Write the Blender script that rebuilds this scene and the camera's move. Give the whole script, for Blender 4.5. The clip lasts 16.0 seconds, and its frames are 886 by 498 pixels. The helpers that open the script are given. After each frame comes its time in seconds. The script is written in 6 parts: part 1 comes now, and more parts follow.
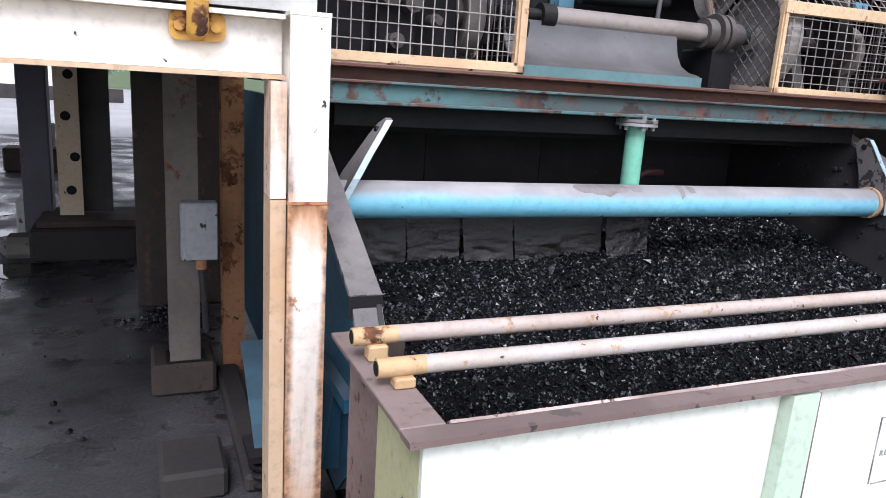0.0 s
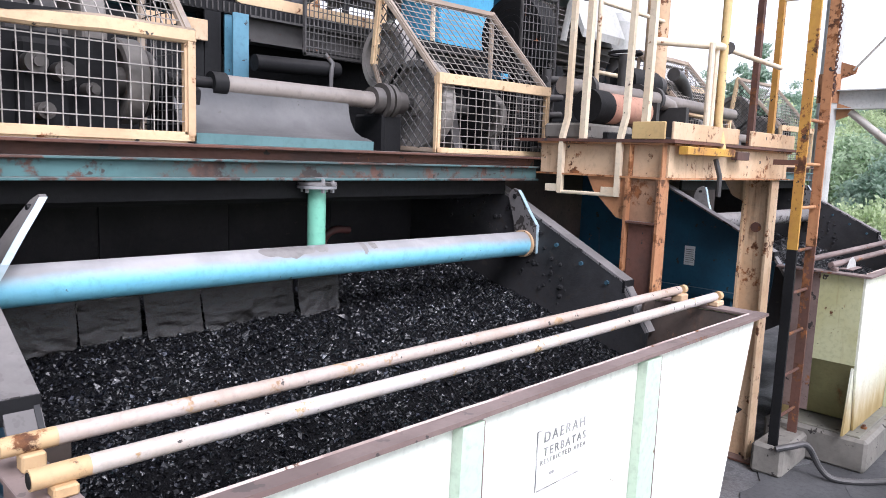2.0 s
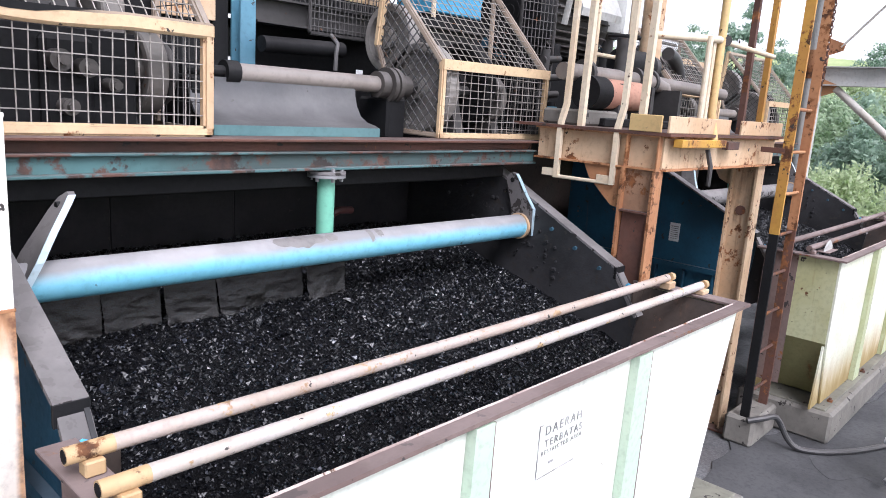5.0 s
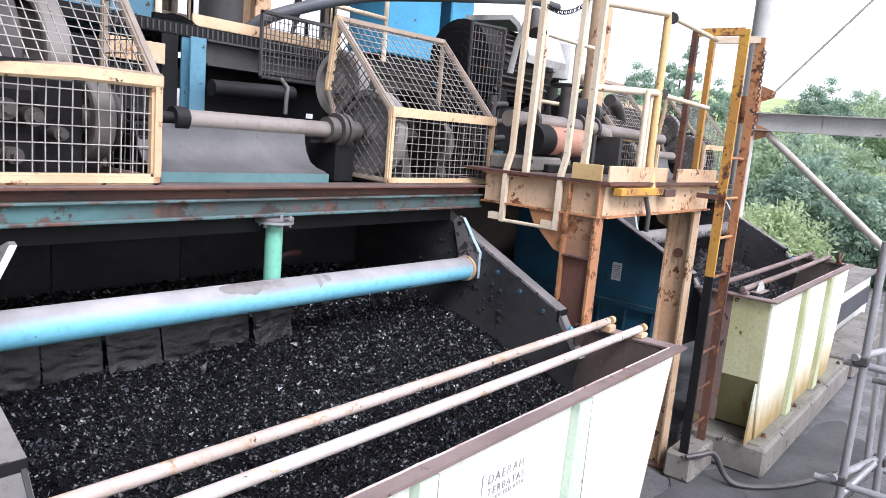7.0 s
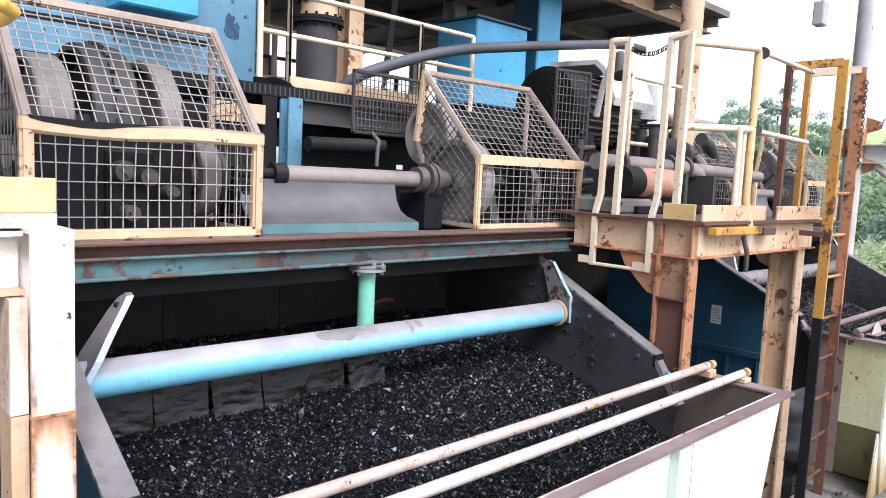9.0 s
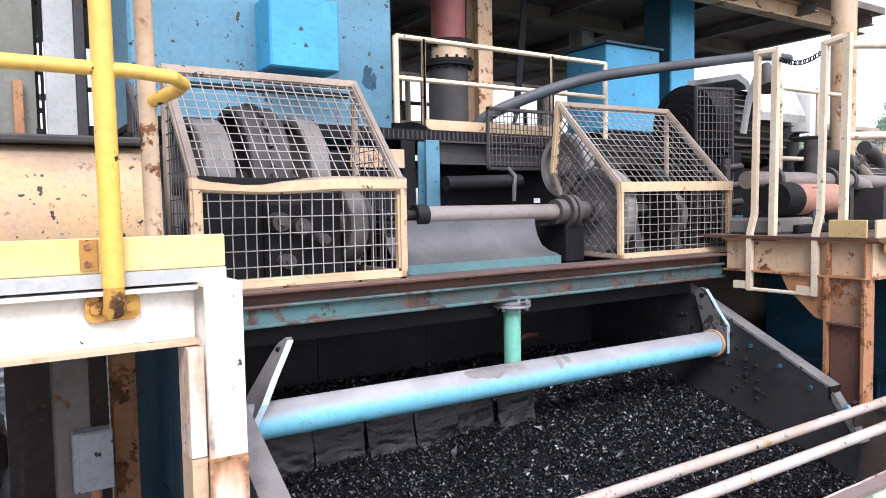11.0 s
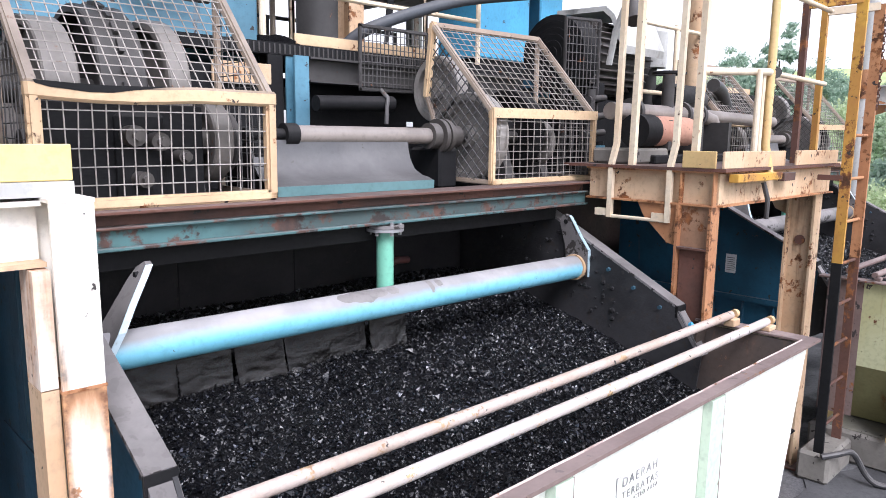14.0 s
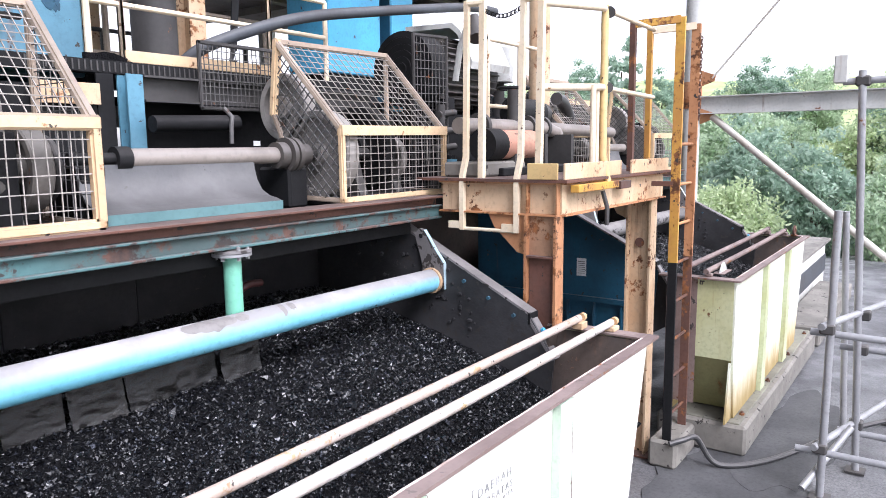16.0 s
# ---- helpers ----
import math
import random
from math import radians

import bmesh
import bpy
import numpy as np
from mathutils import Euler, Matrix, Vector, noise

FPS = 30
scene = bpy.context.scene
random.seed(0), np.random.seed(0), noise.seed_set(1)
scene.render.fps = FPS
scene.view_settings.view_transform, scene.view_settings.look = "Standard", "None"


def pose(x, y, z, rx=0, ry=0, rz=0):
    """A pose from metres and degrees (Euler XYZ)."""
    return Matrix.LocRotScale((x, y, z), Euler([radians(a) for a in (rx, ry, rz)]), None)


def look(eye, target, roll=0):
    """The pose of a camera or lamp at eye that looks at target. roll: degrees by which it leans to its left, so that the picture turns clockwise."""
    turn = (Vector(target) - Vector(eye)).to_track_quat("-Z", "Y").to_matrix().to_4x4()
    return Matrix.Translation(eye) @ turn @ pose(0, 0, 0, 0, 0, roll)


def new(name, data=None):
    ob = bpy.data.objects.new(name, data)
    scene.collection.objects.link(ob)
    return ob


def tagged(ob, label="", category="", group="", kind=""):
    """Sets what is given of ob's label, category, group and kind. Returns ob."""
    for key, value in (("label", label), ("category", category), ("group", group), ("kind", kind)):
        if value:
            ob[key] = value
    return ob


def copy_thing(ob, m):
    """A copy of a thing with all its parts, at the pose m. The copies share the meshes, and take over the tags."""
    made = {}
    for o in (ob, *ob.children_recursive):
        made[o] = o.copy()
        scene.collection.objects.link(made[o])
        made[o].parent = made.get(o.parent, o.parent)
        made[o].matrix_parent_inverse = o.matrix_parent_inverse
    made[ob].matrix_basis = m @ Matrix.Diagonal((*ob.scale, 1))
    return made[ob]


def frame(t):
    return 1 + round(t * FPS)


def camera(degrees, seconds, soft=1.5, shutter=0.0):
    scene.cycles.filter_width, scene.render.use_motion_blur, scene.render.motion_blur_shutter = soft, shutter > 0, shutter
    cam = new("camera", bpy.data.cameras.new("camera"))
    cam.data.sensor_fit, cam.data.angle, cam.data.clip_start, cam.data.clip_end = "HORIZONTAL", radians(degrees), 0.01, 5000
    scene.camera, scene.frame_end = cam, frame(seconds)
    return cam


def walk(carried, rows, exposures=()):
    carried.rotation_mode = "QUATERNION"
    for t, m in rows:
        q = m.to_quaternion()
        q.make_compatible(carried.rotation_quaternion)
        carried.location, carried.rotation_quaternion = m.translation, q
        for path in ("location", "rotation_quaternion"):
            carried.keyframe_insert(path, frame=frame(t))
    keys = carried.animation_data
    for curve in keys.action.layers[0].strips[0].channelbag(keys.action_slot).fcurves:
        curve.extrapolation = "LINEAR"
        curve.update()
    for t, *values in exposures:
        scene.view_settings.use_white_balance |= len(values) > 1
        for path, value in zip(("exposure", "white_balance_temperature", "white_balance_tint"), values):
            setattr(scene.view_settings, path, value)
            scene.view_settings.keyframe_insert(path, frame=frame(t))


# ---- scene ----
# Plan units below are 0.77 m each; S turns them into metres.
S = 0.77
cam = camera(63.7, 16.0, soft=0.9)
PATH = [
    (0, (-0.030, 0.288, 2.886), (0.736, 2.080, 2.437), 3.6),
    (0.3, (-0.007, 0.250, 2.882), (0.943, 1.956, 2.451), 2.7),
    (0.5, (-0.038, 0.258, 2.904), (0.927, 1.967, 2.518), 0.8),
    (1, (-0.026, 0.197, 2.965), (1.162, 1.776, 2.657), 3.9),
    (1.5, (0.011, 0.179, 2.968), (1.268, 1.713, 2.710), 2.7),
    (2, (0.059, 0.155, 2.952), (1.481, 1.538, 2.691), 2.1),
    (2.5, (0.103, 0.088, 3.036), (1.590, 1.395, 2.752), 2.3),
    (3, (0.086, 0.119, 2.981), (1.569, 1.430, 2.697), 1.6),
    (3.2, (0.088, 0.112, 2.977), (1.555, 1.438, 2.676), 1.1),
    (5.3, (-0.193, 0.192, 3.270), (1.2441, 1.5094, 2.8261), 4.66),
    (5.5, (-0.194, 0.137, 3.260), (1.1963, 1.4880, 2.7681), 3.71),
    (6, (-0.185, 0.141, 3.290), (1.2795, 1.4242, 2.8338), 1.97),
    (6.5, (-0.197, 0.128, 3.340), (1.3393, 1.3538, 2.9698), 4.61),
    (7, (-0.216, 0.137, 3.394), (1.3332, 1.3612, 3.0749), 4.95),
    (7.5, (-0.220, 0.122, 3.365), (1.3273, 1.3606, 3.0946), 4.46),
    (8, (-0.234, 0.147, 3.350), (1.1880, 1.5261, 3.0814), 2.45),
    (8.5, (-0.234, 0.096, 3.382), (1.1419, 1.5252, 3.1275), 2.45),
    (9, (-0.240, 0.092, 3.385), (1.1438, 1.5222, 3.1805), 2.71),
    (9.5, (-0.228, 0.098, 3.380), (1.1274, 1.5577, 3.1926), 1.75),
    (9.7, (-0.249, 0.118, 3.398), (1.0329, 1.6490, 3.2877), -0.74),
    (11.8, (-0.285, 0.198, 3.398), (0.7766, 1.8853, 3.2344), -0.32),
    (12, (-0.292, 0.224, 3.373), (0.8447, 1.8520, 3.1299), 0.14),
    (12.5, (-0.280, 0.245, 3.375), (0.9323, 1.8067, 3.0714), 0.23),
    (13, (-0.271, 0.252, 3.361), (1.0740, 1.7010, 3.0600), 0.68),
    (13.5, (-0.264, 0.265, 3.350), (1.1221, 1.6692, 3.0251), 1.22),
    (14, (-0.268, 0.258, 3.354), (1.1100, 1.6741, 3.0379), 0.68),
    (14.5, (-0.244, 0.241, 3.363), (1.1934, 1.5954, 3.0515), 0.64),
    (15, (-0.228, 0.254, 3.355), (1.2496, 1.5671, 3.0501), -0.26),
    (15.5, (-0.242, 0.212, 3.368), (1.2525, 1.5063, 3.0636), -0.48),
    (16, (-0.166, 0.177, 3.400), (1.4485, 1.3228, 3.1146), -0.62),
]
walk(cam, [(t, look(Vector(eye) * S, Vector(target) * S, roll)) for t, eye, target, roll in PATH],
     [(0, 0.85, 5980, 18), (1.5, 1.0, 5980, 18), (3, 1.14, 5980, 18), (5.5, 1.0, 5980, 18), (7, 1.15, 5980, 18), (9, 1.15, 5980, 18), (12, 1.02, 5980, 18), (14.5, 1.21, 5980, 18), (16, 1.41, 5980, 18)])

# ---- world and light ----
world = bpy.data.worlds.new("overcast_sky")
scene.world = world
world.use_nodes = True
wn = world.node_tree
sky = wn.nodes.new("ShaderNodeTexSky")
sky.sky_type, sky.sun_disc = "NISHITA", False
sky.sun_elevation, sky.sun_rotation = radians(48), radians(160)
sky.air_density, sky.dust_density = 1.0, 2.0
grey = wn.nodes.new("ShaderNodeHueSaturation")
grey.inputs["Saturation"].default_value = 0.12
wn.links.new(sky.outputs[0], grey.inputs["Color"])
wn.links.new(grey.outputs[0], wn.nodes["Background"].inputs[0])
wn.nodes["Background"].inputs[1].default_value = 0.15
sun_data = bpy.data.lights.new("sun", "SUN")
sun_data.energy, sun_data.angle, sun_data.color = 1.7, radians(24), (1.0, 0.98, 0.96)
sun = new("sun", sun_data)
sun.matrix_world = look((-5, -9, 11), (0, 0, 0))


# ---- materials ----
def surface(name, base, second=None, rust=0.0, dust=0.0, streak=0.0, rough=0.55, metal=0.0, size=1.0, bump=0.25,
            rust_a=(0.055, 0.022, 0.010), rust_b=(0.27, 0.105, 0.035), dust_colour=(0.17, 0.155, 0.15), spots=0.0, relief=0.004, spec=0.5, run=(), patchy=0.6, film_from=(0.42, 0.75), edges=None):
    """Painted or bare metal and mineral surfaces: two-scale colour, rust patches, runs, dust on upward faces, dark specks."""
    m = bpy.data.materials.new(name)
    m.use_nodes = True
    n, l = m.node_tree.nodes, m.node_tree.links
    bsdf = n["Principled BSDF"]
    tc = n.new("ShaderNodeTexCoord")
    info = n.new("ShaderNodeObjectInfo")
    shift = n.new("ShaderNodeVectorMath")
    shift.operation = "MULTIPLY_ADD"
    shift.inputs[1].default_value = (1, 1, 1)
    spread = n.new("ShaderNodeMath")
    spread.operation = "MULTIPLY"
    spread.inputs[1].default_value = 17.0
    l.new(info.outputs["Random"], spread.inputs[0])
    l.new(tc.outputs["Object"], shift.inputs[0])
    l.new(spread.outputs[0], shift.inputs[2])
    where = shift.outputs[0]

    def noise_at(scale, detail=6, stretch=None, rough_=0.6):
        t = n.new("ShaderNodeTexNoise")
        t.inputs["Scale"].default_value = scale * size
        t.inputs["Detail"].default_value = detail
        t.inputs["Roughness"].default_value = rough_
        if stretch:
            mp = n.new("ShaderNodeMapping")
            mp.inputs["Scale"].default_value = stretch
            l.new(where, mp.inputs[0])
            l.new(mp.outputs[0], t.inputs["Vector"])
        else:
            l.new(where, t.inputs["Vector"])
        return t.outputs["Fac"]

    def ramp(fac, a, b):
        r = n.new("ShaderNodeMapRange")
        r.interpolation_type = "SMOOTHSTEP"
        r.inputs["From Min"].default_value, r.inputs["From Max"].default_value = a, b
        l.new(fac, r.inputs["Value"])
        return r.outputs[0]

    def math_(op, a, b):
        t = n.new("ShaderNodeMath")
        t.operation = op
        for k, v in enumerate((a, b)):
            if isinstance(v, float):
                t.inputs[k].default_value = v
            else:
                l.new(v, t.inputs[k])
        return t.outputs[0]

    def mix(fac, a, b):
        t = n.new("ShaderNodeMix")
        t.data_type = "RGBA"
        for k, v in ((0, fac), (6, a), (7, b)):
            if isinstance(v, tuple):
                t.inputs[k].default_value = (*v, 1)
            elif isinstance(v, float):
                t.inputs[k].default_value = v
            else:
                l.new(v, t.inputs[k])
        return t.outputs[2]

    big, fine = noise_at(2.2), noise_at(34.0, 8)
    second = second or tuple(c * 0.72 for c in base)
    colour = mix(ramp(big, 0.35, 0.68), base, second)
    colour = mix(math_("MULTIPLY", ramp(fine, 0.45, 0.75), 0.45), colour, tuple(c * 0.55 for c in base))
    wear = None
    if streak:
        runs = noise_at(9.0, 5, (1.0, 1.0, 0.09))
        wear = math_("MULTIPLY", ramp(runs, 0.66 - 0.22 * streak, 0.86 - 0.2 * streak), 0.85)
        colour = mix(wear, colour, mix(ramp(fine, 0.3, 0.7), rust_b, rust_a))
    if rust:
        patch = math_("ADD", math_("MULTIPLY", noise_at(4.5, 9, None, 0.68), 0.75), math_("MULTIPLY", fine, 0.25))
        mask = ramp(patch, 0.69 - 0.30 * rust, 0.73 - 0.28 * rust)
        colour = mix(mask, colour, mix(ramp(noise_at(11.0), 0.35, 0.65), rust_a, rust_b))
        wear = mask if wear is None else math_("MAXIMUM", mask, wear)
    for start, full in run:
        high = n.new("ShaderNodeSeparateXYZ")
        l.new(n.new("ShaderNodeNewGeometry").outputs["Position"], high.inputs[0])
        ragged = math_("ADD", high.outputs[2], math_("MULTIPLY", noise_at(7.0, 6, (1.0, 1.0, 0.25)), 0.42))
        stain = ramp(ragged, start + 0.21, full + 0.21)
        deep = ramp(ragged, (start + full) / 2 + 0.21, full * 1.4 - start * 0.4 + 0.21)
        colour = mix(stain, colour, mix(deep, rust_b, rust_a))
        wear = stain if wear is None else math_("MAXIMUM", stain, wear)
    if edges:
        across = n.new("ShaderNodeSeparateXYZ")
        l.new(tc.outputs["Object"], across.inputs[0])
        off = math_("ABSOLUTE", math_("SUBTRACT", across.outputs[0], float(edges[0])), 0.0)
        eaten = math_("MULTIPLY", ramp(math_("ADD", off, math_("MULTIPLY", noise_at(6.0, 7, (1.0, 1.0, 0.3)), 0.07)), edges[1], edges[2]), 0.9)
        colour = mix(eaten, colour, mix(ramp(fine, 0.3, 0.7), rust_b, rust_a))
        wear = eaten if wear is None else math_("MAXIMUM", eaten, wear)
    if spots:
        specks = ramp(noise_at(15.0, 3), 0.70 - 0.12 * spots, 0.73 - 0.12 * spots)
        colour = mix(specks, colour, (0.035, 0.03, 0.028))
    if dust:
        geo = n.new("ShaderNodeNewGeometry")
        split = n.new("ShaderNodeSeparateXYZ")
        l.new(geo.outputs["Normal"], split.inputs[0])
        lie = math_("ADD", split.outputs[2], math_("MULTIPLY", noise_at(3.0, 7), 0.7))
        film = math_("MULTIPLY", ramp(lie, film_from[0], film_from[1]), float(dust))
        colour = mix(film, colour, mix(ramp(big, 0.4, 0.62), dust_colour, tuple(c * patchy for c in dust_colour)))
        wear = film if wear is None else math_("MAXIMUM", film, wear)
    l.new(colour, bsdf.inputs["Base Color"])
    bsdf.inputs["Metallic"].default_value = metal
    bsdf.inputs["Specular IOR Level"].default_value = spec
    r = n.new("ShaderNodeMapRange")
    r.inputs["To Min"].default_value, r.inputs["To Max"].default_value = rough * 0.85, min(1.0, rough * 1.15)
    l.new(fine, r.inputs["Value"])
    if wear is None:
        l.new(r.outputs[0], bsdf.inputs["Roughness"])
    else:
        l.new(math_("MAXIMUM", r.outputs[0], math_("MULTIPLY", wear, 0.85)), bsdf.inputs["Roughness"])
    if bump:
        b = n.new("ShaderNodeBump")
        b.inputs["Strength"].default_value, b.inputs["Distance"].default_value = bump, relief
        l.new(fine if wear is None else math_("ADD", fine, wear), b.inputs["Height"])
        l.new(b.outputs[0], bsdf.inputs["Normal"])
    return m


WHITE_TANK = surface("white_tank_paint", (0.78, 0.80, 0.72), (0.72, 0.76, 0.66), rust=0.15, streak=0.12, spots=0.0, rough=0.5, bump=0.12)
GREEN_RIB = surface("pale_green_paint", (0.48, 0.60, 0.48), (0.53, 0.62, 0.50), rust=0.26, streak=0.25, rough=0.5)
TANK_END = surface("weathered_green_white_paint", (0.50, 0.51, 0.31), (0.43, 0.42, 0.22), rust=0.19, streak=0.42, spots=0.05, rough=0.6)
TANK_FAR = surface("stained_white_tank_paint", (0.76, 0.77, 0.66), (0.66, 0.68, 0.52), rust=0.12, streak=0.3, rough=0.55, rust_b=(0.42, 0.30, 0.13), rust_a=(0.26, 0.20, 0.08), run=((0.75, 0.30),))
RIB_FAR = surface("olive_stained_rib_paint", (0.50, 0.55, 0.36), (0.40, 0.42, 0.22), rust=0.2, streak=0.5, rough=0.6, rust_b=(0.34, 0.27, 0.10), rust_a=(0.22, 0.18, 0.08))
RIM = surface("rusty_rim_steel", (0.20, 0.145, 0.13), (0.15, 0.10, 0.09), rust=0.45, dust=0.5, spots=0.5, rough=0.75, dust_colour=(0.26, 0.21, 0.20))
PIPE_GREY = surface("galvanised_pipe", (0.50, 0.46, 0.44), (0.44, 0.37, 0.31), rust=0.40, size=2.0, rough=0.5, spots=0.2, rust_a=(0.34, 0.22, 0.11), rust_b=(0.54, 0.37, 0.18))
PIPE_RUST = surface("rust_spotted_pipe", (0.46, 0.39, 0.35), (0.40, 0.31, 0.25), rust=0.46, size=1.7, rough=0.6, spots=0.3, rust_a=(0.27, 0.17, 0.10), rust_b=(0.46, 0.31, 0.17))
PIPE_END = surface("ochre_pipe_paint", (0.54, 0.38, 0.21), (0.46, 0.29, 0.14), rust=0.45, rough=0.6)
TUBE_BLUE = surface("sky_blue_tube_paint", (0.17, 0.50, 0.66), (0.22, 0.54, 0.69), rust=0.13, dust=0.96, spots=0.15, rough=0.42, dust_colour=(0.36, 0.335, 0.335), patchy=0.72, film_from=(0.30, 1.05))
GRIME = surface("greasy_coal_smear", (0.17, 0.158, 0.155), (0.24, 0.225, 0.22), rough=0.6, spots=0.3)
LIP = surface("chipped_pale_rim_paint", (0.50, 0.42, 0.38), (0.24, 0.17, 0.15), rust=0.5, size=2.0, rough=0.6)
LUG_EDGE = surface("chipped_pale_blue_edge", (0.52, 0.62, 0.66), (0.34, 0.48, 0.55), rust=0.28, spots=0.3, rough=0.5)
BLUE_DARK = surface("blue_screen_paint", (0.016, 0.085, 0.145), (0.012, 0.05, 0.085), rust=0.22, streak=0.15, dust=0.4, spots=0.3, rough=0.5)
BLUE = surface("bright_blue_paint", (0.06, 0.36, 0.60), (0.05, 0.29, 0.48), rust=0.20, streak=0.1, spots=0.2, rough=0.45)
BLUE_SOFT = surface("faded_blue_paint", (0.10, 0.25, 0.34), (0.08, 0.19, 0.26), rust=0.24, streak=0.22, spots=0.5, rough=0.5)
CAP = surface("dusty_grey_steel", (0.20, 0.19, 0.19), (0.15, 0.14, 0.14), rust=0.2, dust=0.85, spots=1.3, rough=0.75, dust_colour=(0.21, 0.195, 0.19))
LINER = surface("coal_blackened_steel", (0.028, 0.027, 0.029), (0.013, 0.013, 0.014), rust=0.12, spots=0.2, rough=0.65, spec=0.25, bump=0.5, rust_b=(0.10, 0.07, 0.05))
# grimy steel, and the black of the sheets that stand in for shade
BLACK = surface("grimy_black_steel_and_shade", (0.013, 0.013, 0.014), (0.008, 0.008, 0.009), dust=0.3, rough=0.7, spec=0.2, bump=0.4, dust_colour=(0.05, 0.047, 0.046))
RUBBER = surface("wet_black_rubber", (0.030, 0.027, 0.025), (0.014, 0.013, 0.013), rough=0.13, bump=0.8, relief=0.02, size=0.8, spec=1.0)
BEAM_TEAL = surface("teal_beam_paint", (0.07, 0.16, 0.165), (0.05, 0.075, 0.075), rust=0.64, size=0.55, dust=0.4, spots=0.6, rough=0.65, rust_a=(0.035, 0.028, 0.026), rust_b=(0.12, 0.06, 0.045))
BEAM_RUST = surface("red_brown_rust", (0.135, 0.058, 0.040), (0.07, 0.04, 0.033), rust=0.35, dust=0.4, rough=0.8, spots=0.3)
CREAM = surface("cream_guard_paint", (0.66, 0.49, 0.30), (0.56, 0.38, 0.23), rust=0.42, dust=0.85, spots=0.22, rough=0.55, dust_colour=(0.25, 0.20, 0.155), patchy=0.5)
TAN = surface("tan_guard_paint", (0.45, 0.36, 0.28), (0.31, 0.24, 0.185), rust=0.34, dust=0.5, spots=0.3, rough=0.6)
WIRE = surface("grey_wire", (0.36, 0.33, 0.30), (0.22, 0.20, 0.18), rust=0.30, rough=0.6, bump=0.0)
WIRE_DARK = surface("dark_wire", (0.12, 0.115, 0.115), (0.08, 0.075, 0.07), rust=0.3, rough=0.65, bump=0.0)
WHITE_STEEL = surface("cream_white_steel_paint", (0.80, 0.77, 0.70), (0.76, 0.70, 0.60), rust=0.16, streak=0.3, spots=0.15, rough=0.5, rust_b=(0.42, 0.20, 0.08))
WHITE_RUSTED = surface("rust_stained_white_paint", (0.79, 0.73, 0.65), (0.74, 0.58, 0.45), rust=0.40, streak=0.95, spots=0.2, rough=0.65, rust_a=(0.34, 0.15, 0.06), rust_b=(0.60, 0.35, 0.19))
YELLOW = surface("safety_yellow_paint", (0.78, 0.50, 0.09), (0.70, 0.44, 0.10), rust=0.22, spots=0.15, rough=0.45)
YELLOW_PALE = surface("faded_yellow_paint", (0.78, 0.62, 0.26), (0.72, 0.54, 0.20), rust=0.26, spots=0.1, rough=0.5)
YELLOW_WORN = surface("worn_yellow_paint", (0.58, 0.33, 0.05), (0.42, 0.20, 0.05), rust=0.52, spots=0.3, rough=0.6)
OCHRE = surface("worn_ochre_paint", (0.62, 0.45, 0.20), (0.54, 0.36, 0.16), rust=0.26, spots=0.3, rough=0.55)
RAIL_CREAM = surface("cream_rail_paint", (0.72, 0.62, 0.47), (0.64, 0.50, 0.34), rust=0.28, spots=0.12, rough=0.55)
RUST_ORANGE = surface("orange_rust_paint", (0.48, 0.24, 0.11), (0.34, 0.15, 0.07), rust=0.55, streak=0.3, spots=0.15, rough=0.7)
RUST_TAN = surface("rust_washed_cream", (0.60, 0.44, 0.29), (0.52, 0.34, 0.20), rust=0.46, streak=0.45, spots=0.12, rough=0.65)
BROWN = surface("brown_rusted_stile", (0.12, 0.055, 0.04), (0.08, 0.04, 0.03), rust=0.6, rough=0.75)
ORANGE = surface("faded_orange_casing", (0.60, 0.40, 0.20), (0.52, 0.36, 0.24), rust=0.30, dust=0.6, spots=0.5, rough=0.6, size=1.9, rust_a=(0.16, 0.11, 0.08), rust_b=(0.40, 0.24, 0.12), dust_colour=(0.22, 0.18, 0.15), film_from=(0.75, 1.25))
MACHINE = surface("dust_grey_machine", (0.055, 0.051, 0.05), (0.03, 0.028, 0.027), rust=0.3, dust=0.7, rough=0.65, dust_colour=(0.105, 0.097, 0.092))
WHEEL = surface("grey_wheel_steel", (0.085, 0.075, 0.068), (0.045, 0.04, 0.036), rust=0.28, dust=0.5, rough=0.6)
WHEEL_PALE = surface("pale_dusty_wheel", (0.20, 0.182, 0.165), (0.11, 0.10, 0.09), rust=0.24, dust=0.4, rough=0.6, dust_colour=(0.30, 0.28, 0.26))
SIDE = surface("dusty_black_side_plate", (0.040, 0.039, 0.042), (0.012, 0.012, 0.013), rust=0.18, spots=0.8, rough=0.6, bump=0.6, rust_b=(0.14, 0.11, 0.09))
# olive stain, darkened further for the shade on the downward slope
HOPPER = surface("olive_stain_and_shade_paint", (0.36, 0.35, 0.17), (0.26, 0.24, 0.11), rust=0.3, streak=0.4, rough=0.65)
RUST_RUN = surface("white_paint_with_rust_runs", (0.78, 0.72, 0.64), (0.75, 0.63, 0.52), rust=0.28, streak=0.8, rough=0.68, rust_a=(0.14, 0.065, 0.038), rust_b=(0.58, 0.31, 0.15), run=((1.66, 1.83), (1.05, 0.72)), edges=(0.4235, 0.066, 0.088))
STAINED = surface("coal_stained_rust", (0.07, 0.05, 0.04), (0.035, 0.03, 0.028), rust=0.4, streak=0.5, rough=0.7, rust_b=(0.22, 0.12, 0.07))
TEAL_PLAIN = surface("dull_teal_paint", (0.10, 0.20, 0.21), (0.07, 0.15, 0.16), rust=0.1, dust=0.3, rough=0.55)
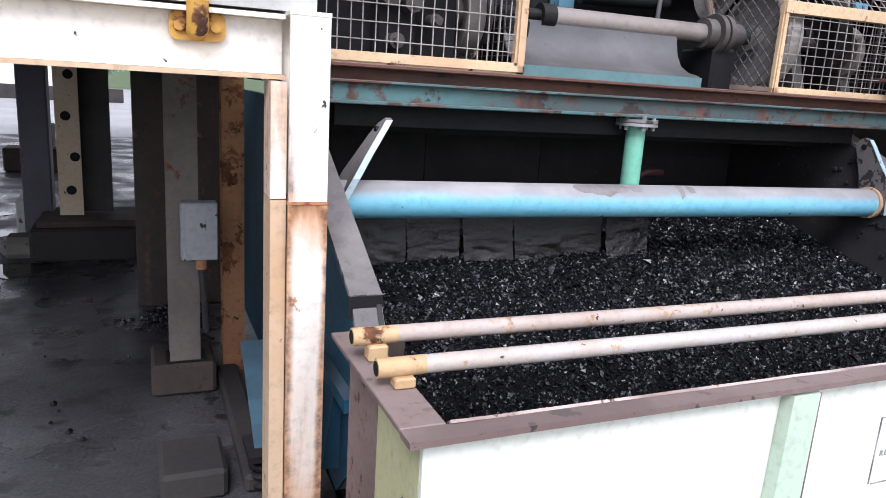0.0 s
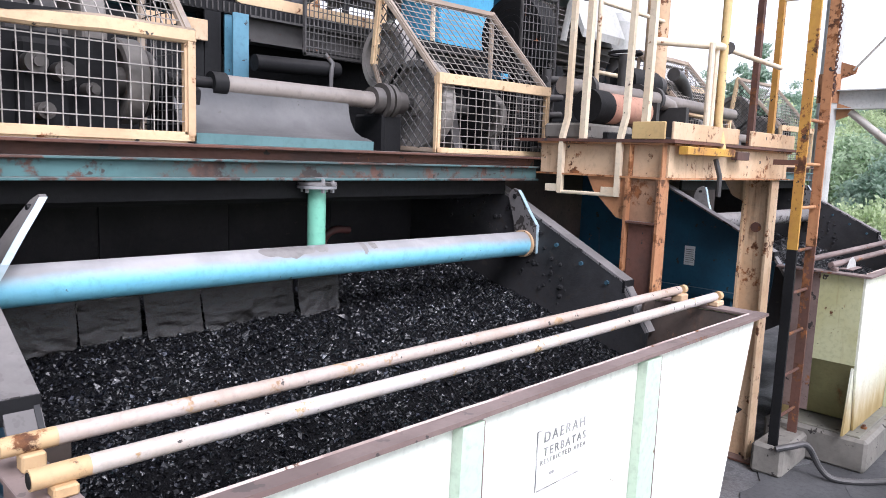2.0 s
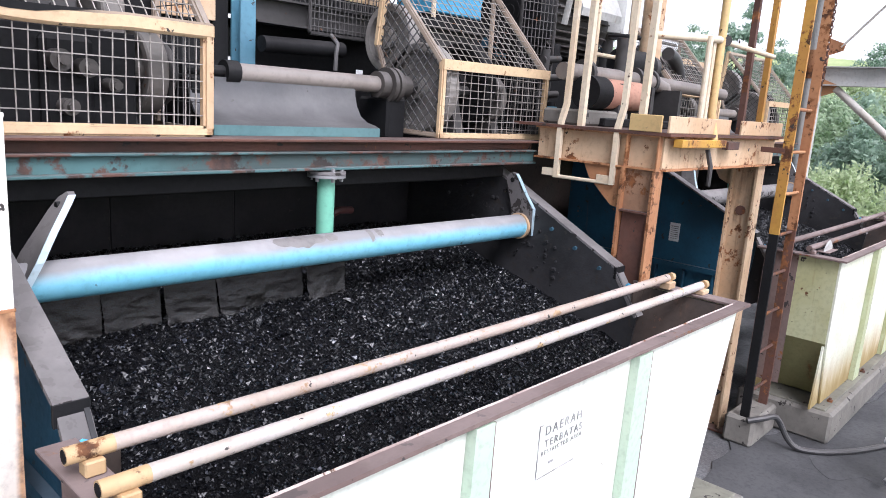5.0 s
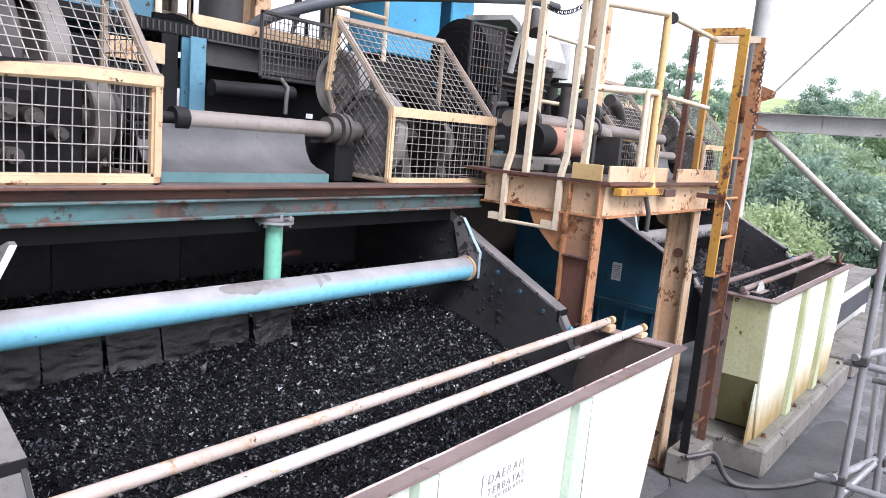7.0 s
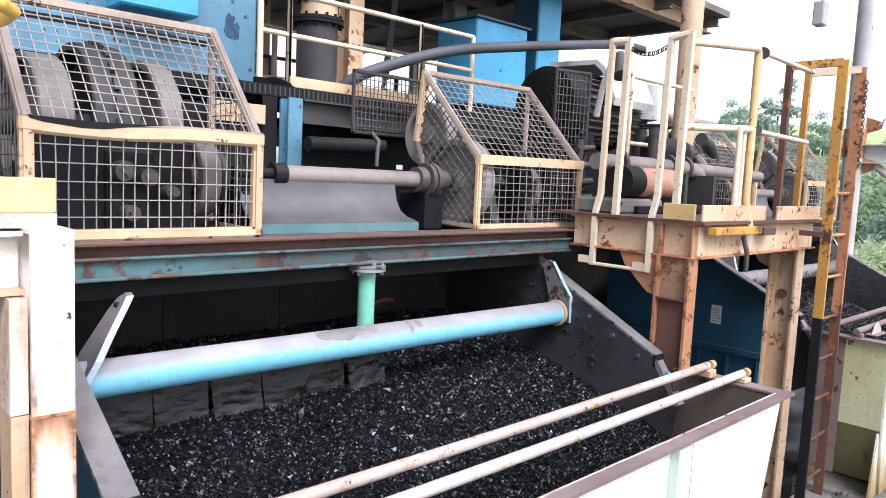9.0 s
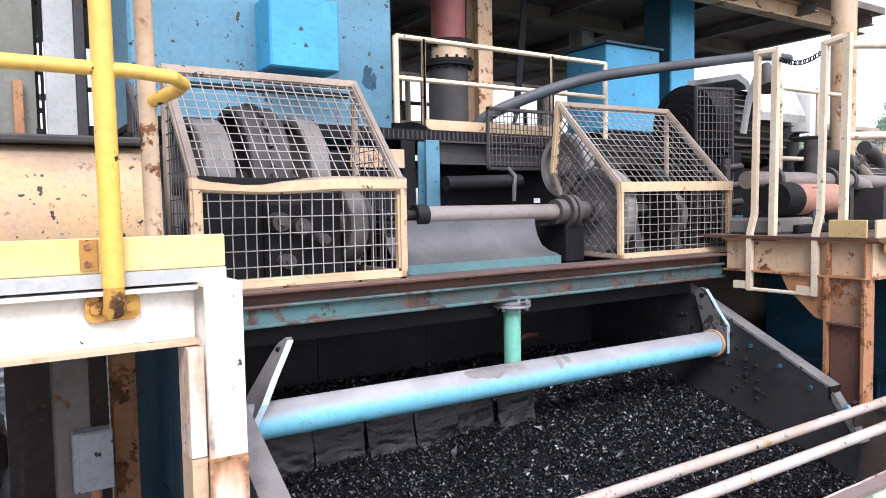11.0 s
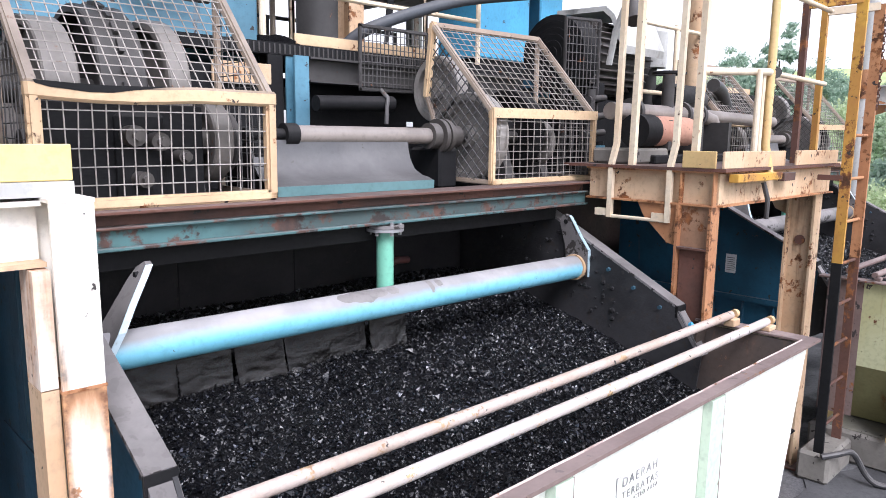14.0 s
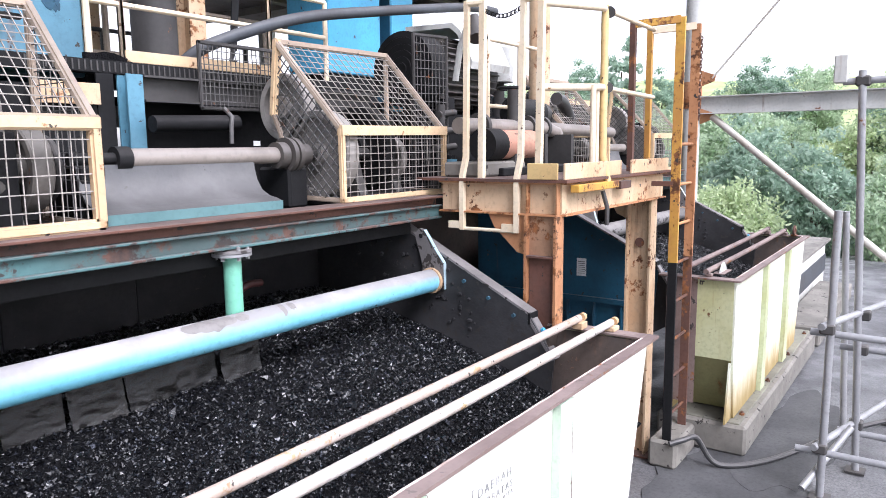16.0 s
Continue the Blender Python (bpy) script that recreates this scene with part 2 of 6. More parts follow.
# rusty web colour, darker than the flange to carry its shade
COL_WEB = surface("shaded_rust_web", (0.34, 0.20, 0.12), (0.20, 0.10, 0.06), rust=0.5, streak=0.4, rough=0.75)
SHAFT = surface("beige_shaft_cover", (0.27, 0.235, 0.21), (0.20, 0.17, 0.15), rust=0.18, dust=0.5, rough=0.55, dust_colour=(0.22, 0.20, 0.185))
TROUGH = surface("grey_curved_plate", (0.10, 0.10, 0.105), (0.075, 0.075, 0.08), dust=0.5, spots=0.12, rough=0.5, dust_colour=(0.17, 0.163, 0.16))
GREEN_PIPE = surface("green_pipe_paint", (0.16, 0.46, 0.33), (0.20, 0.48, 0.36), rust=0.22, spots=0.3, rough=0.45)
GALV = surface("galvanised_tube", (0.34, 0.34, 0.35), (0.26, 0.26, 0.27), rust=0.22, rough=0.45, metal=0.3)
GREY_STEEL = surface("grey_painted_steel", (0.52, 0.52, 0.50), (0.42, 0.42, 0.40), rust=0.25, streak=0.15, rough=0.5)
BRACE = surface("rust_stained_pale_tube", (0.50, 0.47, 0.43), (0.42, 0.37, 0.31), rust=0.26, streak=0.3, rough=0.5)
COL_GREEN = surface("grey_green_column_paint", (0.25, 0.26, 0.22), (0.17, 0.165, 0.13), rust=0.28, streak=0.35, rough=0.6)
GREY_BOX = surface("grey_enclosure_paint", (0.38, 0.39, 0.40), (0.32, 0.33, 0.34), rust=0.15, spots=0.5, rough=0.45)
CONCRETE = surface("stained_concrete", (0.235, 0.22, 0.195), (0.145, 0.135, 0.12), spots=0.5, rough=0.85, bump=0.5, size=0.8)
PLINTH_GREEN = surface("algae_stained_concrete", (0.22, 0.215, 0.17), (0.12, 0.115, 0.10), spots=0.4, rough=0.85, bump=0.5, size=0.8)
PLINTH_BROWN = surface("brown_concrete", (0.082, 0.060, 0.049), (0.048, 0.038, 0.033), spots=0.5, rough=0.85, bump=0.5)
INK = surface("faded_black_lettering", (0.14, 0.14, 0.145), (0.50, 0.50, 0.48), rough=0.7, bump=0.0, size=6.0)
POST_DARK = surface("violet_grey_post_paint", (0.10, 0.095, 0.13), (0.07, 0.065, 0.085), rust=0.15, streak=0.2, rough=0.6)
DISC = surface("pale_polished_pulley", (0.34, 0.32, 0.30), (0.24, 0.22, 0.20), rust=0.16, dust=0.3, rough=0.5, dust_colour=(0.26, 0.25, 0.24))
BLOCK_DARK = surface("coal_blackened_concrete", (0.040, 0.035, 0.033), (0.022, 0.020, 0.019), spots=0.4, rough=0.85, bump=0.5)
BRACKET_BLUE = surface("dusty_deep_blue_paint", (0.035, 0.10, 0.145), (0.025, 0.06, 0.085), rust=0.2, dust=0.12, rough=0.6, dust_colour=(0.10, 0.10, 0.105))
STEELWORK = surface("dusty_brown_steelwork", (0.20, 0.175, 0.15), (0.13, 0.11, 0.095), rust=0.32, streak=0.2, rough=0.7)
STICKER = surface("white_sticker", (0.70, 0.71, 0.72), (0.62, 0.63, 0.64), spots=0.3, rough=0.5, bump=0.0)
CABLE = surface("black_cable_sheath", (0.03, 0.03, 0.033), (0.05, 0.05, 0.05), dust=0.4, rough=0.5, bump=0.1)
HOSE = surface("dusty_dark_hose", (0.06, 0.068, 0.08), (0.05, 0.05, 0.055), dust=0.5, rough=0.6, bump=0.1, dust_colour=(0.12, 0.12, 0.125))
CLOTH = surface("faded_salmon_cover", (0.48, 0.27, 0.19), (0.40, 0.20, 0.14), rust=0.3, spots=0.3, rough=0.8)
SHED = surface("pale_shed_wall", (0.62, 0.62, 0.58), (0.52, 0.52, 0.48), streak=0.2, rough=0.7)
BARK = surface("bark", (0.10, 0.075, 0.055), (0.06, 0.045, 0.035), rough=0.9, bump=0.8)
ROOF = surface("corrugated_roof_sheet", (0.20, 0.20, 0.20), (0.15, 0.14, 0.135), rust=0.35, rough=0.6)


def ground_material(name, light, dark, patch, gloss=(0.35, 0.9)):
    m = bpy.data.materials.new(name)
    m.use_nodes = True
    n, l = m.node_tree.nodes, m.node_tree.links
    bsdf = n["Principled BSDF"]
    tc = n.new("ShaderNodeTexCoord")

    def nz(scale, detail=8):
        t = n.new("ShaderNodeTexNoise")
        t.inputs["Scale"].default_value, t.inputs["Detail"].default_value = scale, detail
        l.new(tc.outputs["Object"], t.inputs["Vector"])
        return t.outputs["Fac"]

    def rampc(fac, a, ca, b, cb):
        r = n.new("ShaderNodeValToRGB")
        r.color_ramp.elements[0].position, r.color_ramp.elements[0].color = a, (*ca, 1)
        r.color_ramp.elements[1].position, r.color_ramp.elements[1].color = b, (*cb, 1)
        l.new(fac, r.inputs[0])
        return r.outputs[0]

    mul = n.new("ShaderNodeMix")
    mul.data_type, mul.blend_type = "RGBA", "MULTIPLY"
    mul.inputs[0].default_value = 1.0
    l.new(rampc(nz(0.9), 0.38, dark, 0.64, light), mul.inputs[6])
    l.new(rampc(nz(60, 6), 0.3, (0.55, 0.55, 0.55), 0.65, (1.1, 1.1, 1.1)), mul.inputs[7])
    blot = n.new("ShaderNodeMix")
    blot.data_type = "RGBA"
    l.new(rampc(nz(5.5, 4), 0.60, (0, 0, 0), 0.66, (1, 1, 1)), blot.inputs[0])
    l.new(mul.outputs[2], blot.inputs[6])
    blot.inputs[7].default_value = (*patch, 1)
    l.new(blot.outputs[2], bsdf.inputs["Base Color"])
    l.new(rampc(nz(2.1), 0.40, (gloss[0],) * 3, 0.62, (gloss[1],) * 3), bsdf.inputs["Roughness"])
    b = n.new("ShaderNodeBump")
    b.inputs["Strength"].default_value, b.inputs["Distance"].default_value = 0.5, 0.006
    l.new(nz(45, 8), b.inputs["Height"])
    l.new(b.outputs[0], bsdf.inputs["Normal"])
    return m


GROUND = ground_material("coal_dusted_concrete_yard", (0.175, 0.175, 0.18), (0.10, 0.10, 0.105), (0.085, 0.085, 0.088))


def island_material(name, a, b, rough, spec=0.5, trans=0.0):
    """Colour that varies from piece to piece of one joined mesh."""
    m = bpy.data.materials.new(name)
    m.use_nodes = True
    n, l = m.node_tree.nodes, m.node_tree.links
    bsdf = n["Principled BSDF"]
    geo = n.new("ShaderNodeNewGeometry")
    r = n.new("ShaderNodeValToRGB")
    r.color_ramp.elements[0].color, r.color_ramp.elements[1].color = (*a, 1), (*b, 1)
    l.new(geo.outputs["Random Per Island"], r.inputs[0])
    l.new(r.outputs[0], bsdf.inputs["Base Color"])
    q = n.new("ShaderNodeMapRange")
    q.inputs["To Min"].default_value, q.inputs["To Max"].default_value = rough[0], rough[1]
    l.new(geo.outputs["Random Per Island"], q.inputs["Value"])
    l.new(q.outputs[0], bsdf.inputs["Roughness"])
    bsdf.inputs["Specular IOR Level"].default_value = spec
    if trans:
        glow, both = n.new("ShaderNodeBsdfTranslucent"), n.new("ShaderNodeMixShader")
        both.inputs[0].default_value = trans
        l.new(r.outputs[0], glow.inputs["Color"])
        l.new(bsdf.outputs[0], both.inputs[1])
        l.new(glow.outputs[0], both.inputs[2])
        l.new(both.outputs[0], n["Material Output"].inputs["Surface"])
    return m


COAL = island_material("wet_coal_chips", (0.002, 0.0022, 0.003), (0.07, 0.075, 0.092), (0.40, 0.16), 0.55)
# the palest few chips are coloured to stand in for wet glints
ramp_node = next(q for q in COAL.node_tree.nodes if q.type == "VALTORGB")
ramp_node.color_ramp.elements.new(0.94).color = (0.006, 0.0065, 0.009, 1)
grain, dent, place = COAL.node_tree.nodes.new("ShaderNodeTexNoise"), COAL.node_tree.nodes.new("ShaderNodeBump"), COAL.node_tree.nodes.new("ShaderNodeTexCoord")
grain.inputs["Scale"].default_value, grain.inputs["Detail"].default_value = 110.0, 5.0
dent.inputs["Strength"].default_value, dent.inputs["Distance"].default_value = 0.5, 0.004
COAL.node_tree.links.new(place.outputs["Object"], grain.inputs["Vector"])
COAL.node_tree.links.new(grain.outputs["Fac"], dent.inputs["Height"])
COAL.node_tree.links.new(dent.outputs[0], COAL.node_tree.nodes["Principled BSDF"].inputs["Normal"])
COAL_BED = surface("coal_fines", (0.004, 0.004, 0.005), (0.007, 0.007, 0.008), rough=0.8, spec=0.1, bump=1.0, size=2.0, relief=0.02)
# leaf colours are paled and greyed to stand in for distance haze
LEAF_A = island_material("hazed_broad_leaves", (0.30, 0.41, 0.27), (0.56, 0.67, 0.47), (0.35, 0.6), 0.5, 0.6)
LEAF_B = island_material("hazed_yellow_leaves", (0.38, 0.48, 0.28), (0.64, 0.72, 0.46), (0.35, 0.6), 0.5, 0.6)
LEAF_C = island_material("hazed_deep_leaves", (0.24, 0.35, 0.27), (0.46, 0.58, 0.46), (0.35, 0.6), 0.5, 0.6)


# ---- mesh helpers, in plan units ----
PLACE = Matrix()


def part(name, bm, material, parent=None, label="", kind=""):
    bm.transform(Matrix.Scale(S, 4) @ PLACE)
    bmesh.ops.recalc_face_normals(bm, faces=bm.faces)
    me = bpy.data.meshes.new(name)
    bm.to_mesh(me)
    bm.free()
    me.polygons.foreach_set("use_smooth", [True] * len(me.polygons))
    me.set_sharp_from_angle(angle=radians(32))
    me.materials.append(material)
    ob = new(name, me)
    if parent is not None:
        ob.parent = parent
        root = parent
        while root.parent:
            root = root.parent
        ob.matrix_parent_inverse = Matrix.Translation(-root.location) if parent is root else Matrix()
        if parent is not root:
            ob.matrix_parent_inverse = Matrix()
    if label:
        ob["label"] = label
    if kind:
        ob["kind"] = kind
    return ob


def thing(name, at, label, category, group="", kind=""):
    ob = new(name)
    ob.empty_display_size = 0.1
    ob.location = (PLACE @ Vector(at)) * S
    return tagged(ob, label, category, group, kind)


def bx(bm, x0, x1, y0, y1, z0, z1, bevel=0.0, m=None):
    made = bmesh.ops.create_cube(bm, size=1.0, matrix=Matrix.LocRotScale(((x0 + x1) / 2, (y0 + y1) / 2, (z0 + z1) / 2), None, (abs(x1 - x0), abs(y1 - y0), abs(z1 - z0))))
    vs = made["verts"]
    if m is not None:
        bmesh.ops.transform(bm, matrix=m, verts=vs)
    if bevel:
        es = list({e for v in vs for e in v.link_edges})
        bmesh.ops.bevel(bm, geom=es, offset=bevel, segments=1, affect="EDGES")
    return bm


def box(*a, **k):
    return bx(bmesh.new(), *a, **k)


def tube(bm, pts, r, seg=10, caps=True, r_end=None):
    """A round bar through the points, with mitred bends."""
    pts = [Vector(p) for p in pts]
    rings, up = [], None
    for i, p in enumerate(pts):
        a = (pts[i] - pts[i - 1]).normalized() if i else None
        b = (pts[i + 1] - pts[i]).normalized() if i + 1 < len(pts) else None
        d = ((a or b) + (b or a)).normalized()
        if up is None:
            up = Vector((0, 0, 1)) if abs(d.z) < 0.9 else Vector((1, 0, 0))
        u = d.cross(up).normalized()
        v = u.cross(d).normalized()
        up = v
        rr = r if r_end is None else r + (r_end - r) * i / (len(pts) - 1)
        rings.append([bm.verts.new(p + rr * (math.cos(t) * u + math.sin(t) * v)) for t in (2 * math.pi * k / seg + math.pi / seg for k in range(seg))])
    for a, b in zip(rings, rings[1:]):
        for k in range(seg):
            bm.faces.new((a[k], a[(k + 1) % seg], b[(k + 1) % seg], b[k]))
    if caps:
        bm.faces.new(rings[0][::-1])
        bm.faces.new(rings[-1])
    return bm


def rod(pts, r, seg=10, **k):
    return tube(bmesh.new(), pts, r, seg, **k)


def prism(bm, poly, a, b, axis="x"):
    """The outline poly, pushed from a to b along the axis; poly holds the other two coordinates in order."""
    def at(p, c):
        return {"x": (c, p[0], p[1]), "y": (p[0], c, p[1]), "z": (p[0], p[1], c)}[axis]
    lo = [bm.verts.new(at(p, a)) for p in poly]
    hi = [bm.verts.new(at(p, b)) for p in poly]
    k = len(poly)
    bm.faces.new(lo)
    bm.faces.new(hi[::-1])
    for i in range(k):
        bm.faces.new((lo[i], lo[(i + 1) % k], hi[(i + 1) % k], hi[i]))
    return bm


def bar(bm, p, q, w, h, up=(0, 0, 1)):
    """A square-section bar from p to q, w wide and h high."""
    p, q = Vector(p), Vector(q)
    d = (q - p).normalized()
    u = d.cross(Vector(up)).normalized()
    v = u.cross(d)
    c = [[bm.verts.new(e + sx * w / 2 * u + sy * h / 2 * v) for sx, sy in ((-1, -1), (1, -1), (1, 1), (-1, 1))] for e in (p, q)]
    for k in range(4):
        bm.faces.new((c[0][k], c[0][(k + 1) % 4], c[1][(k + 1) % 4], c[1][k]))
    bm.faces.new(c[0][::-1])
    bm.faces.new(c[1])
    return bm


def ibeam(p, q, h, w, tf=0.016, tw=0.012, up=(0, 0, 1)):
    """A rolled I section from p to q, as one solid."""
    bm = bmesh.new()
    p, q = Vector(p), Vector(q)
    d = (q - p).normalized()
    u = d.cross(Vector(up)).normalized()
    v = u.cross(d)
    a, c, hh = w / 2, tw / 2, h / 2
    outline = [(-a, -hh), (a, -hh), (a, -hh + tf), (c, -hh + tf), (c, hh - tf), (a, hh - tf), (a, hh), (-a, hh), (-a, hh - tf), (-c, hh - tf), (-c, -hh + tf), (-a, -hh + tf)]
    ends = [[bm.verts.new(e + s * u + r * v) for s, r in outline] for e in (p, q)]
    for k in range(12):
        bm.faces.new((ends[0][k], ends[0][(k + 1) % 12], ends[1][(k + 1) % 12], ends[1][k]))
    bm.faces.new(ends[0][::-1])
    bm.faces.new(ends[1])
    return bm


def wires(o, u, v, nu, nv, r, diagonal=False):
    """A welded wire panel with the corner o and the sides u and v."""
    bm = bmesh.new()
    o, u, v = Vector(o), Vector(u), Vector(v)
    nrm = u.cross(v).normalized()
    sag = random.Random(nu * 31 + nv)
    if not diagonal:
        for i in range(1, nu):
            j = sag.uniform(-0.08, 0.08) / nu
            tube(bm, [o + u * (i / nu + j), o + u * (i / nu + j) + v * 0.5 + nrm * sag.uniform(-0.006, 0.006), o + u * (i / nu - j) + v], r, 4, False)
        for i in range(1, nv):
            j = sag.uniform(-0.06, 0.06) / nv
            tube(bm, [o + v * (i / nv + j) + nrm * r * 2, o + v * (i / nv) + u * 0.5 + nrm * (r * 2 + sag.uniform(-0.006, 0.006)), o + v * (i / nv - j) + u + nrm * r * 2], r, 4, False)
    return bm


def clip_lines(poly, pitch, slopes=((1, 1), (1, -1))):
    """Straight runs of a diamond mesh inside a convex outline, in two coordinates."""
    out = []
    for dx, dy in slopes:
        d = Vector((dx, dy)).normalized()
        nn = Vector((-d.y, d.x))
        vals = [Vector(p).dot(nn) for p in poly]
        c = min(vals) + pitch / 2
        while c < max(vals):
            hits = []
            for i in range(len(poly)):
                a, b = Vector(poly[i]), Vector(poly[(i + 1) % len(poly)])
                fa, fb = a.dot(nn) - c, b.dot(nn) - c
                if fa * fb < 0:
                    hits.append(a + (b - a) * (fa / (fa - fb)))
            if len(hits) >= 2:
                out.append((hits[0], hits[1]))
            c += pitch
    return out


def bolt(bm, p, d, r=0.018, h=0.018):
    p, d = Vector(p), Vector(d).normalized()
    tube(bm, [p, p + d * h], r, 6)
    return bm


def eased(pts, n=6):
    """A smooth run of points through those given."""
    p = [Vector(q) for q in pts]
    p = [p[0] * 2 - p[1]] + p + [p[-1] * 2 - p[-2]]
    out = []
    for a, c, d, e in zip(p, p[1:], p[2:], p[3:]):
        for k in range(n):
            u = k / n
            out.append(0.5 * (2 * c + (d - a) * u + (2 * a - 5 * c + 4 * d - e) * u * u + (3 * c - a - 3 * d + e) * u ** 3))
    return out + [p[-2]]


PITCH = Vector((7.1, 0, 0)) * S
def again(ob):
    """The same thing at the next screening line."""
    return copy_thing(ob, Matrix.Translation(ob.location + PITCH))

# ---- setting ----
bm = bmesh.new()
bmesh.ops.create_grid(bm, x_segments=60, y_segments=60, size=60, matrix=Matrix.Translation((14, 8, 0)))
for v in bm.verts:
    far = max(0.0, v.co.x - 22) + max(0.0, -12 - v.co.y) + max(0.0, abs(v.co.y - 8) - 40)
    v.co.z = noise.noise(v.co * 0.35) * 0.01 - 0.01 - min(far * 0.12, 3.0)
tagged(part("ground", bm, GROUND), "grey concrete yard stained with coal dust", "ground", kind="structure")
bm = bmesh.new()
bmesh.ops.create_grid(bm, x_segments=8, y_segments=8, size=2600, matrix=Matrix.Translation((0, 0, -4.2)))
tagged(part("ground_distance", bm, surface("far_grassland", (0.09, 0.13, 0.05), (0.06, 0.10, 0.04), rough=0.9, size=0.05)), "flat green land reaching the horizon", "ground", kind="structure")

# unseen roof, added to keep sky light off the machinery
bm = bmesh.new()
for i in range(91):
    x = -8 + i * 0.3
    prism(bm, [(x, 0.0), (x + 0.1, 0.06), (x + 0.2, 0.06), (x + 0.3, 0.0), (x + 0.3, -0.02), (x + 0.2, 0.04), (x + 0.1, 0.04), (x, -0.02)], 4.6, 20, "y")
bmesh.ops.translate(bm, verts=bm.verts, vec=(0, 0, 9.2))
tagged(part("roof", bm, ROOF), "grey corrugated steel roof added out of view to shade the plant", "roof", kind="structure")
# dark wall added to stand in for the shade below the deck
tagged(part("wall_back", box(1.06, 12.7, 5.62, 5.75, 0, 2.83, bevel=0.02), PLINTH_BROWN), "dark brown wall added as shade below the machine deck", "wall", kind="structure")
# carries the drives; its spread is chosen to darken the screen below
tagged(part("machine_deck", box(0.66, 12.4, 4.12, 5.6, 2.84, 2.93), BLACK), "black steel deck carrying the drive machinery and shading the screen", "deck", kind="structure")
tagged(part("upper_floor", box(0.6, 12.0, 6.2, 12.0, 3.78, 3.86), BLACK), "dark grating floor of the upper level", "floor", kind="structure")
tagged(part("top_floor", box(-6.0, 12.0, 5.9, 14.0, 6.33, 6.43), STEELWORK), "dark steel floor of the top level", "floor", kind="structure")


# ---- the screening line: tank, screen, tube, bars, beam ----
def tank():
    t = thing("collecting_tank", (2.85, 2.3, 0.35), "white painted steel tank full of coal, with green ribs", "tank", "coal tanks")
    # front and rear plates and hopper ends
    bm = bmesh.new()
    prism(bm, [(0.66, 1.93), (5.0, 1.93), (4.66, 0.70), (4.55, 0.36), (0.80, 0.36), (0.67, 1.05)], 1.955, 1.975, "y")
    part("front_plate", bm, WHITE_TANK, t)
    part("rear_plate", box(0.66, 4.62, 2.68, 2.70, 0.5, 1.28), TANK_END, t)
    for x0, x1 in ((0.66, 0.86), (4.80, 5.04)):
        part("rear_corner", box(x0, x1, 2.681, 2.697, 1.281, 1.93), STAINED, t, "coal-stained rusty corner plate")
    part("end_plate", prism(bmesh.new(), [(4.978, 1.93), (4.998, 1.93), (4.658, 0.70), (4.57, 0.38), (4.55, 0.38), (4.638, 0.70)], 1.977, 2.68, "y"), TANK_END, t, "weathered yellow-green sloping end plate")
    part("inner_lining", prism(bmesh.new(), [(4.968, 1.925), (4.974, 1.925), (4.70, 0.95), (4.694, 0.95)], 1.98, 2.68, "y"), STAINED, t, "coal-stained rusty inner face")
    for x, s in ((0.66, 1),):
        bm = bmesh.new()
        bx(bm, x, x + s * 0.02, 1.977, 2.68, 1.05, 1.93)
        part("end_plate", bm, TANK_END, t, "weathered yellow-green end plate")
        bm = bmesh.new()
        prism(bm, [(x + s * 0.02, 1.049), (x + s * 0.05, 1.049), (x + s * 0.40, 0.38), (x + s * 0.37, 0.38)], 1.977, 2.68, "y")
        part("hopper_end", bm, HOPPER, t, "olive stained sloping hopper end, partly darkened as shade")
        part("rust_panel", box(x - s * 0.004, x - s * 0.001, 2.36, 2.70, 0.5, 1.925), RIM, t, "rust-brown bare strip of the end plate")
        part("inner_lining", box(x + s * 0.022, x + s * 0.028, 1.98, 2.68, 1.1, 1.92), STAINED, t, "coal-stained rusty inner face")
        bm = bmesh.new()
        prism(bm, [(x - s * 0.12, 0.36), (x + s * 0.36, 0.36), (x + s * 0.02, 1.02), (x - s * 0.005, 1.02)], 1.98, 2.0, "y")
        part("gusset", bm, TANK_END, t)
        bm = bmesh.new()
        prism(bm, [(x - s * 0.12, 0.36), (x + s * 0.36, 0.36), (x + s * 0.02, 1.02), (x - s * 0.005, 1.02)], 2.62, 2.64, "y")
        part("gusset", bm, TANK_END, t)
    for x0, x1 in ((2.00, 2.125), (3.42, 3.575)):
        bm = bmesh.new()
        prism(bm, [(x0, 1.92), (x1, 1.92), (x1 - 0.01, 0.9), (x1 + 0.03, 0.36), (x0 - 0.09, 0.36), (x0 - 0.03, 0.9)], 1.90, 1.953, "y")
        rib = part("rib", bm, GREEN_RIB, t, "pale green stiffening rib")
        part("rib_edge", box(x1, x1 + 0.005, 1.90, 1.952, 0.95, 1.92), RIM, rib)
    # the rim: a flat flange round the mouth, its front edge a little bent
    bm = bmesh.new()
    n = 40
    top = []
    for i in range(n + 1):
        x = 0.6 + 4.5 * i / n
        w = 0.006 * noise.noise((x * 2.1, 0.3, 0.0))
        top.append([bm.verts.new((x, y, z + (w if y > 1.95 else w * 0.4))) for y, z in ((1.9, 1.932), (1.9, 1.952), (1.983, 1.952), (1.983, 1.932))])
    for a, b in zip(top, top[1:]):
        for k in range(4):
            bm.faces.new((a[k], a[(k + 1) % 4], b[(k + 1) % 4], b[k]))
    bm.faces.new(top[0])
    bm.faces.new(top[-1][::-1])
    part("rim_front", bm, RIM, t, "rust-brown rim flange")
    lip = bmesh.new()
    edge = []
    for i in range(61):
        x = 0.75 + 4.2 * i / 60
        wob = 0.004 * noise.noise((x * 6.0, 2.0, 0.0))
